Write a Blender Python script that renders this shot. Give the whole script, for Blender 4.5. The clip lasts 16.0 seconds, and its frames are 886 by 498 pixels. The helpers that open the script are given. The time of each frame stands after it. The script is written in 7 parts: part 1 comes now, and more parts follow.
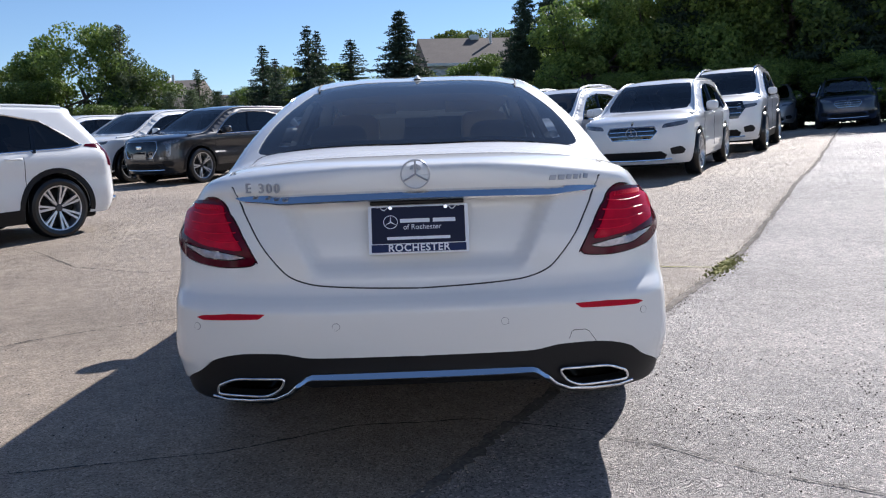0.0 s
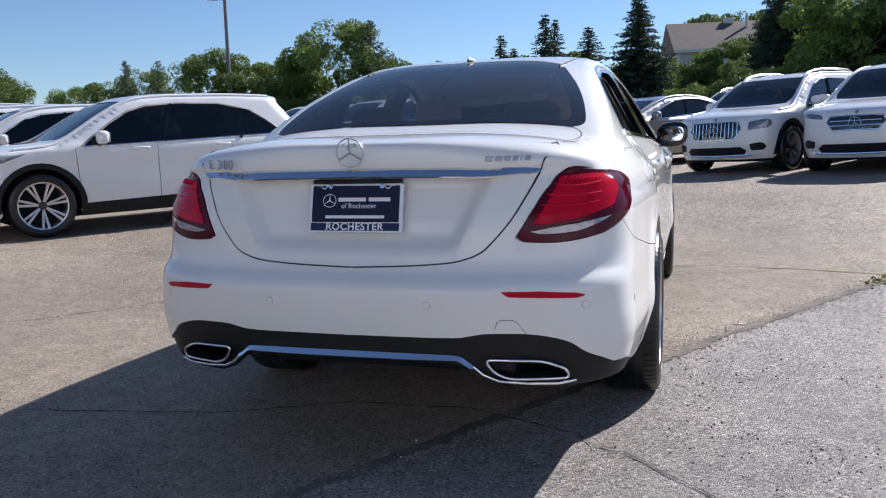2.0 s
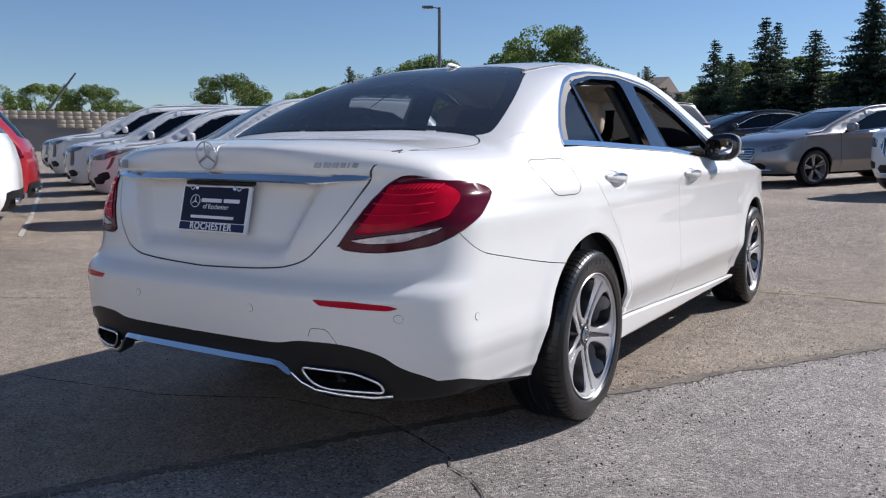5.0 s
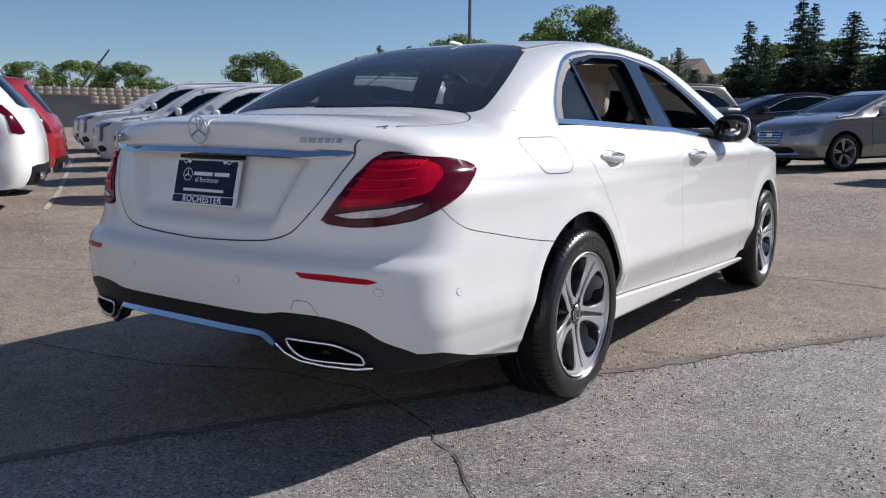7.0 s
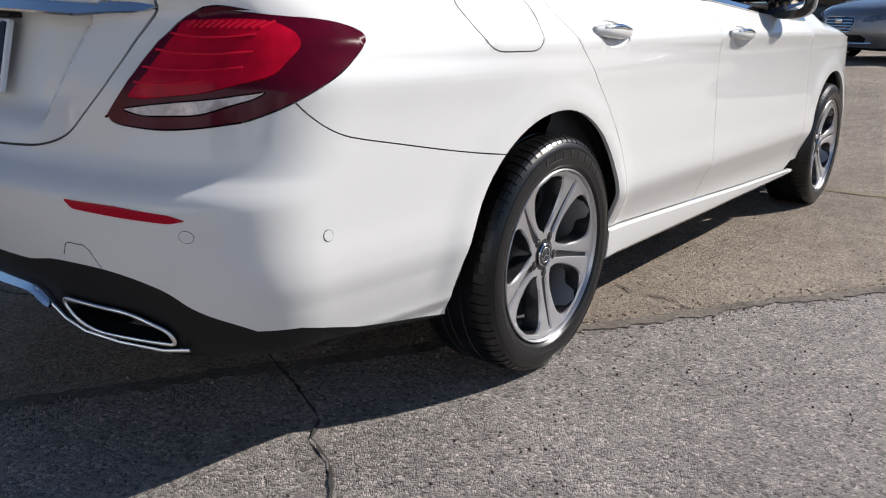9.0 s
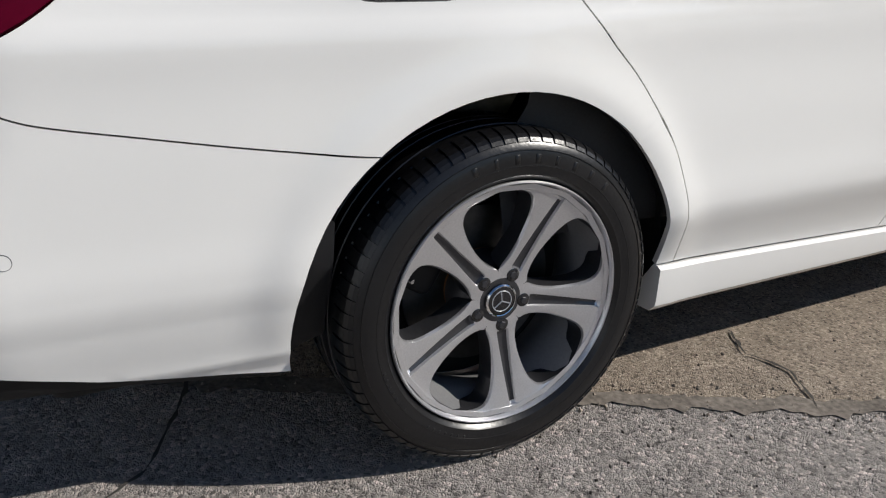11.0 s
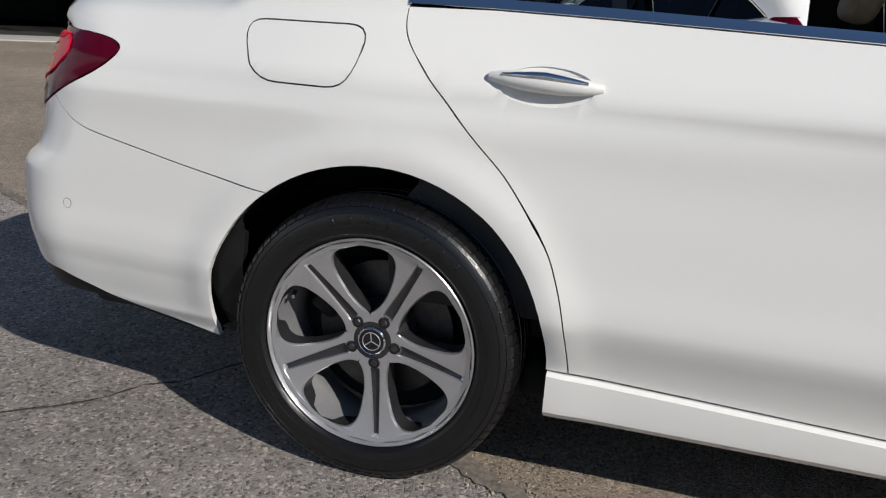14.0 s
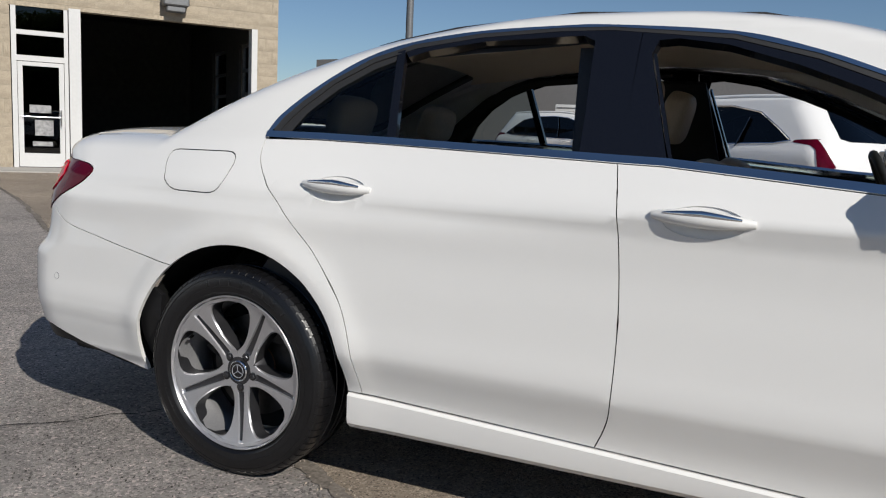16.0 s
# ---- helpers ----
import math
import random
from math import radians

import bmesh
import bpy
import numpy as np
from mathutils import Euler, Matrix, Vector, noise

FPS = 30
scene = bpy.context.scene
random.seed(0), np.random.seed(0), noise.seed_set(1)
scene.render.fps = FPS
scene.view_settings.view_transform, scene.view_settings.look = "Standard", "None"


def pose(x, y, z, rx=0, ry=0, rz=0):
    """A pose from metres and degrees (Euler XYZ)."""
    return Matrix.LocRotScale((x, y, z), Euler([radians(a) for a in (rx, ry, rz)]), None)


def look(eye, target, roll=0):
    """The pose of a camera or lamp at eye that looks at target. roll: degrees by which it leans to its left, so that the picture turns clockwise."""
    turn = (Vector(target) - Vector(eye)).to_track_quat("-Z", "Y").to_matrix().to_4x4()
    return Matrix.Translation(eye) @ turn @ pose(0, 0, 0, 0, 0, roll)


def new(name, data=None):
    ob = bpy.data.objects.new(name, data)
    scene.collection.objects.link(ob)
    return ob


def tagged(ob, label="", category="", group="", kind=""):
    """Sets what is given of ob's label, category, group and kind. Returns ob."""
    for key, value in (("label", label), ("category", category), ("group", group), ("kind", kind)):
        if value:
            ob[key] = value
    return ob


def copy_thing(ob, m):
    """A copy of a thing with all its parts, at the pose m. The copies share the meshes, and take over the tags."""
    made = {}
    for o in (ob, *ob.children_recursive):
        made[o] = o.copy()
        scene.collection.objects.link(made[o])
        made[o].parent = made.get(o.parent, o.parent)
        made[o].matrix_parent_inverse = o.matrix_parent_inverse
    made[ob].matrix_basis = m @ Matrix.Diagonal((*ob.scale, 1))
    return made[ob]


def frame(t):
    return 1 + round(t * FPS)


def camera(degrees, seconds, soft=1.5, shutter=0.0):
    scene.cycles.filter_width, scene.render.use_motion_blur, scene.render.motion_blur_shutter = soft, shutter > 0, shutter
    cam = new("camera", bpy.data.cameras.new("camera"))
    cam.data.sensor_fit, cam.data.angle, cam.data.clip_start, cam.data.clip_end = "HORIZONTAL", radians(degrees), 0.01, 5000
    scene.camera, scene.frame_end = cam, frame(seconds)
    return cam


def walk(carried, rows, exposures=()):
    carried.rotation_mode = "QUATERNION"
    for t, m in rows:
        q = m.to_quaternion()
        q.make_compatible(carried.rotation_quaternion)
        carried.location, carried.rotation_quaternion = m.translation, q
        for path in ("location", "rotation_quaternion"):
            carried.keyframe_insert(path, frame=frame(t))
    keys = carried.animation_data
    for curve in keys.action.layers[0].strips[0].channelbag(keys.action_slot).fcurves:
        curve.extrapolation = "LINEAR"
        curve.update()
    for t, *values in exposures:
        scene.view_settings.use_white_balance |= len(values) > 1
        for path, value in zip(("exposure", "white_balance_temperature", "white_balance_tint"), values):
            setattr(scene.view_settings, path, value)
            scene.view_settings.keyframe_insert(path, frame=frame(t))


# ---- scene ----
cam = camera(57.1, 16.0, soft=1.15)
PATH = [
    (0, (0.046, -2.483, 1.117), (0.071, -0.499, 0.863), -2.0),
    (0.5, (0.269, -2.428, 1.081), (0.144, -0.448, 0.828), -1.9),
    (1, (0.503, -2.376, 1.089), (0.228, -0.412, 0.833), -1.8),
    (1.5, (0.807, -2.379, 1.084), (0.38, -0.442, 0.827), -1.7),
    (2, (1.011, -2.299, 1.055), (0.438, -0.4, 0.795), -1.5),
    (2.5, (1.215, -2.149, 1.062), (0.512, -0.295, 0.8), -1.3),
    (3, (1.469, -2.035, 1.054), (0.657, -0.227, 0.785), -1.0),
    (3.5, (1.674, -1.927, 1.049), (0.774, -0.162, 0.778), -0.5),
    (4, (1.819, -1.791, 1.049), (0.85, -0.061, 0.786), -0.2),
    (4.2, (1.877, -1.754, 1.055), (0.884, -0.037, 0.795), 0.0),
    (6.3, (2.199, -1.799, 1.025), (1.091, -0.149, 0.802), 0.0),
    (6.5, (2.202, -1.789, 1.037), (1.091, -0.143, 0.796), 0.3),
    (7, (2.199, -1.714, 1.034), (1.085, -0.078, 0.747), 0.7),
    (7.5, (2.123, -1.51, 1.037), (1.014, 0.115, 0.678), 1.2),
    (8, (2.054, -1.284, 0.999), (0.945, 0.322, 0.564), 1.7),
    (8.5, (2.018, -1.012, 0.982), (0.898, 0.566, 0.476), 1.9),
    (9, (1.966, -0.739, 0.974), (0.805, 0.79, 0.414), 1.9),
    (9.2, (1.94, -0.617, 0.981), (0.755, 0.887, 0.402), 1.9),
    (11.3, (2.13, 0.56, 0.995), (0.433, 1.28, 0.218), 1.8),
    (11.5, (2.161, 0.662, 1.019), (0.44, 1.276, 0.207), 2.4),
    (12, (2.162, 0.879, 1.022), (0.377, 1.23, 0.19), 3.2),
    (12.5, (2.163, 1.087, 1.033), (0.333, 1.2, 0.234), 4.1),
    (13, (2.245, 1.321, 1.053), (0.402, 1.209, 0.285), 4.5),
    (13.5, (2.367, 1.523, 1.027), (0.507, 1.188, 0.373), 4.3),
    (14, (2.484, 1.75, 1.052), (0.628, 1.253, 0.497), 4.0),
    (14.5, (2.551, 2.022, 1.057), (0.705, 1.419, 0.581), 3.6),
    (15, (2.697, 2.256, 1.056), (0.856, 1.569, 0.682), 3.2),
    (15.5, (2.819, 2.488, 1.088), (0.995, 1.729, 0.775), 2.8),
    (16, (2.892, 2.756, 1.09), (1.082, 1.948, 0.819), 2.6),
]
EXPOSURES = [(0, .80, 6080, 14), (4, .58, 6120, 14), (6.5, .36, 6160, 15), (9, .34, 6425, 12), (11.5, .08, 6450, 10), (13.5, .0, 6450, 10), (14.2, -.08, 6450, 10), (16, -.05, 6450, 10)]
walk(cam, [(t, look(eye, target, roll)) for t, eye, target, roll in PATH], EXPOSURES)

# ---- light ----
SUN_TO = Vector((0.76, 1.2, 1.0)).normalized()
sun = new("sun", bpy.data.lights.new("sun", "SUN"))
sun.data.energy, sun.data.angle, sun.data.color = 4.7, radians(0.55), (1.0, 0.95, 0.87)
sun.matrix_world = look(SUN_TO * 50, (0, 0, 0))
sky = bpy.data.worlds.new("sky")
scene.world = sky
sky.use_nodes = True
_t = sky.node_tree
_s = _t.nodes.new("ShaderNodeTexSky")
_s.sky_type, _s.sun_disc = "NISHITA", False
_s.sun_elevation, _s.sun_rotation = math.asin(SUN_TO.z), math.atan2(SUN_TO.x, SUN_TO.y)
_s.air_density, _s.dust_density, _s.ozone_density, _s.altitude = 1.0, 0.0, 4.5, 600
_t.links.new(_s.outputs[0], _t.nodes["Background"].inputs[0])
_t.nodes["Background"].inputs[1].default_value = 0.067
scene.view_settings.exposure = 0.0


# ---- materials ----
def material(name, color=(0.5, 0.5, 0.5), rough=0.5, metal=0.0, coat=0.0, spec=0.5, grain=0.0, scale=60.0, spread=0.0, patches=2.0, bump=0.0, second=None):
    """A principled surface. grain: fine change of tone; spread: broad change of tone or towards a second colour; bump: relief."""
    m = bpy.data.materials.new(name)
    m.use_nodes = True
    t, b = m.node_tree, m.node_tree.nodes["Principled BSDF"]
    b.inputs["Base Color"].default_value = (*color, 1)
    b.inputs["Roughness"].default_value, b.inputs["Metallic"].default_value = rough, metal
    b.inputs["Coat Weight"].default_value, b.inputs["Coat Roughness"].default_value = coat, 0.03
    b.inputs["Specular IOR Level"].default_value = spec
    if not (grain or spread or bump):
        return m
    place = t.nodes.new("ShaderNodeTexCoord").outputs["Object"]
    fine = t.nodes.new("ShaderNodeTexNoise")
    fine.inputs["Scale"].default_value, fine.inputs["Detail"].default_value = scale, 4
    broad = t.nodes.new("ShaderNodeTexNoise")
    broad.inputs["Scale"].default_value, broad.inputs["Detail"].default_value = patches, 5
    for n in (fine, broad):
        t.links.new(place, n.inputs["Vector"])
    ramp = t.nodes.new("ShaderNodeMapRange")
    ramp.inputs["From Min"].default_value, ramp.inputs["From Max"].default_value = 0.3, 0.7
    t.links.new(broad.outputs["Fac"], ramp.inputs["Value"])
    mix = t.nodes.new("ShaderNodeMix")
    mix.data_type = "RGBA"
    other = second or tuple(c * (1 - spread) for c in color)
    mix.inputs[6].default_value, mix.inputs[7].default_value = (*color, 1), (*other, 1)
    t.links.new(ramp.outputs[0], mix.inputs[0])
    tone = t.nodes.new("ShaderNodeMapRange")
    tone.inputs["From Min"].default_value, tone.inputs["From Max"].default_value = 0.3, 0.7
    tone.inputs["To Min"].default_value, tone.inputs["To Max"].default_value = 1 - grain, 1 + grain
    t.links.new(fine.outputs["Fac"], tone.inputs["Value"])
    mul = t.nodes.new("ShaderNodeMix")
    mul.data_type, mul.blend_type = "RGBA", "MULTIPLY"
    mul.inputs[0].default_value = 1
    t.links.new(mix.outputs[2], mul.inputs[6])
    t.links.new(tone.outputs[0], mul.inputs[7])
    t.links.new(mul.outputs[2], b.inputs["Base Color"])
    if bump:
        n = t.nodes.new("ShaderNodeBump")
        n.inputs["Strength"].default_value, n.inputs["Distance"].default_value = 1.0, bump
        t.links.new(fine.outputs["Fac"], n.inputs["Height"])
        t.links.new(n.outputs[0], b.inputs["Normal"])
    return m


def glazing(name, tint, gloss=1.45, rough=0.0, haze=0.0):
    """A thin pane: tinted see-through with a mirror film on it."""
    m = bpy.data.materials.new(name)
    m.use_nodes = True
    t = m.node_tree
    t.nodes.remove(t.nodes["Principled BSDF"])
    clear, shine = t.nodes.new("ShaderNodeBsdfTransparent"), t.nodes.new("ShaderNodeBsdfGlossy")
    mix, f = t.nodes.new("ShaderNodeMixShader"), t.nodes.new("ShaderNodeFresnel")
    clear.inputs[0].default_value = (*tint, 1)
    shine.inputs["Roughness"].default_value = rough
    f.inputs["IOR"].default_value = gloss
    t.links.new(f.outputs[0], mix.inputs[0])
    t.links.new(clear.outputs[0], mix.inputs[1])
    t.links.new(shine.outputs[0], mix.inputs[2])
    last = mix.outputs[0]
    # pale film in the pane: dust, and reflected sky put in as colour
    if haze:
        film, over = t.nodes.new("ShaderNodeBsdfDiffuse"), t.nodes.new("ShaderNodeMixShader")
        film.inputs[0].default_value, over.inputs[0].default_value = (.6, .6, .58, 1), haze
        t.links.new(last, over.inputs[1])
        t.links.new(film.outputs[0], over.inputs[2])
        last = over.outputs[0]
    t.links.new(last, t.nodes["Material Output"].inputs[0])
    return m


PAINT = material("pearl_white_paint", (0.735, 0.73, 0.712), 0.5, 0.0, 1.0, 0.25, grain=0.012, scale=900, spread=0.012, patches=1.5)
CHROME = material("chrome", (0.82, 0.83, 0.84), 0.07, 1.0)
SATIN = material("satin_chrome", (0.62, 0.63, 0.65), 0.22, 1.0)
BLACK = material("black_plastic", (0.008, 0.008, 0.009), 0.5, spec=0.3, grain=0.2, scale=500, bump=0.0002)
GLOSS_BLACK = material("gloss_black", (0.006, 0.006, 0.008), 0.08, 0, 0.6)
# near-black puts the shade of hollows and undersides into the colour
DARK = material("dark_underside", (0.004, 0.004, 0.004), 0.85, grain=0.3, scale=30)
RUBBER = material("tyre_rubber", (0.007, 0.007, 0.008), 0.30, grain=0.3, scale=120, spread=0.3, patches=9, bump=0.0004)
ALLOY = material("machined_alloy", (0.64, 0.64, 0.66), 0.32, 0.85, grain=0.06, scale=300)
ALLOY_GREY = material("silver_painted_barrel", (0.36, 0.36, 0.37), 0.35, 0.6, 0.3, grain=0.06, scale=160)
ALLOY_DARK = material("grey_painted_alloy", (0.06, 0.06, 0.066), 0.35, 0.7, 0.3, grain=0.1, scale=200)
RED_LENS = material("red_lens", (0.46, 0.003, 0.022), 0.16, 0, 0.06, 0.12, grain=0.2, scale=25)
RED_DEEP = material("deep_red_lens", (0.075, 0.001, 0.010), 0.14, 0, 0.10, 0.15, grain=0.15, scale=30)
BADGE = material("badge_metal", (0.34, 0.35, 0.38), 0.38, 0.45)
BADGE_BRIGHT = material("bright_badge_metal", (0.50, 0.51, 0.54), 0.35, 0.5)
CLEAR_LENS = material("clear_lens", (0.34, 0.29, 0.30), 0.16, 0.3, 1.0, grain=0.25, scale=90)
REFLECTOR = material("red_reflector", (0.42, 0.003, 0.020), 0.2, 0, 0.0, 0.15, grain=0.25, scale=350)
GLASS_REAR = glazing("rear_glass", (0.33, 0.37, 0.39), 1.9, haze=0.025)
GLASS_CLEAR = glazing("clear_glass", (0.80, 0.84, 0.83), 1.5)
GLASS_SIDE = glazing("side_glass", (0.50, 0.56, 0.57), 1.5)
BEIGE = material("beige_leather", (0.52, 0.45, 0.36), 0.55, grain=0.08, scale=140, bump=0.0004)
HEADLINER = material("beige_headliner", (0.66, 0.60, 0.51), 0.9, grain=0.08, scale=400)
TRIM_BLACK = material("black_trim", (0.02, 0.02, 0.021), 0.6, grain=0.2, scale=200)
DISC = material("brake_disc", (0.09, 0.087, 0.085), 0.4, 1.0, grain=0.2, scale=40)
RUST = material("rusty_hub", (0.20, 0.09, 0.035), 0.8, grain=0.4, scale=60)
NAVY = material("navy_plate", (0.006, 0.010, 0.035), 0.45, 0, 0, 0.2)
BAND_BLUE = material("blue_plate_band", (0.010, 0.022, 0.085), 0.45, 0, 0, 0.2)
RED_BRIGHT = material("bright_red_bar", (0.66, 0.008, 0.035), 0.3, spec=0.1)
PLATE_WHITE = material("plate_white", (0.72, 0.76, 0.82), 0.45)
MIRROR = material("mirror_glass", (0.9, 0.9, 0.92), 0.01, 1.0)


# ---- mesh helpers ----
def part(name, data, mat, parent=None, label=""):
    """Links a bmesh or mesh as one object, under a thing or a part."""
    if isinstance(data, bmesh.types.BMesh):
        me = bpy.data.meshes.new(name)
        data.to_mesh(me)
        data.free()
        data = me
    if mat is not None and not data.materials:
        data.materials.append(mat)
    ob = new(name, data)
    if parent is not None:
        ob.parent = parent
    if label:
        ob["label"] = label
    return ob


def again(ob, m, parent=None):
    """Another object on the same mesh."""
    o = new(ob.name.split(".")[0], ob.data)
    o.parent = parent if parent is not None else ob.parent
    o.matrix_local = m
    if ob.get("label"):
        o["label"] = ob["label"]
    return o


def smooth(bm, angle=35):
    lim = radians(angle)
    for f in bm.faces:
        f.smooth = True
    for e in bm.edges:
        e.smooth = len(e.link_faces) == 2 and e.calc_face_angle(0) < lim
    return bm


def block(sx, sy, sz, at=(0, 0, 0), bevel=0.0, seg=2, turn=None):
    """A box with rounded edges, centred at a point."""
    bm = bmesh.new()
    bmesh.ops.create_cube(bm, size=1, matrix=Matrix.Translation(at) @ (turn or Matrix()) @ Matrix.Diagonal((sx, sy, sz, 1)))
    if bevel:
        bmesh.ops.bevel(bm, geom=bm.edges[:], offset=bevel, segments=seg, profile=0.5, affect="EDGES", clamp_overlap=True)
    return smooth(bm, 50)


def merge(*bms):
    out = bmesh.new()
    for b in bms:
        me = bpy.data.meshes.new("tmp")
        b.to_mesh(me)
        b.free()
        out.from_mesh(me)
        bpy.data.meshes.remove(me)
    return out


def lathe(profile, n=48, axis="x", closed=False):
    """Turns (radius, along) points round an axis."""
    bm = bmesh.new()
    rings = []
    for k in range(n):
        a = 2 * math.pi * k / n
        ring = []
        for r, h in profile:
            c, s = r * math.cos(a), r * math.sin(a)
            ring.append(bm.verts.new((h, c, s) if axis == "x" else (c, s, h)))
        rings.append(ring)
    m = len(profile)
    for k in range(n):
        a, b = rings[k], rings[(k + 1) % n]
        for i in range(m if closed else m - 1):
            j = (i + 1) % m
            bm.faces.new((a[i], b[i], b[j], a[j]))
    bmesh.ops.recalc_face_normals(bm, faces=bm.faces[:])
    return smooth(bm, 30)


def tube(points, radius, n=8, closed=False, flat=1.0):
    """A round bar along points; flat squeezes it."""
    pts = [Vector(p) for p in points]
    bm, rings = bmesh.new(), []
    last = None
    for i, p in enumerate(pts):
        a = pts[i - 1] if (i or closed) else p
        b = pts[(i + 1) % len(pts)] if (i < len(pts) - 1 or closed) else p
        d = (b - a).normalized()
        if last is None:
            u = d.orthogonal().normalized()
        else:
            u = (last - d * last.dot(d)).normalized()
        last = u
        w = d.cross(u)
        r = radius(i / max(1, len(pts) - 1)) if callable(radius) else radius
        rings.append([bm.verts.new(p + r * (math.cos(t) * u + flat * math.sin(t) * w)) for t in (2 * math.pi * k / n for k in range(n))])
    for i in range(len(rings) if closed else len(rings) - 1):
        a, b = rings[i], rings[(i + 1) % len(rings)]
        for k in range(n):
            bm.faces.new((a[k], a[(k + 1) % n], b[(k + 1) % n], b[k]))
    if not closed:
        bm.faces.new(rings[0][::-1])
        bm.faces.new(rings[-1])
    bmesh.ops.recalc_face_normals(bm, faces=bm.faces[:])
    return smooth(bm, 50)


def slab(outline, depth, place, bevel=0.0):
    """A flat outline (2D) given thickness; place maps (a, b, height) to the thing's space."""
    bm = bmesh.new()
    top = [bm.verts.new(place(a, b, depth)) for a, b in outline]
    low = [bm.verts.new(place(a, b, 0.0)) for a, b in outline]
    f = bm.faces.new(top)
    bm.faces.new(low[::-1])
    n = len(outline)
    for i in range(n):
        bm.faces.new((top[i], low[i], low[(i + 1) % n], top[(i + 1) % n]))
    bmesh.ops.recalc_face_normals(bm, faces=bm.faces[:])
    if bevel:
        rim = [e for e in bm.edges if f in e.link_faces]
        bmesh.ops.bevel(bm, geom=rim, offset=bevel, segments=2, profile=0.6, affect="EDGES", clamp_overlap=True)
    return smooth(bm, 40)


def rounded(points, radius, seg=5):
    """A polygon with its corners rounded."""
    out, n = [], len(points)
    for i in range(n):
        p, a, b = (np.array(points[k], float) for k in (i, i - 1, (i + 1) % n))
        da, db = a - p, b - p
        la, lb = np.linalg.norm(da), np.linalg.norm(db)
        r = min(radius, 0.45 * la, 0.45 * lb)
        s, e = p + da / la * r, p + db / lb * r
        for k in range(seg + 1):
            t = k / seg
            out.append(tuple((1 - t) ** 2 * s + 2 * t * (1 - t) * p + t * t * e))
    return out
# ---- body shapes ----
def curve_of(*knots):
    """A smooth curve through (t, value) knots that does not overshoot."""
    xs, ys = np.array([k[0] for k in knots], float), np.array([k[1] for k in knots], float)
    h, d = np.diff(xs), np.diff(ys) / np.diff(xs)
    m = np.zeros(len(xs))
    for i in range(1, len(xs) - 1):
        if d[i - 1] * d[i] > 0:
            a, b = 2 * h[i] + h[i - 1], h[i] + 2 * h[i - 1]
            m[i] = (a + b) / (a / d[i - 1] + b / d[i])
    m[0], m[-1] = d[0], d[-1]

    def at(t):
        t = np.clip(np.asarray(t, float), xs[0], xs[-1])
        i = np.clip(np.searchsorted(xs, t, side="right") - 1, 0, len(h) - 1)
        s = (t - xs[i]) / h[i]
        return ((1 + 2 * s) * (1 - s) ** 2 * ys[i] + s * (1 - s) ** 2 * h[i] * m[i]
                + s * s * (3 - 2 * s) * ys[i + 1] + s * s * (s - 1) * h[i] * m[i + 1])
    return at


def bow(t, p):
    """Rises from 0 to 1 like a quarter of a superellipse."""
    return (1 - np.clip(1 - t, 0, 1) ** p) ** (1 / p)


def step(a, b, t):
    s = np.clip((np.asarray(t, float) - a) / (b - a), 0, 1)
    return s * s * (3 - 2 * s)


def blunt(x):
    """Keeps the crown over the middle line soft."""
    return (x ** 8 + .25 ** 8) ** .125


class Shell:
    """A car's skin: half width x = X(y, z), rounded off at the tail, the nose and the top."""

    def __init__(self, width, tail, nose, top, tail_round, nose_round, top_round, p=2.6):
        self.width, self.tail, self.nose, self.top = width, tail, nose, top
        self.rt, self.rn, self.rz, self.p = tail_round, nose_round, top_round, p

    def X(self, y, z):
        return (self.width(y, z) * bow((y - self.tail(z)) / self.rt, self.p) * bow((self.nose(z) - y) / self.rn, self.p)
                * bow((self.top(y) - z) / self.rz(y), self.p))

    def Y(self, x, z, nose=False):
        """The tail's (or nose's) face behind a point (x, z)."""
        x, z = np.broadcast_arrays(np.asarray(x, float), np.asarray(z, float))
        x = blunt(x)
        lo = self.nose(z) if nose else self.tail(z)
        hi = lo + (-0.85 if nose else 0.85)
        for _ in range(24):
            mid = (lo + hi) / 2
            out = self.X(mid, z) < x
            lo, hi = np.where(out, mid, lo), np.where(out, hi, mid)
        return (lo + hi) / 2

    def Z(self, x, y):
        """The upper skin over a point (x, y)."""
        x, y = np.broadcast_arrays(np.asarray(x, float), np.asarray(y, float))
        x = blunt(x)
        hi = self.top(y)
        lo = hi - 0.6
        for _ in range(24):
            mid = (lo + hi) / 2
            inside = self.X(y, mid) > x
            lo, hi = np.where(inside, mid, lo), np.where(inside, hi, mid)
        return (lo + hi) / 2

    def normal(self, p):
        x, y, z = np.abs(p[:, 0]), p[:, 1], p[:, 2]
        k, xe = self.p, blunt(x)

        def lift(t):
            return 1 - (1 - np.minimum(t, 1)) ** k

        def field(y, z):
            w = self.width(y, z)
            return lift((y - self.tail(z)) / self.rt) * lift((self.nose(z) - y) / self.rn) * lift((self.top(y) - z) / self.rz(y)) - (xe / w) ** k
        h = 2e-4
        gx = -k * xe ** (k - 1) * (x / xe) ** 7 / self.width(y, z) ** k
        gy = (field(y + h, z) - field(y - h, z)) / (2 * h)
        gz = (field(y, z + h) - field(y, z - h)) / (2 * h)
        n = -np.stack([gx * np.where(p[:, 0] < 0, -1.0, 1.0), gy, gz], 1)
        return n / np.maximum(np.linalg.norm(n, axis=1), 1e-9)[:, None]


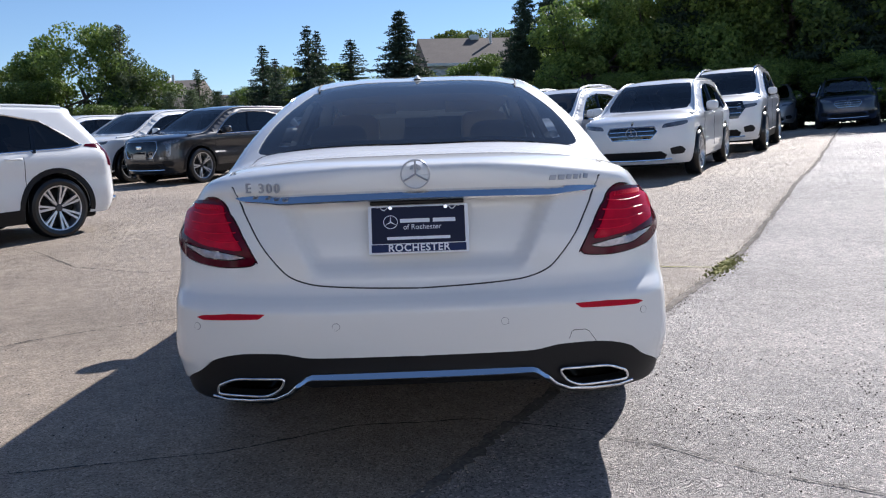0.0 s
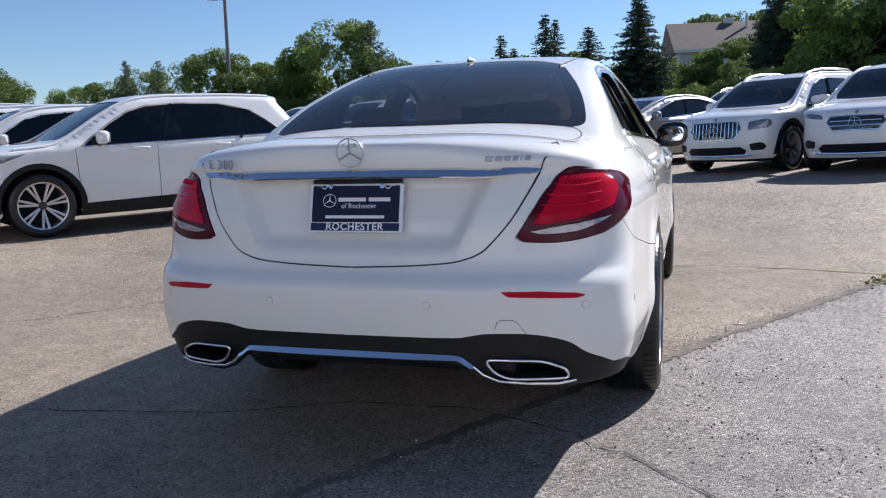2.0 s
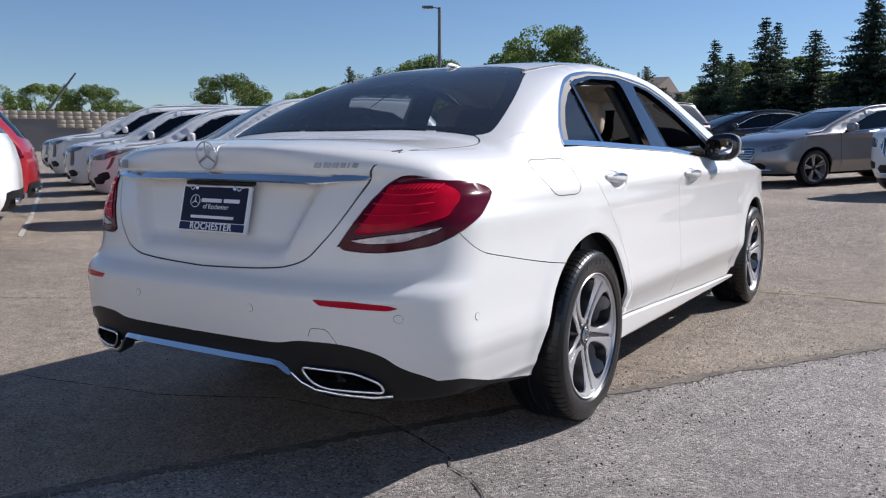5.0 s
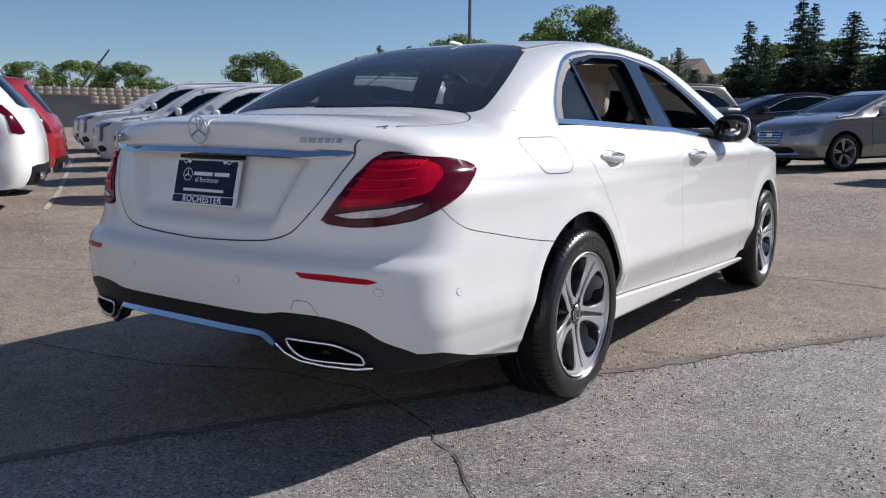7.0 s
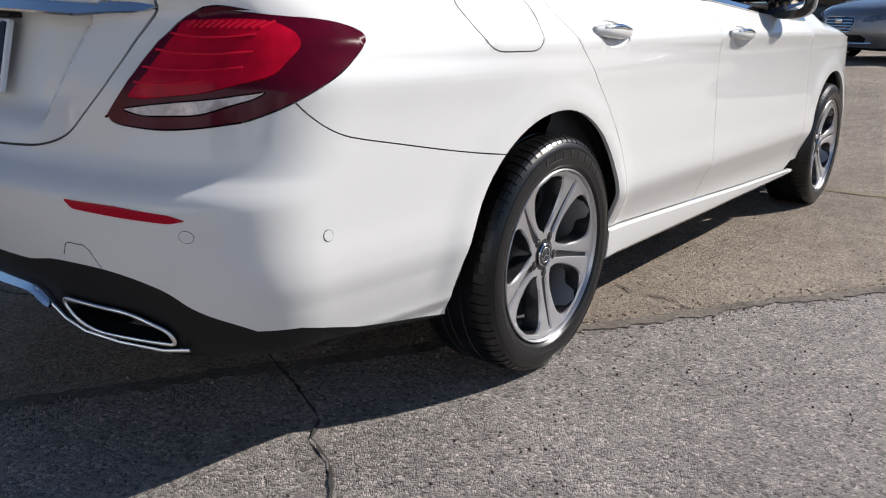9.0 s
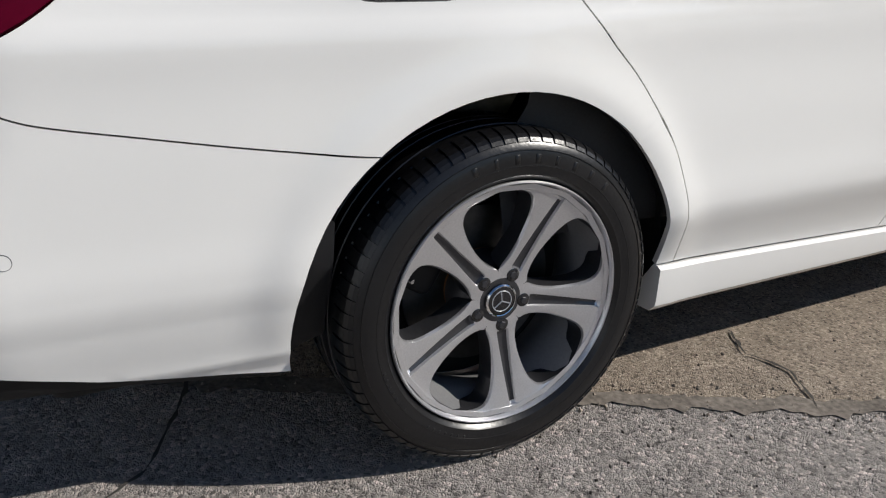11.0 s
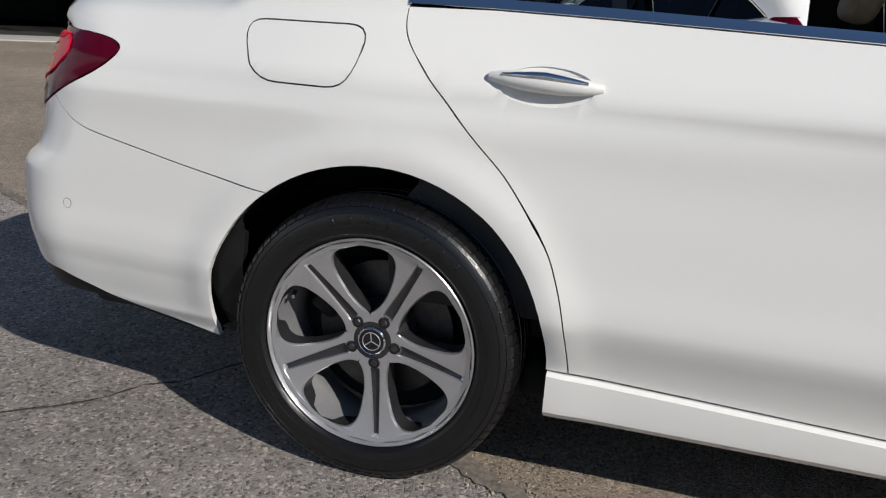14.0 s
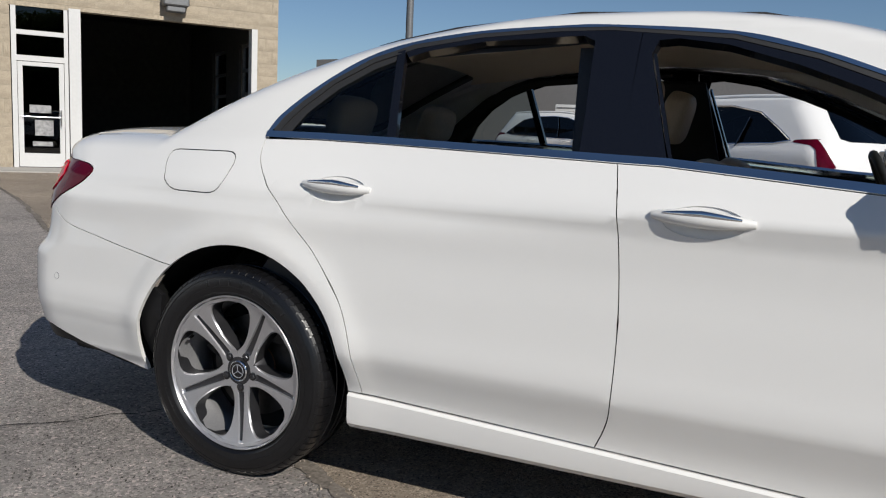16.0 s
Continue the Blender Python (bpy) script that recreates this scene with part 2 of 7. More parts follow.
HERO_PLAN = curve_of((-.05, .80), (0, .815), (.2, .842), (.4, .859), (.75, .886), (1.167, .906), (1.6, .896), (2.3, .90), (3.2, .905), (4.1, .908), (4.5, .885), (5, .80))
HERO_SIDE = curve_of((.18, -.075), (.25, -.05), (.33, -.038), (.40, -.015), (.435, -.001), (.45, .003), (.475, .004), (.55, -.002), (.65, -.008), (.78, -.015), (.86, -.013), (.905, -.002), (.917, .003), (.922, .003), (.945, -.005),
                     (1.0, -.042), (1.06, -.085), (1.13, -.11), (1.2, -.132), (1.35, -.183), (1.42, -.216), (1.5, -.262))
HERO_TAIL = curve_of((.18, .2), (.25, .09), (.31, .02), (.45, -.01), (.55, -.02), (.605, -.022), (.63, -.01), (.665, .03), (.70, .045), (.78, .057), (.90, .088), (.955, .10),
                     (.972, .088), (.985, .073), (1.03, .068), (1.065, .06), (1.09, .058))
HERO_NOSE = curve_of((.18, 4.75), (.3, 4.9), (.5, 4.95), (.7, 4.93), (.85, 4.87), (.95, 4.7), (1.1, 4.3))
HERO_TOP = curve_of((-.05, 1.06), (.06, 1.066), (.3, 1.086), (.6, 1.098), (.71, 1.109), (.80, 1.150), (.9, 1.204), (1.05, 1.277), (1.25, 1.355), (1.45, 1.414), (1.6, 1.443),
                    (1.8, 1.468), (2.1, 1.490), (2.35, 1.490), (2.7, 1.468), (2.95, 1.42), (3.2, 1.345), (3.5, 1.24), (3.78, 1.12), (3.86, 1.075), (4.1, 1.045), (4.4, 1.0),
                    (4.7, .93), (4.87, .86), (4.96, .7))
HERO_SAG = curve_of((0, .080), (.5, .10), (1.2, .120), (1.55, .09), (1.9, .062), (2.4, .056), (2.75, .068), (3.2, .12), (3.9, .13), (5, .12))


HERO_TUMBLE = curve_of((.90, 0), (.95, .012), (1.066, .021), (1.2, .045), (1.35, .073), (1.42, .084), (1.5, .075))


def hero_width(y, z):
    flare = 0.0
    for hub in (1.167, 4.106):
        r = np.hypot(y - hub, z - .335)
        flare = flare + .010 * np.exp(-((r - .425) / .05) ** 2) * step(.24, .42, z)
    return HERO_PLAN(y) + HERO_SIDE(z) - (.035 * step(2.7, 1.2, y) + .018 * step(1.0, .45, y)) * step(.82, .95, z) + flare - HERO_TUMBLE(z) + .016 * step(1.1, .6, y) * step(.272, .318, z) * (1 - step(.34, .47, z))


HERO = Shell(hero_width, HERO_TAIL, HERO_NOSE, HERO_TOP, .37, .55, HERO_SAG)


# ---- panels cut from a body shape ----
def resample(poly, gap):
    out = []
    n = len(poly)
    for i in range(n):
        a, b = np.array(poly[i], float), np.array(poly[(i + 1) % n], float)
        k = max(1, int(math.ceil(np.linalg.norm(b - a) / gap)))
        out += [a + (b - a) * j / k for j in range(k)]
    return np.array(out)


def inside(pts, loops):
    hit = np.zeros(len(pts), bool)
    for lp in loops:
        a, b = lp, np.roll(lp, -1, 0)
        for (x0, y0), (x1, y1) in zip(a, b):
            if y0 == y1:
                continue
            c = ((y0 > pts[:, 1]) != (y1 > pts[:, 1])) & (pts[:, 0] < (x1 - x0) * (pts[:, 1] - y0) / (y1 - y0) + x0)
            hit ^= c
    return hit


def inset(lp, gap, keep):
    if not gap:
        return lp
    nxt, prv = np.roll(lp, -1, 0), np.roll(lp, 1, 0)
    area = np.sum(lp[:, 0] * nxt[:, 1] - nxt[:, 0] * lp[:, 1])
    d = nxt - prv
    nrm = np.stack([-d[:, 1], d[:, 0]], 1) / np.maximum(np.linalg.norm(d, axis=1), 1e-9)[:, None]
    if area < 0:
        nrm = -nrm
    move = np.array([0.0 if keep is not None and keep(a, b) else gap for a, b in lp])
    return lp + nrm * move[:, None]


class Skin:
    """Collects patches of a shell, with its true normals, into one mesh."""

    def __init__(self, shell):
        self.shell, self.v, self.n, self.f, self.k = shell, [], [], [], 0

    def put(self, p, n, faces, mirror=False):
        if mirror:
            p, n, faces = p * (-1, 1, 1), n * (-1, 1, 1), faces[:, ::-1]
        self.v.append(p), self.n.append(n), self.f.extend((faces + self.k).tolist())
        self.k += len(p)

    def patch(self, poly, chart, step=0.03, holes=(), gap=0.0, keep=None, rim=0.012, out=0.0, sides=(1,), bulge=None):
        from mathutils.geometry import delaunay_2d_cdt
        loops = [inset(resample(poly, step), gap, keep)] + [inset(resample(h, step), -gap, None) for h in holes]
        lo, hi = loops[0].min(0), loops[0].max(0)
        gx, gy = np.meshgrid(np.arange(lo[0] + step / 2, hi[0], step), np.arange(lo[1] + step / 2, hi[1], step))
        grid = np.stack([gx.ravel() + (np.arange(gx.size) // gx.shape[1] % 2) * step * .01, gy.ravel()], 1)
        def within(q):
            hit = inside(q, loops[:1])
            for h in loops[1:]:
                hit &= ~inside(q, [h])
            return hit
        grid = grid[within(grid)]
        edge = np.concatenate(loops)
        if len(grid):
            near = np.concatenate([np.min(np.hypot(g[:, None, 0] - edge[None, :, 0], g[:, None, 1] - edge[None, :, 1]), axis=1) for g in np.array_split(grid, len(grid) // 500 + 1)])
            grid = grid[near > step * 0.45]
        pts = np.concatenate([edge, grid]) if len(grid) else edge
        es, base = [], 0
        for lp in loops:
            es += [(base + i, base + (i + 1) % len(lp)) for i in range(len(lp))]
            base += len(lp)
        co, _, tris, *_ = delaunay_2d_cdt([Vector(p) for p in pts], es, [], 0, 1e-7)
        co, tris = np.array([tuple(c) for c in co]), np.array([t for t in tris if len(t) == 3])
        tris = tris[within(co[tris].mean(1))]
        p = chart(co[:, 0], co[:, 1])
        n = self.shell.normal(p)
        d = out if bulge is None else out + bulge(co[:, 0], co[:, 1])
        p = p + n * (np.reshape(d, (-1, 1)) if np.ndim(d) else d)
        if bulge is not None:
            n = np.where(np.reshape(np.abs(d - out) > 1e-6, (-1, 1)), vertex_normals(p, tris, n), n)
        fn = np.cross(p[tris[:, 1]] - p[tris[:, 0]], p[tris[:, 2]] - p[tris[:, 0]])
        turn = np.sum(fn * n[tris[:, 0]], 1) < 0
        tris[turn] = tris[turn][:, ::-1]
        for s in sides:
            self.put(p, n, tris, s < 0)
        if rim:
            count = {}
            for t in tris:
                for a, b in ((t[0], t[1]), (t[1], t[2]), (t[2], t[0])):
                    count[(a, b)] = count.get((a, b), 0) + 1
            be = np.array([e for e in count if (e[1], e[0]) not in count])
            a, b = p[be[:, 0]], p[be[:, 1]]
            na, nb = n[be[:, 0]], n[be[:, 1]]
            side = np.cross(b - a, na)
            side /= np.maximum(np.linalg.norm(side, axis=1), 1e-9)[:, None]
            q = np.concatenate([a, b, b - nb * rim, a - na * rim])
            m = len(be)
            i = np.arange(m)
            quads = np.stack([i + m, i, i + 3 * m, i + 2 * m], 1)
            for s in sides:
                self.put(q, np.concatenate([side] * 4), quads, s < 0)
        return self

    def mesh(self, name):
        me = bpy.data.meshes.new(name)
        v, n = np.concatenate(self.v), np.concatenate(self.n)
        me.from_pydata(v.tolist(), [], self.f)
        me.polygons.foreach_set("use_smooth", [True] * len(me.polygons))
        me.normals_split_custom_set_from_vertices(n.tolist())
        return me


def vertex_normals(p, tris, like):
    n = np.zeros_like(p)
    fn = np.cross(p[tris[:, 1]] - p[tris[:, 0]], p[tris[:, 2]] - p[tris[:, 0]])
    fn *= np.sign(np.sum(fn * like[tris[:, 0]], 1))[:, None]
    for k in range(3):
        np.add.at(n, tris[:, k], fn)
    return n / np.maximum(np.linalg.norm(n, axis=1), 1e-12)[:, None]


def flow(points, k=6, closed=False):
    """A smooth line through points (Catmull-Rom)."""
    p = np.array(points, float)
    n = len(p)
    out = []
    for i in range(n if closed else n - 1):
        a, b, c, d = (p[(i - 1) % n], p[i], p[(i + 1) % n], p[(i + 2) % n]) if closed else (p[max(0, i - 1)], p[i], p[i + 1], p[min(n - 1, i + 2)])
        for j in range(k):
            t = j / k
            out.append(tuple(.5 * (2 * b + (c - a) * t + (2 * a - 5 * b + 4 * c - d) * t * t + (3 * b - a - 3 * c + d) * t ** 3)))
    return out if closed else out + [tuple(p[-1])]


def dense(points, gap=.03):
    out = []
    for a, b in zip(points, points[1:]):
        k = max(1, int(math.ceil(math.hypot(b[0] - a[0], b[1] - a[1]) / gap)))
        out += [(a[0] + (b[0] - a[0]) * j / k, a[1] + (b[1] - a[1]) * j / k) for j in range(k)]
    return out + [points[-1]]


class Charts:
    """Flat maps of a shell: ring runs from the tail's middle round the side to the nose; top lies over it."""

    def __init__(self, shell, corner=0.16, nose_corner=0.2, shoulder=0.45):
        self.s, self.c, self.nc, self.k = shell, corner, nose_corner, shoulder

    def tail_bend(self, z):
        y = self.s.tail(z) + self.c
        return self.s.X(y, z), y

    def nose_bend(self, z):
        y = self.s.nose(z) - self.nc
        return self.s.X(y, z), y

    def ring(self, q, z):
        """The point at q: below 0 on the tail's face, then along the side, past the bend on the nose."""
        xb, yb = self.tail_bend(z)
        xn, yn = self.nose_bend(z)
        xr = np.maximum(xb + q, 0)
        over = q - (yn - yb)
        xf = np.maximum(xn - over, 0)
        ys = np.clip(yb + q, yb, yn)
        rear, front = q < 0, over > 0
        y = np.where(rear, self.s.Y(xr, z), np.where(front, self.s.Y(xf, z, True), ys))
        x = np.where(rear, xr, np.where(front, xf, self.s.X(ys, z)))
        return np.stack([x, y, z], 1)

    def top(self, x, y):
        return np.stack([x, y, self.s.Z(x, y)], 1)

    def R(self, x, z):
        return (float(x - self.tail_bend(z)[0]), float(z))

    def S(self, y, z):
        return (float(y - self.tail_bend(z)[1]), float(z))

    def F(self, x, z):
        (xb, yb), (xn, yn) = self.tail_bend(z), self.nose_bend(z)
        return (float(yn - yb + xn - x), float(z))

    def P(self, x, y, z):
        """Ring coordinates of a point near the skin."""
        yb, yn = self.tail_bend(z)[1], self.nose_bend(z)[1]
        return self.R(x, z) if y < yb else self.S(y, z) if y <= yn else self.F(x, z)

    def turn_over(self, xs, nose):
        """Where the tail's (or nose's) face turns over into the top, for several x."""
        s, xs = self.s, np.atleast_1d(np.asarray(xs, float))
        yn = float(s.nose(0.6))
        ratio = np.sqrt(np.clip(blunt(xs) / (s.width(yn - 0.3, 0.8) if nose else s.width(0.2, 1.0)), 0, 1))
        k = np.minimum(self.k, 1 - (1 - ratio ** s.p) ** (1 / s.p))
        y = np.full(len(xs), yn - 0.05 if nose else float(s.tail(s.top(0.1))))
        for _ in range(24 if nose else 5):
            z = s.top(y) - s.rz(y) * k
            y = 0.5 * y + 0.5 * s.Y(xs, z, True) if nose else s.Y(xs, z)
        return [tuple(map(float, p)) for p in zip(xs, y, z)]

    def tail_edge(self, x):
        return self.turn_over(x, False)[0]

    def nose_edge(self, x):
        return self.turn_over(x, True)[0]

    def side_edge(self, y):
        s = self.s
        z = float(s.top(y) - s.rz(y) * self.k)
        return float(s.X(y, z)), y, z


# ---- the white sedan ----
C = Charts(HERO)
HUB_Y, HUB_FRONT, HUB_Z = 1.168, 4.107, 0.332
sedan = tagged(new("sedan"), "pearl white four-door sedan with open side windows, parked on the asphalt", "car")


def wheel_arch(hub, a0, a1, n=26, r0=0.401, back=0.011, front=-.007):
    """Points of an arch's edge from angle a0 to a1 (degrees, 0 is forward)."""
    out = []
    for k in range(n + 1):
        a = radians(a0 + (a1 - a0) * k / n)
        r = r0 + (front if math.cos(a) > 0 else back) * math.cos(a) ** 2
        out.append((hub + r * math.cos(a), HUB_Z + r * math.sin(a)))
    return out


def ringed(points):
    return [C.P(*p) for p in points]


def sided(points):
    return [C.S(y, z) for y, z in dense(points, .012)] if len(points) > 1 else [C.S(*p) for p in points]


def tailed(points):
    return [C.R(x, z) for x, z in dense(points)]


def middle(z0, z1):
    """The tail's middle line, from z0 to z1."""
    return [C.R(0, z) for z in np.linspace(z0, z1, 14)[1:-1]]


# outlines, from the seams of the body
TRUNK_SEAM = flow([(0, .672), (.15, .677), (.27, .684), (.345, .693), (.41, .716), (.455, .757), (.512, .83), (.576, .948), (.598, 1.0)])
LIGHT = [(.640, .197, .957), (.737, .258, .963), (.775, .316, .958), (.794, .415, .950), (.807, .468, .939), (.811, .492, .922), (.815, .474, .898), (.822, .425, .864), (.828, .362, .832), (.821, .305, .803),
         (.79, .262, .782), (.762, .228, .767), (.70, .18, .753), (.635, .147, .746), (.572, .12, .748), (.535, .108, .753), (.522, .105, .764), (.525, .108, .778)]
LIGHT_LINE = flow(LIGHT, 6, True)
BUMPER_SEAM = flow([(.9125, .646), (.80, .661), (.68, .681), (.551, .705), (.45, .724), (.40, .737), (.358, .757), (.325, .782), (.305, .803)])
VALANCE_TOP = flow([(0, .466), (.20, .467), (.345, .468), (.39, .474), (.433, .481), (.50, .482), (.565, .479), (.625, .468), (.68, .448), (.72, .415), (.768, .386), (.80, .365)])
VALANCE_SIDE = [(.30, .358), (.45, .318), (.62, .285), (.752, .262)]
ARCH_UPPER, ARCH_LOWER = wheel_arch(HUB_Y, 0, 129.2), wheel_arch(HUB_Y, 129.2, 190, 12)
DOOR_REAR = flow([(1.178, 1.062), (1.182, 1.03), (1.198, .995), (1.232, .955), (1.296, .889), (1.374, .807), (1.439, .743), (1.499, .666), (1.543, .60), (1.568, .54), (1.586, .481), (1.599, .416), (1.609, .35), (1.610, .332)])
DOOR_MID = flow([(2.300, 1.044), (2.327, .918), (2.344, .748), (2.350, .601), (2.343, .413), (2.306, .305)])
DOOR_FRONT = flow([(3.50, .985), (3.56, .90), (3.60, .75), (3.60, .55), (3.57, .40), (3.53, .262)])
SILL_LINE = [(1.610, .332), (2.306, .305), (2.88, .282), (3.53, .262)]
BELT = [(1.178, 1.066), (1.371, 1.066), (1.623, 1.062), (2.30, 1.044), (2.418, 1.042), (2.909, 1.006), (3.30, .99), (3.52, .984)]
DLO_TOP = flow([(1.178, 1.066), (1.185, 1.099), (1.224, 1.154), (1.327, 1.243), (1.455, 1.325), (1.60, 1.375), (1.82, 1.408), (2.07, 1.420), (2.215, 1.420), (2.54, 1.396), (2.745, 1.345), (2.895, 1.290),
           (3.10, 1.205), (3.32, 1.10), (3.52, .990)])
PANEL = dict(gap=.0014, rim=.014)
tail_corner = [C.tail_edge(x) for x in (.612, .64, .67, .70, .725, .75)]
y_corner = tail_corner[-1][1]
side_line = [C.side_edge(y) for y in np.linspace(y_corner + .04, 3.62, 60)]
DECK_SEAM = flow([(.622, .27), (.634, .45), (.640, .62), (.640, .715), (.628, .752), (.600, .768)])
GLASS_EDGE = flow([(.600, .775), (.632, .80), (.640, .84), (.628, .93), (.598, 1.06), (.555, 1.20), (.508, 1.33), (.482, 1.405), (.45, 1.46), (.38, 1.492), (.25, 1.512), (0, 1.52)])
GUTTER = [(.462, 1.41), (.478, 1.50), (.492, 1.7), (.502, 2.1), (.508, 2.6), (.53, 2.95)]


FLAP = rounded([(.798, 1.014), (1.112, 1.018), (1.090, .886), (.866, .886)], .055)
FLAP = sided(FLAP + FLAP[:1])[:-1]


def keep_quarter(a, b):
    return b > .945 and a < .1 or b > 1.06


def quarter_and_frame():
    for s, nm in ((1, "right"), (-1, "left")):
        sk = Skin(HERO)
        outer = sided(BUMPER_SEAM) + ringed(LIGHT_LINE[54::-1]) + tailed([(.638, .957), (.581, .957), (.598, 1.0)])[1:]
        outer += ringed(tail_corner) + ringed(side_line)
        outer += sided([(3.70, 1.06), (3.60, .97)]) + sided(DLO_TOP[::-1]) + sided(DOOR_REAR) + sided(ARCH_UPPER)[:-1]
        flap = FLAP
        sk.patch(outer, C.ring, .02, holes=[flap] if s > 0 else [], keep=keep_quarter, sides=(s,), **PANEL)
        strip = [(x, y) for x, y, z in tail_corner] + [(x, y) for x, y, z in side_line]
        inner = [(x, y) for x, y in GUTTER[::-1]] + [p for p in GLASS_EDGE[42::-1]] + DECK_SEAM[::-1]
        sk.patch(strip + inner, C.top, .016, keep=lambda a, b: a > .65 or b > .79, sides=(s,), gap=.003, rim=.02)
        part("quarter_panel", sk.mesh("quarter_panel"), PAINT, sedan)


quarter_and_frame()
part("fuel_flap", Skin(HERO).patch(FLAP, C.ring, .03, gap=.0022, rim=.01).mesh("fuel_flap"), PAINT, sedan)

# trunk lid: face and deck, both halves
lip = [C.tail_edge(x) for x in np.linspace(.612, 0, 22)]
sk = Skin(HERO)

def plate_hollow(q, z):
    """The shallow hollow of the lid that holds the plate."""
    ease = lambda v: np.clip(v, 0, 1) ** 2 * (3 - 2 * np.clip(v, 0, 1))
    x = np.maximum(C.tail_bend(z)[0] + q, 0)
    return -.040 * ease((z - .715) / .055) * ease((.966 - z) / .016) * ease((.445 - .45 * (.94 - z) - x) / .055)


sk.patch(tailed([(0, .6755)] + TRUNK_SEAM[1:]) + ringed(lip) + middle(lip[-1][2], .6755), C.ring, .017, bulge=plate_hollow, sides=(1, -1), keep=lambda a, b: b > 1.005 or abs(a + C.tail_bend(b)[0]) < .004, gap=.0035, rim=.014)
sk.patch([(x, y) for x, y, z in lip[::-1]] + DECK_SEAM + [(.45, .762), (0, .752)], C.top, .026, sides=(1, -1),
         keep=lambda a, b: a < .004 or b < .22, gap=.003, rim=.014)
trunk = part("trunk_lid", sk.mesh("trunk_lid"), PAINT, sedan)
# black seal tubes put the shade of the lid's gap in as colour
for s in (1, -1):
    part("trunk_seal", tube([Vector((s * x, y, float(HERO.Z(x, y)) - .0042)) for x, y in DECK_SEAM], .0045, 6), TRIM_BLACK, sedan, "black seal tube that darkens the lid's gap")
round_seam = [(-x, z) for x, z in TRUNK_SEAM[:0:-1]] + TRUNK_SEAM
part("trunk_seal", tube([Vector((x, float(HERO.Y(abs(x), z)) + .009, z)) for x, z in round_seam], .006, 6), TRIM_BLACK, sedan, "black seal tube that darkens the lid's gap")
lid_edge = [C.tail_edge(x) for x in (.604, .610)]
for s in (1, -1):
    up_seam = [Vector((s * .598, float(HERO.Y(.598, 1.0)), 1.0))] + [Vector((s * x, y, z)) for x, y, z in lid_edge]
    up_seam += [Vector((s * x, y, float(HERO.Z(x, y)))) for x, y in np.linspace((.614, lid_edge[-1][1] + .03), DECK_SEAM[0], 8)]
    part("lid_seam", tube(up_seam, .0026, 6), TRIM_BLACK, sedan)
# dark tube round the flap, drawing the shade of its gap
flap_line = C.ring(*np.array(FLAP).T)
part("flap_seal", tube(flap_line - HERO.normal(flap_line) * .004, .003, 6, True), TRIM_BLACK, sedan)

# rear bumper and the black valance under it
sk = Skin(HERO)
seam = tailed([p for p in TRUNK_SEAM if p[1] < .95] + [(.581, .957), (.638, .957)]) + ringed(LIGHT_LINE[:1]) + ringed(LIGHT_LINE[:53:-1]) + sided(BUMPER_SEAM[::-1])[1:]
low = sided(ARCH_LOWER)[1:] + sided(VALANCE_SIDE[::-1]) + tailed(VALANCE_TOP[::-1]) + middle(.466, .672)
sk.patch(seam + low, C.ring, .016, sides=(1, -1), keep=lambda a, b: b > .95 or abs(a + C.tail_bend(b)[0]) < .004, **PANEL)
bumper = part("rear_bumper", sk.mesh("rear_bumper"), PAINT, sedan)
sk = Skin(HERO)
under = tailed(VALANCE_TOP) + sided(VALANCE_SIDE) + sided([(.752, .255), (.6, .274), (.45, .297), (.37, .305)]) + [C.R(.74, .298), C.R(.62, .296), C.R(.5, .302), C.R(.43, .330), C.R(.38, .372), C.R(.3, .388), C.R(0, .389)] + middle(.389, .466)
pipe = rounded([C.R(*p) for p in ((.430, .402), (.60, .396), (.665, .366), (.672, .335), (.50, .338), (.455, .36))], .03)
sk.patch(under, C.ring, .024, holes=[pipe], sides=(1, -1), rim=.03, out=-.006)
part("rear_valance", sk.mesh("rear_valance"), BLACK, bumper, "black textured lower valance")

# chrome bar across the valance and the exhaust trims
def moulding(knots, proud):
    """A bright strip across the tail: (x, upper z, lower z) of its left half; its face leans back to the sky."""
    up, low = curve_of(*[(k[0], k[1]) for k in knots]), curve_of(*[(k[0], k[2]) for k in knots])
    bm, last = bmesh.new(), None
    x0 = knots[0][0]
    for x in np.linspace(x0, -x0, 64):
        zt, zl = float(up(-abs(x))), float(low(-abs(x)))
        y = float(HERO.Y(abs(x), zt)) - proud
        h = zt - zl
        prof = [(y + proud + .004, zt + .001), (y + .56 * h + .003, zt), (y + .50 * h, zt - .05 * h), (y + .25 * h, zt - .45 * h), (y, zt - .85 * h), (y + .002, zl + .02 * h), (y + .006, zl), (y + .04, zl + .003)]
        row = [bm.verts.new((x, a, b)) for a, b in prof]
        if last:
            for i in range(len(row) - 1):
                bm.faces.new((last[i], row[i], row[i + 1], last[i + 1]))
        last = row
    bmesh.ops.recalc_face_normals(bm, faces=bm.faces[:])
    return smooth(bm, 40)


part("valance_strip", moulding([(-.40, .382, .372), (-.385, .395, .376), (-.365, .409, .392), (-.345, .416, .399), (-.2, .418, .398), (0, .418, .397)], .016), CHROME, bumper, "chrome strip")


def on_ring(points, out=0.0):
    a = np.array(points, float)
    p = C.ring(a[:, 0], a[:, 1])
    return p + HERO.normal(p) * out


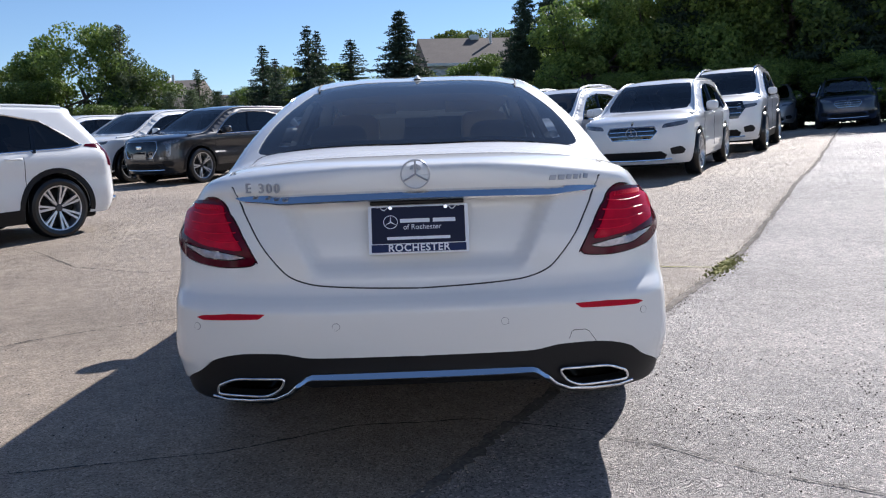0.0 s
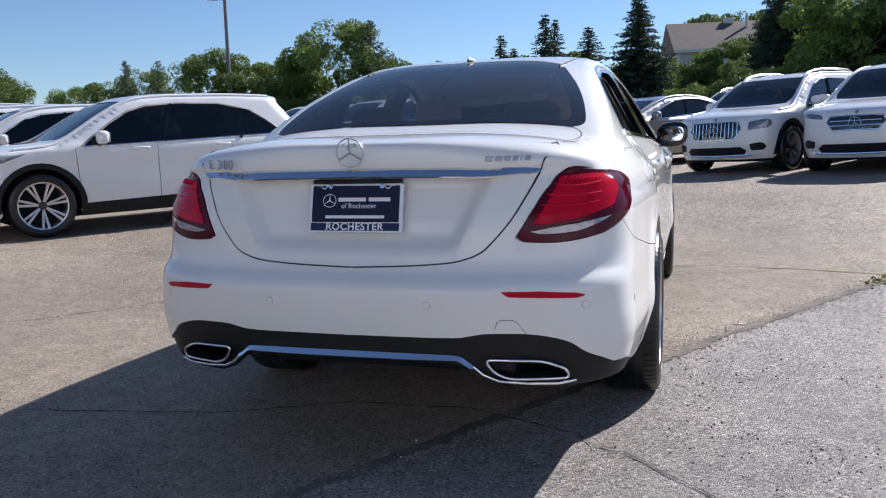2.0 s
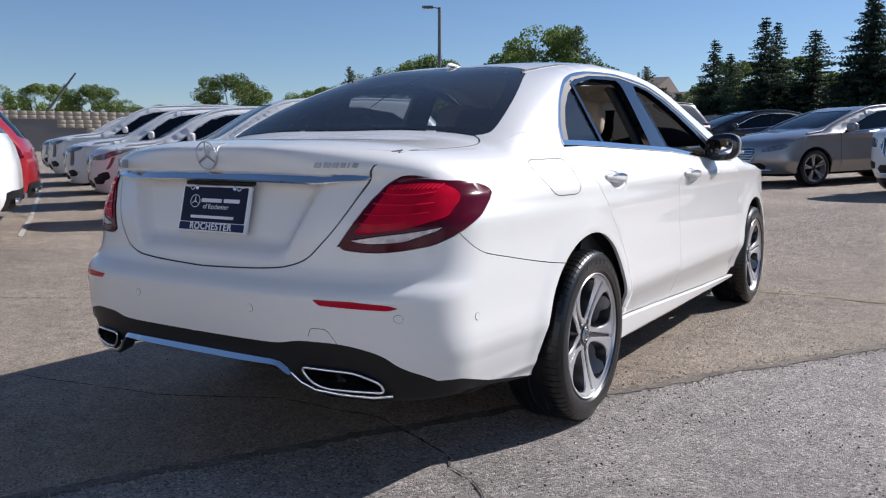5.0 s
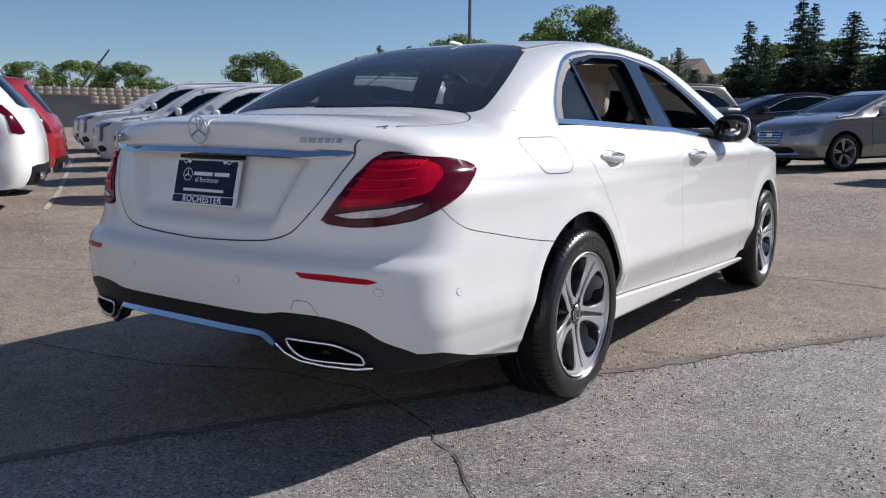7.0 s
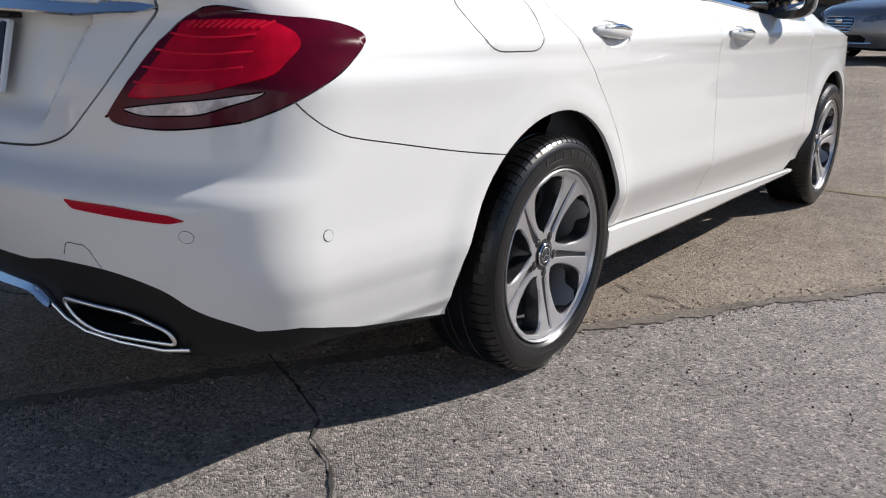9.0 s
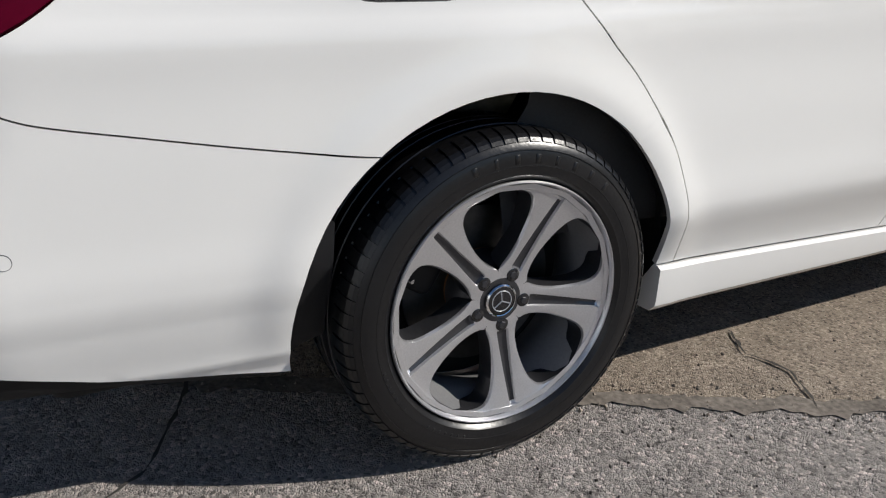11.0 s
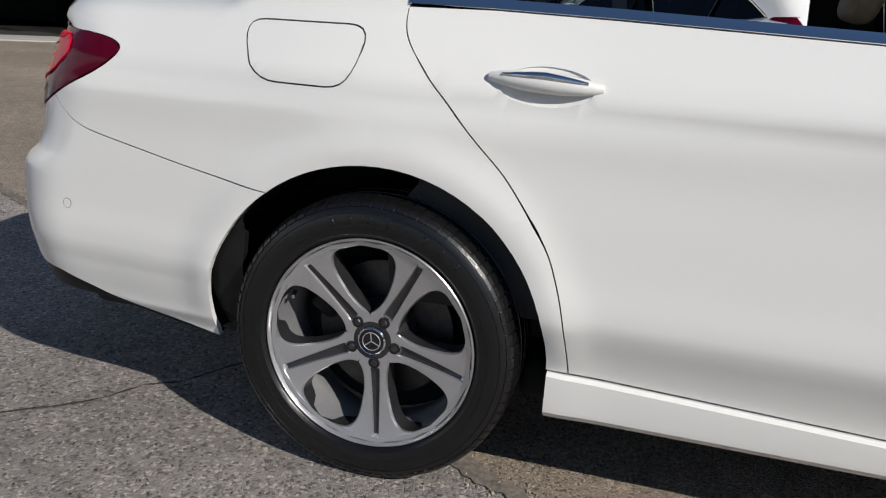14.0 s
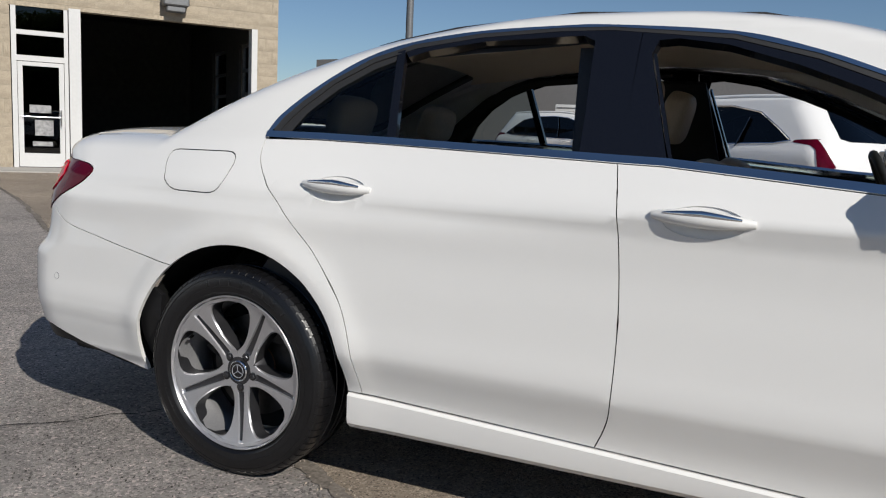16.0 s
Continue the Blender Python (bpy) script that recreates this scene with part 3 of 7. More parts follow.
for s in (1, -1):
    loop = on_ring(resample(pipe, .02), .004) * (s, 1, 1)
    trim = part("exhaust_trim", tube(loop, .0048, 8, True), CHROME, bumper, "chrome exhaust surround")
    sweep = [(.36, .407), (.39, .385), (.425, .352), (.47, .331), (.55, .322), (.64, .318), (.69, .325)]
    part("exhaust_sweep", tube(on_ring([C.R(*p) for p in sweep], .004) * (s, 1, 1), .0055, 8), CHROME, bumper, "chrome sweep under the exhaust")
    bm = bmesh.new()
    rings = []
    mid = loop.mean(0)
    for d, k in ((0, 1.0), (.02, .96), (.09, .88)):
        rings.append([bm.verts.new(Vector(mid + (p - mid) * k) + Vector((0, d, 0))) for p in loop])
    for a, b in zip(rings, rings[1:]):
        for i in range(len(a)):
            bm.faces.new((a[i], a[(i + 1) % len(a)], b[(i + 1) % len(b)], b[i]))
    bm.faces.new(rings[-1])
    bmesh.ops.recalc_face_normals(bm, faces=bm.faces[:])
    part("exhaust_outlet", smooth(bm, 40), GLOSS_BLACK, bumper, "dark exhaust outlet")

# lamps in the tail
for s in (1, -1):
    lens = Skin(HERO)
    outline = ringed(LIGHT_LINE)
    clear = rounded([C.P(*p) for p in ((.548, .117, .779), (.60, .13, .769), (.70, .18, .776), (.775, .245, .808), (.79, .265, .822), (.72, .2, .806), (.63, .15, .793))], .02)
    lens.patch(outline, C.ring, .02, holes=[clear], gap=.002, rim=.02, out=.004, sides=(s,))
    lamp = part("tail_lamp", lens.mesh("tail_lamp"), RED_DEEP, sedan, "dark red tail lamp lens")
    glow = [(.632, .2, .940), (.72, .25, .946), (.762, .312, .942), (.774, .335, .928), (.779, .342, .905), (.784, .282, .850), (.70, .19, .815), (.60, .13, .80), (.56, .12, .80)]
    part("lamp_field", Skin(HERO).patch(rounded(ringed(glow), .015), C.ring, .016, rim=.004, out=.0065, sides=(s,),
         bulge=lambda a, b: .0022 * np.abs(np.sin((b - .10 * a) * 95))).mesh("lamp_field"), RED_LENS, lamp, "ribbed bright red lamp field")
    for x0, z0, x1, z1, thick in ((.622, .917, .748, .919, .0024), (.602, .888, .752, .890, .0030), (.585, .856, .748, .862, .0024), (.575, .829, .70, .838, .0022)):
        line = [(x0 + (x1 - x0) * t, z0 + (z1 - z0) * t - .006 * math.sin(3 * t)) for t in np.linspace(0, 1, 12)]
        ring = [C.P(x, float(HERO.Y(x, z)), z) for x, z in line]
        part("light_bar", tube(on_ring(ring, .0085) * (s, 1, 1), thick, 6, flat=.6), RED_BRIGHT, lamp, "bright red light bar")
    for k in range(11):
        x, z = .650 + .0100 * k, .934 + .0002 * k
        dash = [C.P(q, float(HERO.Y(q, w)), w) for q, w in ((x - .004, z - .007), (x + .004, z + .006))]
        part("light_dash", tube(on_ring(dash, .0085) * (s, 1, 1), .0028, 5), RED_BRIGHT, lamp, "short bright red light dash")
    part("reversing_lamp", Skin(HERO).patch(clear, C.ring, .012, gap=.001, rim=.006, out=.0045, sides=(s,),
         bulge=lambda a, b: .0012 * np.abs(np.sin(a * 260))).mesh("reversing_lamp"), CLEAR_LENS, lamp, "clear fluted reversing lamp")
    red = rounded([C.R(*p) for p in ((.482, .612), (.60, .611), (.70, .602), (.728, .592), (.70, .584), (.60, .589), (.505, .594))], .008)
    part("bumper_reflector", Skin(HERO).patch(red, C.ring, .012, gap=.001, rim=.006, out=.002, sides=(s,)).mesh("bumper_reflector"), REFLECTOR, bumper, "slim red reflector")
    for p in ((.262, -.012, .569), (.725, .115, .562), (.842, .352, .544)):
        a, z = C.P(*p)
        dot = [(a + .0115 * math.cos(t), z + .0115 * math.sin(t)) for t in np.linspace(0, 2 * math.pi, 20, endpoint=False)]
        eye = part("parking_sensor", Skin(HERO).patch(dot, C.ring, .008, rim=.004, out=.0012, sides=(s,)).mesh("parking_sensor"), PAINT, bumper)
        part("sensor_ring", tube(on_ring(dot, .0005) * (s, 1, 1), .0008, 6, True), ALLOY_DARK, eye)

# tow-eye cover: a fine groove in the right of the bumper
groove = [(.466, .498), (.474, .52), (.482, .525), (.52, .524), (.532, .516), (.556, .482)]
part("tow_cover_groove", tube(on_ring([C.R(*p) for p in groove], -.0006), .0014, 5), TRIM_BLACK, bumper)

# chrome strip over the plate, badges
part("trunk_strip", moulding([(-.588, .968, .965), (-.572, .971, .956), (-.5, .976, .950), (-.42, .979, .943), (-.3, .982, .946), (0, .983, .950)], .010), CHROME, trunk, "polished chrome strip above the plate")


def facing(x, z, out=0.0):
    """A frame on the tail's face: right, up and outward."""
    p = np.array([[x, float(HERO.Y(abs(x), z)), z]])
    n = Vector(HERO.normal(p)[0])
    o = Vector(p[0]) + n * out
    right = Vector((0, 0, 1)).cross(-n).normalized() * -1
    right = Vector((1, 0, 0)) - n * n.x
    right.normalize()
    return o, right, n.cross(right) * (1 if n.cross(right).z > 0 else -1), n


def star_badge(parent, at, right, up, n, r):
    """A ring with a three-armed star."""
    loop = [at + r * (math.cos(t) * right + math.sin(t) * up) for t in np.linspace(0, 2 * math.pi, 40, endpoint=False)]
    ring = part("badge_ring", tube(loop, r * .050, 8, True), BADGE_BRIGHT, parent, "satin metal ring badge")
    arms = []
    for k in range(3):
        a = math.pi / 2 + k * 2 * math.pi / 3
        arms.append(tube([at, at + .97 * r * (math.cos(a) * right + math.sin(a) * up)], r * .065, 6))
    bm = merge(*arms)
    part("badge_star", bm, BADGE, ring)


o, right, up, n = facing(0, 1.028, .0015)
# disc added to cover a hole in the lid's mesh
disc = [(.043 * math.cos(t), .043 * math.sin(t)) for t in np.linspace(0, 2 * math.pi, 32, endpoint=False)]
part("badge_base", slab(disc, .005, lambda a, b, h: Vector((a, float(HERO.Y(abs(a), 1.028 + b)) - h - .0005, 1.028 + b)), .001), PAINT, trunk, "painted disc covering a gap in the lid behind the badge")
o, right, up, n = facing(0, 1.028, .011)
star_badge(trunk, o, Vector((1, 0, 0)), Vector((0, -.13, 1)).normalized(), Vector((0, -1, -.13)).normalized(), .045)


def lettering(text, size, place, mat, parent, name, depth=.0015, align="LEFT", spread=1.0, bold=0.0):
    cu = bpy.data.curves.new(name, "FONT")
    cu.body, cu.size, cu.extrude, cu.align_x, cu.space_character, cu.offset = text, size, depth, align, spread, bold
    tmp = bpy.data.objects.new("tmp", cu)
    scene.collection.objects.link(tmp)
    me = bpy.data.meshes.new_from_object(tmp)
    bpy.data.objects.remove(tmp)
    me.transform(place)
    me.materials.clear()
    ob = part(name, me, mat, parent)
    return ob


def frame_of(o, right, up, n):
    m = Matrix((right, up, n)).transposed().to_4x4()
    m.translation = o
    return m


o, right, up, n = facing(-.546, .985, .007)
right, up = (right - .02 * up).normalized(), (up + .02 * right).normalized()
for text, shift in (("E", 0), ("300", .050)):
    lettering(text, .043, frame_of(o + shift * right, right, up, n), BADGE, trunk, "model_badge", .002, spread=1.36, bold=.0008)
for k, (x0, x1) in enumerate(((.424, .448), (.453, .477), (.481, .500), (.504, .522), (.526, .533), (.538, .557))):
    o, right, up, n = facing((x0 + x1) / 2, 1.001, .002)
    part("drive_badge", slab([(-(x1 - x0) / 2 - .002, -.008), ((x1 - x0) / 2 - .004, -.008), ((x1 - x0) / 2, .008), (-(x1 - x0) / 2 + .002, .008)], .003,
         lambda a, b, h, o=o, right=right, up=up, n=n: o + a * right + b * up + h * n, .002), BADGE, trunk, "small satin badge block")

# number plate holder
lo, hi = Vector((.003, .0865, .777)), Vector((.003, .1225, .931))
pu = (hi - lo).normalized()
pn = Vector((1, 0, 0)).cross(pu)
pn = pn if pn.y < 0 else -pn
PL = lambda a, b, h=0.0: lo + Vector((a, 0, 0)) + pu * (.94 * b) + pn * (h + .004)
plate = part("plate_frame", slab(rounded([(-.159, 0), (.159, 0), (.159, .164), (-.159, .164)], .006), .010, PL, .002), PLATE_WHITE, trunk, "pale dealer plate frame")
part("plate_sheet", slab(rounded([(-.148, .034), (.148, .034), (.148, .158), (-.148, .158)], .004), .003, lambda a, b, h: PL(a, b, h + .0095)), NAVY, plate, "navy dealer plate")
part("plate_band", slab([(-.150, .005), (.150, .005), (.150, .031), (-.150, .031)], .003, lambda a, b, h: PL(a, b, h + .0095)), BAND_BLUE, plate, "blue band")
pm = frame_of(PL(0, .0075, .0135), Vector((1, 0, 0)), pu, pn)
lettering("ROCHESTER", .0325, pm, PLATE_WHITE, plate, "plate_lettering", .0006, "CENTER", 1.12, .0007)
for x0, x1, b0, b1 in ((-.058, .036, .104, .117), (.046, .118, .104, .117), (-.100, .100, .0465, .0565)):
    part("plate_bar", slab([(x0, b0), (x1, b0), (x1, b1), (x0, b1)], .0008, lambda a, b, h: PL(a, b, h + .0125)), PLATE_WHITE, plate, "pale printed bar")
lettering("of Rochester", .023, frame_of(PL(.012, .081, .0132), Vector((1, 0, 0)), pu, pn), PLATE_WHITE, plate, "plate_line", .0005, "CENTER")
part("plate_ring", tube([PL(-.088 + .022 * math.cos(t), .107 + .022 * math.sin(t), .013) for t in np.linspace(0, 2 * math.pi, 28, endpoint=False)], .0012, 6, True), PLATE_WHITE, plate)
for k in range(3):
    a = math.pi / 2 + k * 2 * math.pi / 3
    part("plate_ring_arm", tube([PL(-.088, .107, .013), PL(-.088 + .021 * math.cos(a), .107 + .021 * math.sin(a), .013)], lambda t: .0022 * (1 - t) + .0004, 6), PLATE_WHITE, plate)
for s in (-1, 1):
    part("plate_flourish", tube([PL(s * (.085 + .045 * t), .153 + .006 * math.sin(t * 9), .0135) for t in np.linspace(0, 1, 16)], .0014, 6), PLATE_WHITE, plate)
    part("plate_screw", lathe([(0.0001, .003), (.006, .003), (.008, 0)], 14), CHROME, plate).matrix_local = frame_of(PL(s * .088, .155, .012), pn, Vector((1, 0, 0)), pu)
# black strip put in for the shade of the handle recess
part("plate_recess", block(.30, .03, .012, (0, .128, .938), .003), BLACK, trunk, "dark strip for the shade of the handle recess over the plate")

# doors
for s in (1, -1):
    cups = [[C.S((y0 + y1) / 2 + .003 + .094 * math.cos(t), z0 - .004 + .037 * math.sin(t)) for t in np.linspace(0, 2 * math.pi, 40, endpoint=False)] for y0, y1, z0 in ((1.388, 1.614, .930), (2.412, 2.650, .922))]
    d = Skin(HERO).patch(sided(DOOR_REAR + SILL_LINE[1:2] + DOOR_MID[::-1] + BELT[3:0:-1]), C.ring, .03, holes=cups[:1], sides=(s,), gap=.0015, rim=.004)
    rear_door = part("rear_door", d.mesh("rear_door"), PAINT, sedan)
    d = Skin(HERO).patch(sided(DOOR_MID + SILL_LINE[2:3] + DOOR_FRONT[::-1] + BELT[6:3:-1]), C.ring, .03, holes=cups[1:], sides=(s,), gap=.0015, rim=.004)
    front_door = part("front_door", d.mesh("front_door"), PAINT, sedan)
    fen = sided(DOOR_FRONT) + sided([(3.62, .30), (3.68, .30)]) + sided(wheel_arch(HUB_FRONT, 184, 0, 24)) + sided([(4.53, .30), (4.60, .30), (4.62, .70)])
    fen += ringed([C.side_edge(y) for y in np.linspace(4.62, 3.70, 14)]) + sided([(3.62, .99)])
    part("front_fender", Skin(HERO).patch(fen, C.ring, .035, sides=(s,), keep=lambda a, b: b > .9, **PANEL).mesh("front_fender"), PAINT, sedan)
    bm, last = bmesh.new(), None
    sill_top = curve_of((1.566, .333), *SILL_LINE[1:], (3.66, .255))
    for y in np.linspace(1.566, 3.66, 50):
        zt = float(sill_top(y)) - .003
        x0 = float(HERO.X(y, zt))
        prof = ((x0 - .01, zt), (x0 + .004, zt - .001), (x0 + .013, zt - .008), (x0 + .011, .250), (x0 + .008, .236), (x0 - .008, .220), (x0 - .09, .214))
        line = [bm.verts.new((s * x, y, z)) for x, z in prof]
        if last:
            for i in range(len(line) - 1):
                bm.faces.new((last[i], last[i + 1], line[i + 1], line[i]))
        else:
            bm.faces.new(line)
        last = line
    bmesh.ops.recalc_face_normals(bm, faces=bm.faces[:])
    part("sill", smooth(bm, 32), PAINT, sedan)

    # brightwork and dark frames round the side windows
    def band(top, low, name, mat, parent, out=.004, rim=.016, label=""):
        return part(name, Skin(HERO).patch(sided(top) + sided(low[::-1]), C.ring, .02, rim=rim, out=out, sides=(s,)).mesh(name), mat, parent, label)
    inner_top = [(1.218, 1.082), (1.240, 1.118), (1.282, 1.166), (1.370, 1.243), (1.485, 1.310), (1.62, 1.356), (1.82, 1.388), (2.07, 1.404), (2.215, 1.405), (2.54, 1.376), (2.745, 1.322), (2.89, 1.266), (3.09, 1.182), (3.28, 1.09), (3.43, 1.010)]
    belt_top = [(y, z + .020) for y, z in BELT]
    rim_line = np.array(DLO_TOP)
    mid_top = [tuple(.58 * rim_line[np.argmin(np.hypot(*(rim_line - q).T))] + .42 * np.array(q)) for q in inner_top]
    band(DLO_TOP, mid_top, "window_trim", CHROME, sedan, .003, label="chrome window surround")
    band(mid_top, inner_top, "window_seal", TRIM_BLACK, sedan, .001, label="black window seal")
    band(belt_top[:4] , BELT[:4], "belt_trim", CHROME, rear_door, .005, label="chrome belt strip")
    band(belt_top[3:], BELT[3:], "belt_trim", CHROME, front_door, .005, label="chrome belt strip")
    # fixed quarter pane, its bar, and the door frames
    top_mid = [(1.485, 1.310), (1.565, 1.338)]
    pane = [(1.215, 1.084), (1.240, 1.118), (1.282, 1.166), (1.370, 1.243), (1.485, 1.310), (1.56, 1.336), (1.605, 1.080)]
    q = part("quarter_window", Skin(HERO).patch(sided(pane), C.ring, .03, rim=.004, out=-.006, sides=(s,)).mesh("quarter_window"), GLASS_SIDE, rear_door, "tinted fixed quarter pane")
    band([(1.255, 1.082), (1.30, 1.150), (1.385, 1.226), (1.49, 1.290), (1.555, 1.316), (1.565, 1.338), (1.48, 1.310), (1.365, 1.244), (1.275, 1.166), (1.218, 1.084)], [], "pane_seal", TRIM_BLACK, q, -.003)
    band([(1.558, 1.345), (1.583, 1.352), (1.632, 1.080), (1.603, 1.080)], [], "window_bar", GLOSS_BLACK, rear_door, .001, .02, "black divider bar")
    frame_out = [(1.583, 1.348)] + inner_top[6:9] + [(2.30, 1.404), (2.302, 1.062), (2.192, 1.066), (2.188, 1.17), (2.174, 1.374), (2.140, 1.390), (1.84, 1.376), (1.66, 1.347), (1.60, 1.328)]
    band(frame_out, [], "door_frame", GLOSS_BLACK, rear_door, 0.0, .03, "black window frame")
    frame_out = [(2.302, 1.404), (2.54, 1.374), (2.745, 1.320), (2.89, 1.264), (3.09, 1.180), (3.28, 1.088), (3.42, 1.010), (3.34, 1.010), (3.20, 1.075), (3.03, 1.166), (2.84, 1.254), (2.70, 1.308),
                 (2.53, 1.360), (2.40, 1.379), (2.350, 1.374), (2.337, 1.335), (2.42, 1.060), (2.304, 1.062)]
    band(frame_out, [], "door_frame", GLOSS_BLACK, front_door, 0.0, .03, "black window frame")
    band([(2.342, 1.335), (2.350, 1.335), (2.434, 1.060), (2.426, 1.060)], [], "pillar_bar", GLOSS_BLACK, front_door, .002, .02)
    # handles
    for y0, y1, z0, door in ((1.388, 1.614, .930, rear_door), (2.412, 2.650, .922, front_door)):
        cup = cups[0] if y0 < 2 else cups[1]
        mid = np.array(cup).mean(0)
        part("handle_cup", Skin(HERO).patch(cup, C.ring, .012, rim=0, gap=-.003, out=-.0025, sides=(s,), bulge=lambda a, b, c=mid: -.013 * np.clip(1 - ((a - c[0]) / .094) ** 2 - ((b - c[1]) / .037) ** 2, 0, 1) ** .8).mesh("handle_cup"), PAINT, door)
        pts = [Vector((s * (float(HERO.X(y, z0)) + d), y, z0 + .008 - .008 * t)) for t, y, d in zip(np.linspace(0, 1, 9), np.linspace(y0, y1, 9), (-.004, .003, .007, .009, .010, .009, .007, .003, -.004))]
        bar = tube(pts, lambda t: .010 + .0115 * math.sin(math.pi * t) ** .7, 12)
        part("door_handle", bar, PAINT, door, "white door handle with a chrome edge")
        edge = [p + Vector((s * .013, 0, .0135 - .005 * abs(k - 3) / 3)) for k, p in enumerate(pts[1:-1])]
        part("handle_strip", tube(edge, lambda t: .0085 * math.sin(math.pi * (.1 + .8 * t)) + .001, 8), CHROME, door, "chrome handle strip")

# roof, glass and bonnet
sk = Skin(HERO)
sk.patch([(0, 1.53), (.25, 1.522), (.38, 1.502), (.452, 1.47)] + [(x - .008, y) for x, y in GUTTER[1:]] + [(.40, 3.03), (0, 3.06)], C.top, .04, sides=(1, -1), gap=.001, rim=.012, keep=lambda a, b: a < .004)
part("roof_panel", sk.mesh("roof_panel"), PAINT, sedan)
for s in (1, -1):
    part("roof_gutter", tube([Vector((s * x, y, float(HERO.Z(x, y)) + .001)) for x, y in [(a - .004, b) for a, b in GUTTER]], .0045, 6), TRIM_BLACK, sedan)
sk = Skin(HERO)
sk.patch([(0, .765), (.45, .772)] + GLASS_EDGE, C.top, .035, sides=(1, -1), rim=.004, out=-.002, keep=lambda a, b: a < .004)
glass = part("rear_window", sk.mesh("rear_window"), GLASS_REAR, sedan, "tinted rear window")
band_in = [(0, .80), (.44, .806), (.575, .825), (.585, .87), (.568, .95), (.535, 1.08), (.49, 1.21), (.44, 1.34), (.40, 1.40), (.34, 1.43), (.22, 1.45), (0, 1.456)]
sk = Skin(HERO)
sk.patch([(0, .768), (.45, .775)] + [(x - .003, y) for x, y in GLASS_EDGE] + band_in[::-1], C.top, .03, sides=(1, -1), rim=0, out=-.0045)
part("window_border", sk.mesh("window_border"), GLOSS_BLACK, glass, "black printed glass border")
sk = Skin(HERO)
sk.patch([(0, 3.07), (.40, 3.04), (.55, 2.96), (.60, 3.1), (.66, 3.4), (.70, 3.68), (.66, 3.78), (.4, 3.86), (0, 3.90)], C.top, .05, sides=(1, -1), rim=.004)
part("windscreen", sk.mesh("windscreen"), GLASS_CLEAR, sedan, "clear windscreen")
sk = Skin(HERO)
hood_side = [(x, y) for x, y, z in (C.side_edge(y) for y in np.linspace(3.72, 4.60, 12))]
sk.patch([(0, 3.91), (.4, 3.87), (.67, 3.79)] + hood_side + [(.6, 4.78), (.3, 4.84), (0, 4.86)], C.top, .05, sides=(1, -1), gap=.002, rim=.01, keep=lambda a, b: a < .004)
part("bonnet", sk.mesh("bonnet"), PAINT, sedan)
sk = Skin(HERO)
fb = sided([(4.61, .70), (4.60, .30), (4.55, .25)]) + [C.F(.75, .22), C.F(0, .22), C.F(0, .84), C.F(.35, .84), C.F(.62, .82), C.F(.75, .80)]
sk.patch(fb, C.ring, .05, sides=(1, -1), rim=.02)
part("front_bumper", sk.mesh("front_bumper"), PAINT, sedan)

# mirrors on the doors
for s in (1, -1):
    bm = bmesh.new()
    bmesh.ops.create_icosphere(bm, subdivisions=4, radius=1)
    for v in bm.verts:
        c = v.co
        c.x, c.y, c.z = (abs(c.x) ** .75 * math.copysign(1, c.x) * .094, (c.y if c.y > 0 else c.y * .28) * .10, abs(c.z) ** .7 * math.copysign(1, c.z) * .076)
        c.z += c.x * .08
    bm.transform(Matrix.Translation((s * .917, 3.04, 1.066)) @ (Matrix() if s > 0 else Matrix.Diagonal((-1, 1, 1, 1))))
    bmesh.ops.recalc_face_normals(bm, faces=bm.faces[:])
    mir = part("door_mirror", smooth(bm, 60), GLOSS_BLACK, sedan, "black-backed door mirror")
    part("mirror_foot", tube([(s * .79, 3.16, .985), (s * .83, 3.12, 1.0), (s * .88, 3.07, 1.03)], lambda t: .03 - .006 * t, 10, flat=.6), GLOSS_BLACK, mir)
    eye = rounded([(-.066, -.046), (.066, -.040), (.068, .044), (-.052, .050)], .032)
    part("mirror_glass", slab(eye, .003, lambda a, b, h: Vector((s * (.917 + a), 3.015 - h - .22 * a, 1.068 + b + .04 * a)), .001), MIRROR, mir, "mirror glass")
    cap = bmesh.new()
    bmesh.ops.create_icosphere(cap, subdivisions=3, radius=1)
    for v in cap.verts:
        c = v.co
        c.x, c.y, c.z = (abs(c.x) ** .75 * math.copysign(1, c.x) * .096, max(c.y, -.02) * .103 + .03, abs(c.z) ** .7 * math.copysign(1, c.z) * .078)
        c.z += c.x * .08
    cap.transform(Matrix.Translation((s * .917, 3.048, 1.067)) @ (Matrix() if s > 0 else Matrix.Diagonal((-1, 1, 1, 1))))
    bmesh.ops.recalc_face_normals(cap, faces=cap.faces[:])
    part("mirror_cap", smooth(cap, 60), PAINT, mir, "white mirror cap")

# aerial fin
fin = bmesh.new()
bmesh.ops.create_icosphere(fin, subdivisions=3, radius=1)
for v in fin.verts:
    c = v.co
    t = (c.y + 1) / 2
    c.x, c.y, c.z = c.x * .028 * (.35 + .65 * t), c.y * .068, max(c.z, 0) * (.020 * (1 - t) ** 1.2 + .006)
fin.transform(Matrix.Translation((0, 1.61, float(HERO.top(1.61)) - .004)))
part("aerial_fin", smooth(fin, 60), PAINT, sedan, "white roof aerial fin")


# wheels
SPOKE_WIDTH = curve_of((.034, .0213), (.05, .0314), (.060, .0374), (.0635, .0390), (.067, .0385), (.071, .0362), (.078, .0326), (.088, .0302), (.11, .0290), (.13, .0312), (.15, .0345), (.17, .0395),
                       (.189, .0460), (.203, .0540), (.2135, .0635), (.2205, .0760), (.225, .0930), (.2275, .1150), (.2285, .1440))
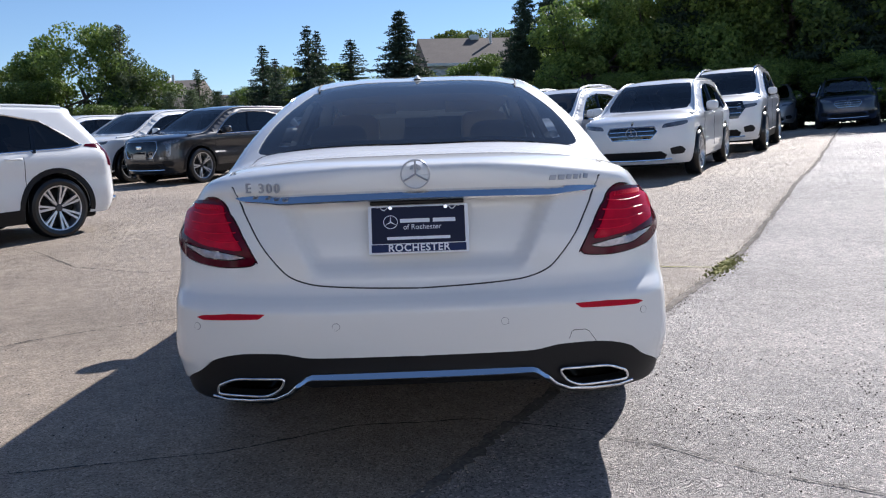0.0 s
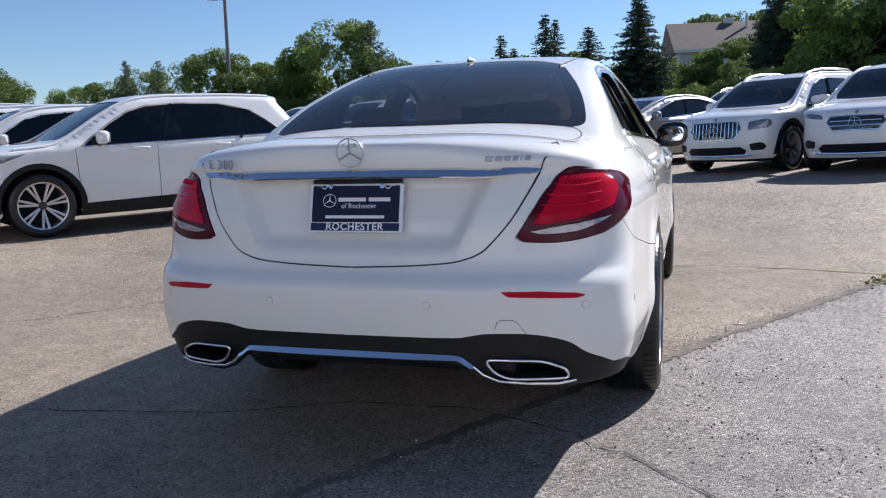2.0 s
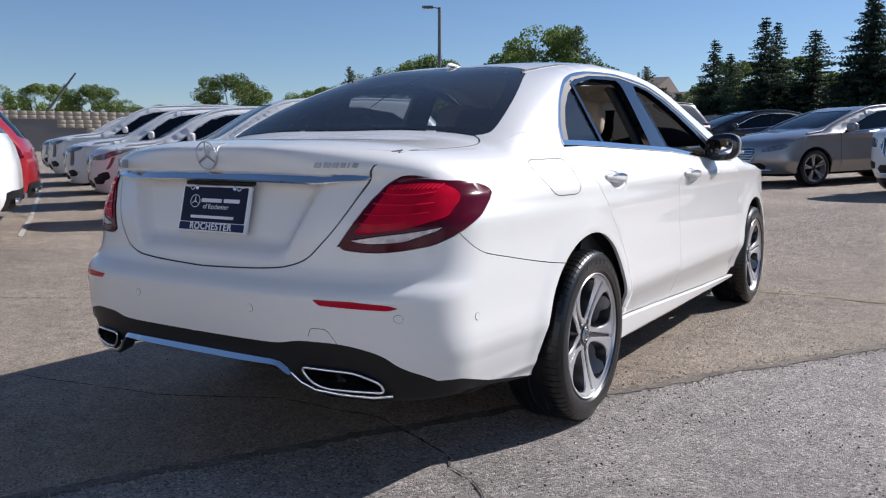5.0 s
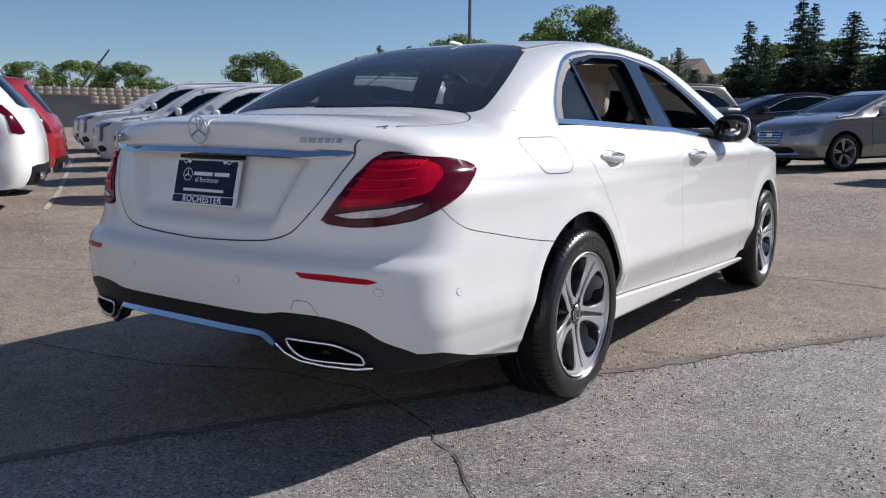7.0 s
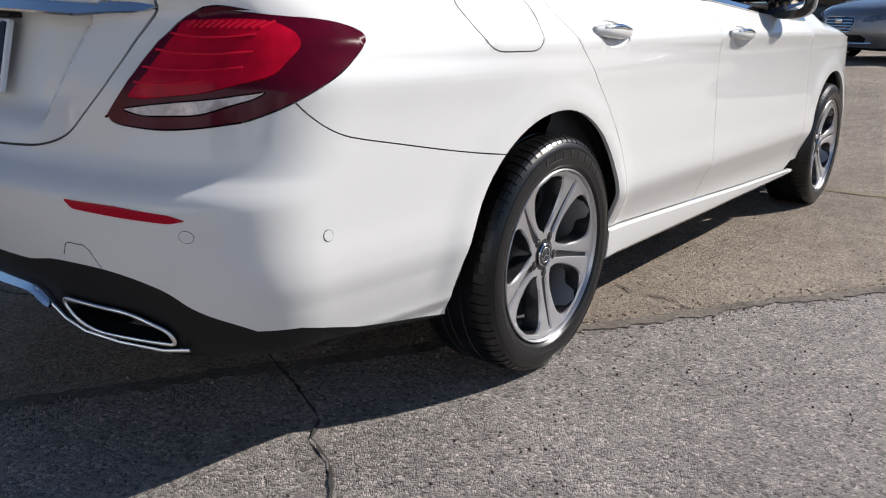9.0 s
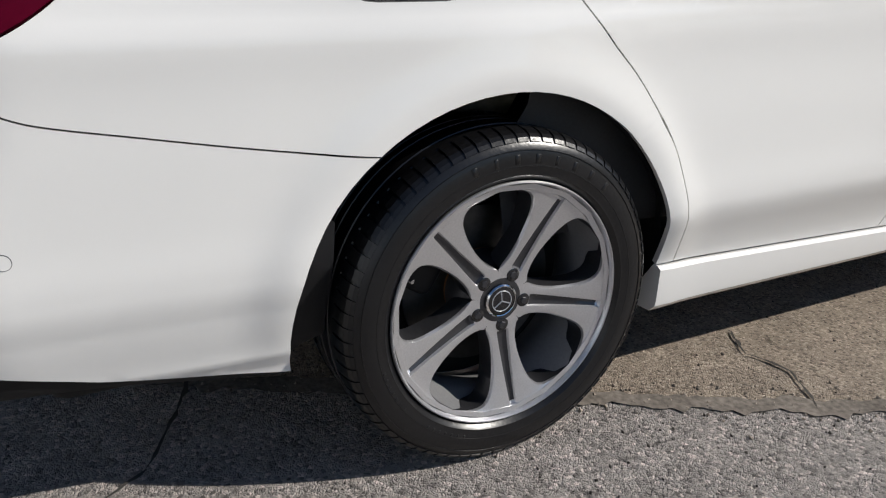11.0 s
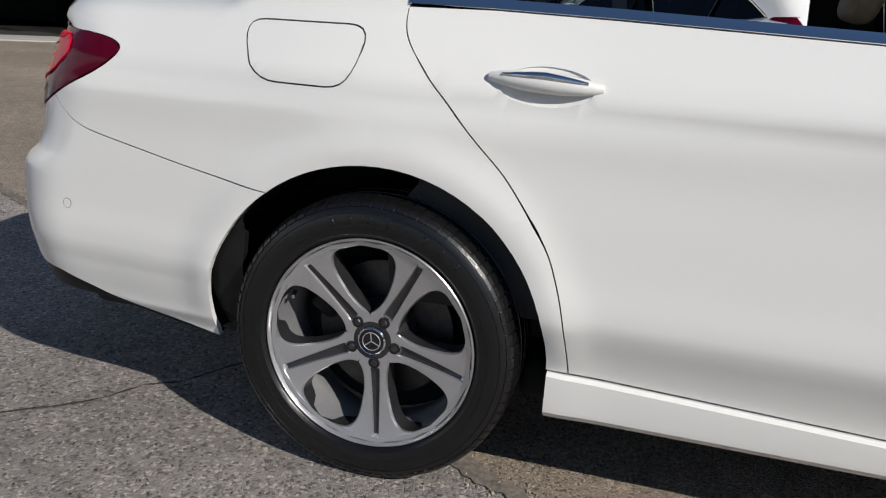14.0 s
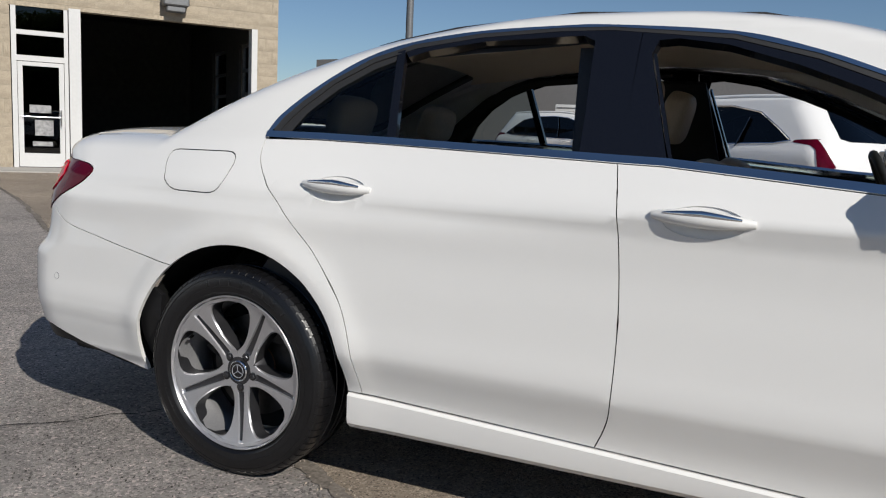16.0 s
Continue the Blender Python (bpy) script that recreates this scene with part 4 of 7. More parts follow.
GROOVE_WIDTH = curve_of((.06, .0112), (.09, .0102), (.14, .0082), (.19, .0066), (.224, .0056))


def wheel_dish(r):
    return .076 + .026 * max(0.0, (r - .05) / .18) ** 1.5


def build_spoke():
    """One fifth of the wheel's face: a broad spoke with a groove along its middle, flaring into its neighbours at the hub and the rim."""
    radii = [.034, .045, .055, .0605, .0635, .067, .071, .078, .088, .10, .12, .14, .16, .175, .189, .197, .204, .210, .2150, .2185, .2215, .2240, .2262, .2275, .2285, .2335, .2385]
    bm, rows = bmesh.new(), []
    for r in radii:
        w = min(float(SPOKE_WIDTH(r)), r * radians(36)) if r < .228 else r * radians(36)
        ends = float(step(.066, .074, r) * (1 - step(.2255, .2285, r)))
        g = min(float(GROOVE_WIDTH(r)), w * .4)
        seam = 1.0 - ends if r < .1 else float(step(.2255, .2285, r))
        side = .006 * (1 - seam)
        row = []
        for t, dz in ((-w, -.052 * (1 - seam) - .001), (-w, -side), (-w + min(.0035, w * .2), -.0004), (-(w + g) / 2, .0006), (-g - .0022, 0), (-g, -.0055 * ends), (0, -.0075 * ends), (g, -.0055 * ends), (g + .0022, 0),
                      ((w + g) / 2, .0006), (w - min(.0035, w * .2), -.0004), (w, -side), (w, -.052 * (1 - seam) - .001)):
            row.append(bm.verts.new((wheel_dish(r) + dz, r * math.cos(t / r), r * math.sin(t / r))))
        rows.append(row)
    for a, b in zip(rows, rows[1:]):
        for i in range(len(a) - 1):
            f = bm.faces.new((a[i], a[i + 1], b[i + 1], b[i]))
            mid = f.calc_center_median()
            groove = i in (5, 6) and .068 < math.hypot(mid.y, mid.z) < .2225
            f.material_index = 1 if groove or i in (0, 11) or math.hypot(mid.y, mid.z) < .047 else 0
    bmesh.ops.recalc_face_normals(bm, faces=bm.faces[:])
    smooth(bm, 32)
    me = bpy.data.meshes.new("spoke")
    bm.to_mesh(me)
    bm.free()
    me.materials.append(ALLOY)
    me.materials.append(ALLOY_DARK)
    return me


def shoulder_blocks(n=76):
    """The cut tread blocks that wrap over both shoulders of a tyre."""
    prof = [(.3338, .060), (.3334, .074), (.3318, .087), (.3280, .0985), (.3225, .1065), (.3160, .1115), (.3150, .1100)]
    vs, fs = [], []
    for sgn in (1, -1):
        for k in range(n):
            base = len(vs)
            for e in (0, 1):
                for q, (r, h) in enumerate(prof):
                    a = 2 * math.pi * (k + (.10 if e == 0 else .90) + .16 * q / 6 * sgn) / n
                    for lift in (.0016, -.004):
                        rr = r + lift
                        vs.append((sgn * (h + (lift * .6 if q > 2 else 0)), rr * math.cos(a), rr * math.sin(a)))
            m = len(prof) * 2
            for q in range(len(prof) - 1):
                a, b, c, d = base + 2 * q, base + 2 * q + 2, base + m + 2 * q + 2, base + m + 2 * q
                fs += [(a, b, c, d), (a + 1, b + 1, b, a), (d, c, c + 1, d + 1)]
    me = bpy.data.meshes.new("tread_pattern")
    me.from_pydata(vs, [], fs)
    bm = bmesh.new()
    bm.from_mesh(me)
    bmesh.ops.recalc_face_normals(bm, faces=bm.faces[:])
    bm.to_mesh(me)
    bm.free()
    return me


def build_wheel(name, parent):
    tyre = [(.236, -.09), (.245, -.107), (.27, -.118), (.30, -.118), (.316, -.111), (.3225, -.106), (.328, -.0975), (.3305, -.086), (.3318, -.05), (.3325, 0), (.3318, .05), (.3305, .086), (.328, .0975), (.3225, .106), (.316, .111), (.306, .1165),
            (.296, .1192), (.282, .1200), (.270, .1190), (.262, .1165), (.258, .1165), (.250, .110), (.238, .092)]
    wheel = part(name, lathe(tyre, 96), RUBBER, parent, "black road tyre")
    tagged(part("tread_pattern", shoulder_blocks(), RUBBER, wheel), kind="stuff")
    for r, h in ((.3345, .022), (.3345, -.022), (.3338, .050), (.3338, -.050)):
        part("tread_rib", lathe([(r - .004, h - .011), (r, h - .009), (r, h + .009), (r - .004, h + .011)], 64), RUBBER, wheel)
    for k in range(8):
        a = radians(48 + 8.6 * k)
        mark = block(.0016, .011 if k % 3 else .008, .017, (.1196, 0, .288), .0006, 1)
        mark.transform(Matrix.Rotation(a - math.pi / 2, 4, "X"))
        part("sidewall_mark", mark, RUBBER, wheel)
    for k in range(14):
        a = radians(196 + 3.2 * k + (12 if k > 6 else 0))
        mark = block(.0012, .0045, .006, (.1190, 0, .272), .0004, 1)
        mark.transform(Matrix.Rotation(a - math.pi / 2, 4, "X"))
        part("sidewall_mark", mark, RUBBER, wheel)
    for r in (.304, .276):
        part("sidewall_rib", tube([(.1176 if r > .3 else .1192, r * math.cos(t), r * math.sin(t)) for t in np.linspace(0, 2 * math.pi, 72, endpoint=False)], .0011, 5, True), RUBBER, wheel)
    rim = part("rim", lathe([(.243, .1135), (.2455, .111), (.2455, .106), (.240, .100), (.2345, .098), (.229, .085), (.226, .05), (.214, .03), (.210, 0), (.214, -.03), (.228, -.06), (.236, -.10)], 96), ALLOY_GREY, wheel, "silver alloy rim")
    part("rim_lip", lathe([(.2380, .1030), (.2395, .1090), (.2420, .1128), (.2440, .1130), (.2455, .1100)], 96), ALLOY, rim)
    face = build_spoke()
    for k in range(5):
        ang = math.pi / 2 + radians(187 + 72 * k)
        turn = Matrix.Rotation(ang, 4, "X")
        sp = part("spoke", face, None, rim, "machined spoke with a dark groove")
        sp.matrix_local = turn
        well = lathe([(.0001, .0775), (.0125, .0775), (.0138, .0768), (.0138, .05)], 20)
        well.transform(turn @ Matrix.Translation((0, .054, 0)))
        well = part("bolt_well", well, GLOSS_BLACK, rim)
        nut = lathe([(.0001, .0800), (.0062, .0800), (.0075, .0785), (.0075, .06)], 6)
        nut.transform(turn @ Matrix.Translation((0, .054, 0)))
        part("wheel_bolt", nut, ALLOY_DARK, well, "dark wheel bolt")
    part("valve_stem", tube([(.060, -.200, .082), (.088, -.192, .078)], .0045, 8), SATIN, rim, "metal valve stem")
    part("hub_web", lathe([(.034, .066), (.058, .064), (.068, .050), (.078, .020), (.080, .0)], 40), ALLOY_DARK, rim)
    cap = part("centre_cap", lathe([(.0001, .0825), (.022, .0825), (.031, .081), (.034, .077), (.034, .05)], 40), GLOSS_BLACK, rim, "black centre cap")
    star_badge(cap, Vector((.0828, 0, 0)), Vector((0, math.cos(.12), math.sin(.12))), Vector((0, -math.sin(.12), math.cos(.12))), Vector((1, 0, 0)), .021)
    part("cap_ring", lathe([(.0295, .0825), (.031, .0832), (.0335, .0808)], 40), CHROME, cap)
    part("brake_disc", lathe([(.07, -.012), (.165, -.012), (.165, -.038), (.07, -.038)], 64), DISC, wheel, "grooved steel brake disc")
    part("disc_hat", lathe([(.0001, .014), (.06, .014), (.075, .004), (.078, -.03)], 40), RUST, wheel, "rusty hub face")
    cal = block(.085, .13, .075, (0, 0, 0), .018, 3)
    cal.transform(Matrix.Rotation(radians(58), 4, "X") @ Matrix.Translation((-.02, 0, .145)))
    part("brake_caliper", cal, BLACK, wheel, "dark brake caliper")
    # near-black disc put behind the spokes for the shade there
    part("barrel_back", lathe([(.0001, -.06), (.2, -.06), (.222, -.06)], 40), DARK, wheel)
    return wheel


first = build_wheel("wheel", sedan)
first.matrix_local = pose(.795, HUB_Y, HUB_Z)
hub_spin = first
for i, (x, y, spin) in enumerate(((.795, HUB_FRONT, 22), (-.795, HUB_Y, 40), (-.795, HUB_FRONT, 10))):
    m = pose(x, y, HUB_Z, spin, 0, 180 if x < 0 else 0)
    made = {}
    for ob in (first, *first.children_recursive):
        o = ob.copy()
        scene.collection.objects.link(o)
        made[ob] = o
        o.parent = made.get(ob.parent, ob.parent)
    made[first].matrix_local = m

# wheel wells, floor pan and the inner shell, near-black to hold the shade
for hub in (HUB_Y, HUB_FRONT):
    for s in (1, -1):
        bm = bmesh.new()
        arcs = []
        for x, lift, r in ((.55, 0, .40), (.828, .04, .412), (.832, .042, .405)):
            arcs.append([bm.verts.new((s * (x + lift * max(0, math.sin(radians(a)))), hub + (r + .018 * math.cos(radians(a)) ** 2) * math.cos(radians(a)), HUB_Z + (r + .0) * math.sin(radians(a)))) for a in range(-9, 190, 6)])
        for a, b in zip(arcs, arcs[1:]):
            for i in range(len(a) - 1):
                bm.faces.new((a[i], a[i + 1], b[i + 1], b[i]))
        bm.faces.new([arcs[0][i] for i in range(len(arcs[0]))])
        part("wheel_well", smooth(bm, 60), DARK, sedan)
# plain dark boxes fill the underside and keep light out
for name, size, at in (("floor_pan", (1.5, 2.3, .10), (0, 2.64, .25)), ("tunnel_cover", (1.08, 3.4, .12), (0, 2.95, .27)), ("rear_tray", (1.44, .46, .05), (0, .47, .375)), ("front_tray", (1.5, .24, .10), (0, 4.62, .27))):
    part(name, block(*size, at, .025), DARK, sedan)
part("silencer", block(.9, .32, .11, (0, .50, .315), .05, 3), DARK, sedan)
# unseen blocks added to stop a sliver of sun in the car's shadow
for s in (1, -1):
    part("bumper_liner", block(.25, .36, .20, (s * .69, .555, .375), .03), DARK, sedan, "unseen dark block that stops sun leaking under the bumper")
for s in (1, -1):
    part("arch_liner", Skin(HERO).patch(sided([(.770, .275), (.745, .40), (.765, .50), (.800, .56), (.845, .535), (.835, .44), (.828, .30)]), C.ring, .03, out=-.035, rim=.02, sides=(s,)).mesh("arch_liner"), BLACK, sedan, "grey-black arch liner")

# cabin
for s in (1, -1):
    sk = Skin(HERO).patch(sided([(1.20, .40), (3.55, .36), (3.55, .985), (2.909, .998), (2.3, 1.036), (1.623, 1.052), (1.25, 1.056)]), C.ring, .08, out=-.075, rim=0, sides=(s,))
    part("door_lining", sk.mesh("door_lining"), TRIM_BLACK, sedan, "black door lining")
    sk = Skin(HERO).patch(sided([(1.25, 1.055), (3.52, .985), (3.52, .975), (1.25, 1.045)]), C.ring, .03, out=-.004, rim=.07, sides=(s,))
    part("sill_trim", sk.mesh("sill_trim"), TRIM_BLACK, sedan)
    sk = Skin(HERO).patch(sided([(1.02, 1.06), (1.20, 1.06), (1.24, 1.12), (1.36, 1.235), (1.50, 1.30), (1.62, 1.345), (2.2, 1.395), (2.2, 1.405), (1.6, 1.375), (1.40, 1.31), (1.2, 1.17)]), C.ring, .05, out=-.035, rim=0, sides=(s,))
    part("pillar_trim", sk.mesh("pillar_trim"), TRIM_BLACK, sedan)
    sk = Skin(HERO).patch(sided([(2.17, 1.04), (2.395, 1.04), (2.33, 1.385), (2.12, 1.385)]), C.ring, .05, out=-.045, rim=.02, sides=(s,))
    part("pillar_trim", sk.mesh("pillar_trim"), TRIM_BLACK, sedan)
sk = Skin(HERO)
sk.patch([(0, 1.42), (.36, 1.40), (.45, 1.35), (.52, 1.5), (.55, 1.8), (.56, 2.3), (.56, 2.75), (.52, 3.0), (0, 3.05)], C.top, .08, out=-.045, rim=0, sides=(1, -1))
part("headliner", sk.mesh("headliner"), HEADLINER, sedan, "beige headliner")
part("parcel_shelf", block(1.16, .46, .03, (0, 1.06, 1.055), .01), TRIM_BLACK, sedan)
part("cabin_floor", block(1.4, 2.5, .05, (0, 2.4, .36), .01), TRIM_BLACK, sedan)


def cushion(sx, sy, sz, at, tilt, power=.55):
    bm = bmesh.new()
    bmesh.ops.create_icosphere(bm, subdivisions=4, radius=1)
    for v in bm.verts:
        c = v.co
        v.co = Vector([abs(a) ** power * math.copysign(1, a) * h / 2 for a, h in zip(c, (sx, sy, sz))])
    bm.transform(Matrix.Translation(at) @ Matrix.Rotation(radians(tilt), 4, "X"))
    return smooth(bm, 60)


for x in (.37, -.37):
    seat = part("front_seat_back", cushion(.50, .17, .66, (x, 2.39, .745), -20), BEIGE, sedan, "beige leather front seat")
    part("seat_cushion", cushion(.50, .52, .18, (x, 2.78, .52), 5), BEIGE, seat)
    part("front_headrest", cushion(.27, .10, .20, (x, 2.26, 1.205), -14), BEIGE, seat, "beige headrest")
    part("seat_shell", cushion(.46, .06, .60, (x, 2.315, .735), -20), TRIM_BLACK, seat)
rear = part("rear_seat", cushion(1.24, .18, .62, (0, 1.36, .78), -24), BEIGE, sedan, "beige leather rear bench")
part("rear_cushion", cushion(1.28, .50, .20, (0, 1.66, .50), 4), BEIGE, rear)
for x in (.36, -.36):
    part("rear_headrest", cushion(.25, .09, .15, (x, 1.25, 1.145), -16), BEIGE, rear)
part("dashboard", cushion(1.36, .50, .24, (0, 3.42, .93), 0, .5), TRIM_BLACK, sedan, "black dashboard")
wheel_m = Matrix.Translation((-.37, 3.02, .93)) @ Matrix.Rotation(radians(-66), 4, "X")
sw = part("steering_wheel", tube([wheel_m @ Vector((.185 * math.cos(t), .185 * math.sin(t), 0)) for t in np.linspace(0, 2 * math.pi, 40, endpoint=False)], .016, 8, True), TRIM_BLACK, sedan, "black steering wheel")
part("steering_boss", cushion(.15, .13, .06, tuple(wheel_m.translation), -66), TRIM_BLACK, sw)
for a in (0, 180, 270):
    part("steering_spoke", tube([wheel_m @ Vector((.05 * math.cos(radians(a)), .05 * math.sin(radians(a)), 0)), wheel_m @ Vector((.18 * math.cos(radians(a)), .18 * math.sin(radians(a)), 0))], .013, 8), TRIM_BLACK, sw)
part("rear_view_mirror", block(.22, .03, .065, (0, 3.0, 1.27), .012), TRIM_BLACK, sedan)
for x in (.34, -.34):
    part("sun_visor", block(.36, .15, .02, (x, 2.91, 1.365), .008, turn=Matrix.Rotation(radians(-22), 4, "X")), HEADLINER, sedan, "beige sun visor")


# ---- the lot ----
def ground_z(x, y):
    """The lie of the lot: level round the sedan, rising ahead and to the right, falling to the left."""
    x, y = np.asarray(x, float), np.asarray(y, float)
    lie = np.where(x > 0, .042 * np.minimum(x, 18), .006 * np.maximum(x, -25) + .5 * step(16, 36, -x)) + .013 * np.clip(y, 0, 32)
    lie = lie + (.02 + .014 * np.clip(y, 0, 22) - .004 * np.clip(x, -12, 9)) * step(2.5, 6, y)
    lie = lie + step(-2.5, -5.5, x) * (.10 * step(4.6, 2.8, y) - .08 * step(4.2, 5.4, y) * step(13, 9, y))
    return lie * step(2.8, 8.0, np.hypot(x, y - 2.4)) * step(-9, 1, y)


def asphalt(name, tone, stone, size, bump):
    """Worn asphalt: stones of several tones in a binder, stains, fine cracks."""
    m = bpy.data.materials.new(name)
    m.use_nodes = True
    t, b = m.node_tree, m.node_tree.nodes["Principled BSDF"]
    co = t.nodes.new("ShaderNodeTexCoord").outputs["Object"]
    cells = t.nodes.new("ShaderNodeTexVoronoi")
    cells.inputs["Scale"].default_value = size
    small = t.nodes.new("ShaderNodeTexVoronoi")
    small.inputs["Scale"].default_value = size * 2.6
    stain = t.nodes.new("ShaderNodeTexNoise")
    stain.inputs["Scale"].default_value, stain.inputs["Detail"].default_value, stain.inputs["Roughness"].default_value = 0.45, 8, 0.62
    mid = t.nodes.new("ShaderNodeTexNoise")
    mid.inputs["Scale"].default_value, mid.inputs["Detail"].default_value = 9, 6
    for n in (cells, small, stain, mid):
        t.links.new(co, n.inputs["Vector"])
    sep = t.nodes.new("ShaderNodeSeparateColor")
    t.links.new(cells.outputs["Color"], sep.inputs[0])
    ramp = t.nodes.new("ShaderNodeValToRGB")
    e = ramp.color_ramp.elements
    e[0].position, e[0].color = 0.0, (*(c * 0.42 for c in tone), 1)
    e[1].position, e[1].color = 1.0, (*stone, 1)
    for pos, k in ((0.12, 0.60), (0.3, 0.92), (0.8, 1.10)):
        x = e.new(pos)
        x.color = (*(min(1, c * k) for c in tone), 1)
    t.links.new(sep.outputs[0], ramp.inputs[0])
    # broad stains and mid-size wear
    def rng(src, lo, hi, a=0.3, c=0.7):
        r = t.nodes.new("ShaderNodeMapRange")
        r.inputs["From Min"].default_value, r.inputs["From Max"].default_value = a, c
        r.inputs["To Min"].default_value, r.inputs["To Max"].default_value = lo, hi
        t.links.new(src, r.inputs["Value"])
        return r.outputs[0]

    def times(a, f):
        x = t.nodes.new("ShaderNodeMix")
        x.data_type, x.blend_type = "RGBA", "MULTIPLY"
        x.inputs[0].default_value = 1
        t.links.new(a, x.inputs[6])
        t.links.new(f, x.inputs[7])
        return x.outputs[2]
    c = times(ramp.outputs[0], rng(stain.outputs["Fac"], 0.72, 1.22))
    c = times(c, rng(mid.outputs["Fac"], 0.85, 1.12))
    t.links.new(c, b.inputs["Base Color"])
    b.inputs["Roughness"].default_value = 0.68
    b.inputs["Specular IOR Level"].default_value = 0.30
    add = t.nodes.new("ShaderNodeMath")
    add.operation = "ADD"
    t.links.new(cells.outputs["Distance"], add.inputs[0])
    t.links.new(small.outputs["Distance"], add.inputs[1])
    n = t.nodes.new("ShaderNodeBump")
    n.invert = True
    n.inputs["Strength"].default_value, n.inputs["Distance"].default_value = 1.0, bump
    t.links.new(add.outputs[0], n.inputs["Height"])
    t.links.new(n.outputs[0], b.inputs["Normal"])
    return m


OLD = asphalt("old_tan_asphalt", (0.40, 0.328, 0.258), (0.62, 0.53, 0.435), 150, 0.006)
NEWER = asphalt("coarse_grey_asphalt", (0.41, 0.375, 0.348), (0.76, 0.665, 0.625), 120, 0.008)
TAR = material("tar_seam", (0.21, 0.185, 0.16), 0.95, 0, 0, 0.1, grain=0.35, scale=70, spread=0.4, patches=6, bump=0.002)
CRACK = material("crack_shadow", (0.05, 0.045, 0.04), 0.95, grain=0.3, scale=90)
WEED = material("crack_moss", (0.25, 0.24, 0.07), 0.95, grain=0.4, scale=120, bump=0.004)

# the seam between the two asphalts, from behind the sedan out past its right
SEAM = curve_of((-200, -112), (-30, -17.9), (-6.4, -4.4), (-3.9, -2.7), (-1.97, -1.18), (1.45, .79), (2.67, 1.51), (3.88, 2.28), (5.27, 3.09), (8.04, 4.75), (11.2, 6.53), (21.2, 11.87), (200, 107))


def sheet_axis():
    near = list(np.arange(-6, 6.01, .25))
    far, s, w = [], 6.0, .25
    while s < 320:
        w *= 1.16
        s += w
        far.append(s)
    return [-v for v in far[::-1]] + near + far


bm = bmesh.new()
across, along = sheet_axis(), sheet_axis()
grid = []
for v in along:
    y = v + 2.0
    sx = float(SEAM(y))
    row = []
    for u in across:
        k = math.exp(-abs(u) / 40)
        x = u + sx * k
        row.append(bm.verts.new((x, y, float(ground_z(x, y)))))
    grid.append(row)
for j in range(len(along) - 1):
    for i in range(len(across) - 1):
        f = bm.faces.new((grid[j][i], grid[j][i + 1], grid[j + 1][i + 1], grid[j + 1][i]))
        f.material_index = 1 if across[i] >= -1e-6 else 0
        f.smooth = True
ground = part("ground", bm, OLD)
ground.data.materials.append(NEWER)
tagged(ground, "worn sunlit asphalt, old tan and coarse grey, with cracks", "ground", kind="structure")


def ribbon(name, points, width, mat, label, category, rise=.004, wobble=.3, jag=.0, seed=1):
    """An uneven band lying on the ground along points."""
    rnd = random.Random(seed)
    pts = []
    for (x0, y0), (x1, y1) in zip(points, points[1:]):
        n = min(140, max(2, int(math.hypot(x1 - x0, y1 - y0) / .022)))
        pts += [(x0 + (x1 - x0) * k / n, y0 + (y1 - y0) * k / n) for k in range(n)]
    pts.append(points[-1])
    bm, last = bmesh.new(), None
    drift = 0.0
    for i, (x, y) in enumerate(pts):
        a, b = pts[max(0, i - 1)], pts[min(len(pts) - 1, i + 1)]
        d = Vector((b[0] - a[0], b[1] - a[1])).normalized()
        n = Vector((-d.y, d.x))
        drift = drift * .93 + rnd.uniform(-jag, jag) * .8
        w = width * (1 + wobble * rnd.uniform(-1, 1)) / 2
        if i in (0, len(pts) - 1):
            w *= .2
        l, r = Vector((x, y)) + n * (w + drift), Vector((x, y)) - n * (w * (1 + wobble * rnd.uniform(-1, 1)) - drift)
        row = [bm.verts.new((q.x, q.y, float(ground_z(q.x, q.y)) + rise)) for q in (l, r)]
        if last:
            bm.faces.new((last[0], last[1], row[1], row[0]))
        last = row
    return tagged(part(name, bm, mat), label, category, kind="structure")


ys = [-30, -12, -6.4, -3.9, -1.97, -.5, .6, 1.45, 2.2, 2.9, 3.9, 5.3, 6.6, 8.0, 11.2, 15, 21, 28]
ribbon("tar_seam", [(float(SEAM(y)), y) for y in ys], .056, TAR, "dark tar seam between two asphalt layers", "tar seam", .004, .35, .007, 3)
ribbon("ground_crack", [(.645, .52), (.70, .44), (.80, .40), (.91, .29), (1.02, .18), (1.12, .08), (1.33, -.056), (1.7, -.35), (2.3, -.7)], 0.0062, CRACK, "thin dark crack in the asphalt", "crack", .005, .6, .004, 5)
ribbon("ground_crack", [(.645, .52), (.50, .60), (.2, .72), (-.3, .70), (-.8, .45), (-1.6, .30)], 0.0074, CRACK, "thin dark crack in the asphalt", "crack", .005, .6, .005, 6)
ribbon("ground_crack", [(-9, -1.4), (-6, .0), (-3.75, 1.31), (-2.97, 1.8), (-2.47, 2.49), (-1.9, 2.9), (-.6, 3.7), (.82, 4.54), (1.22, 4.60), (1.84, 4.52), (2.45, 4.3)], 0.0112, CRACK, "thin dark crack in the asphalt", "crack", .005, .6, .005, 7)
ribbon("mossy_crack", [(.82, 4.54), (1.22, 4.60), (1.5, 4.55), (1.84, 4.52), (2.45, 4.3)], .022, WEED, "crack with yellow-green moss", "crack", .007, .7, .004, 8)
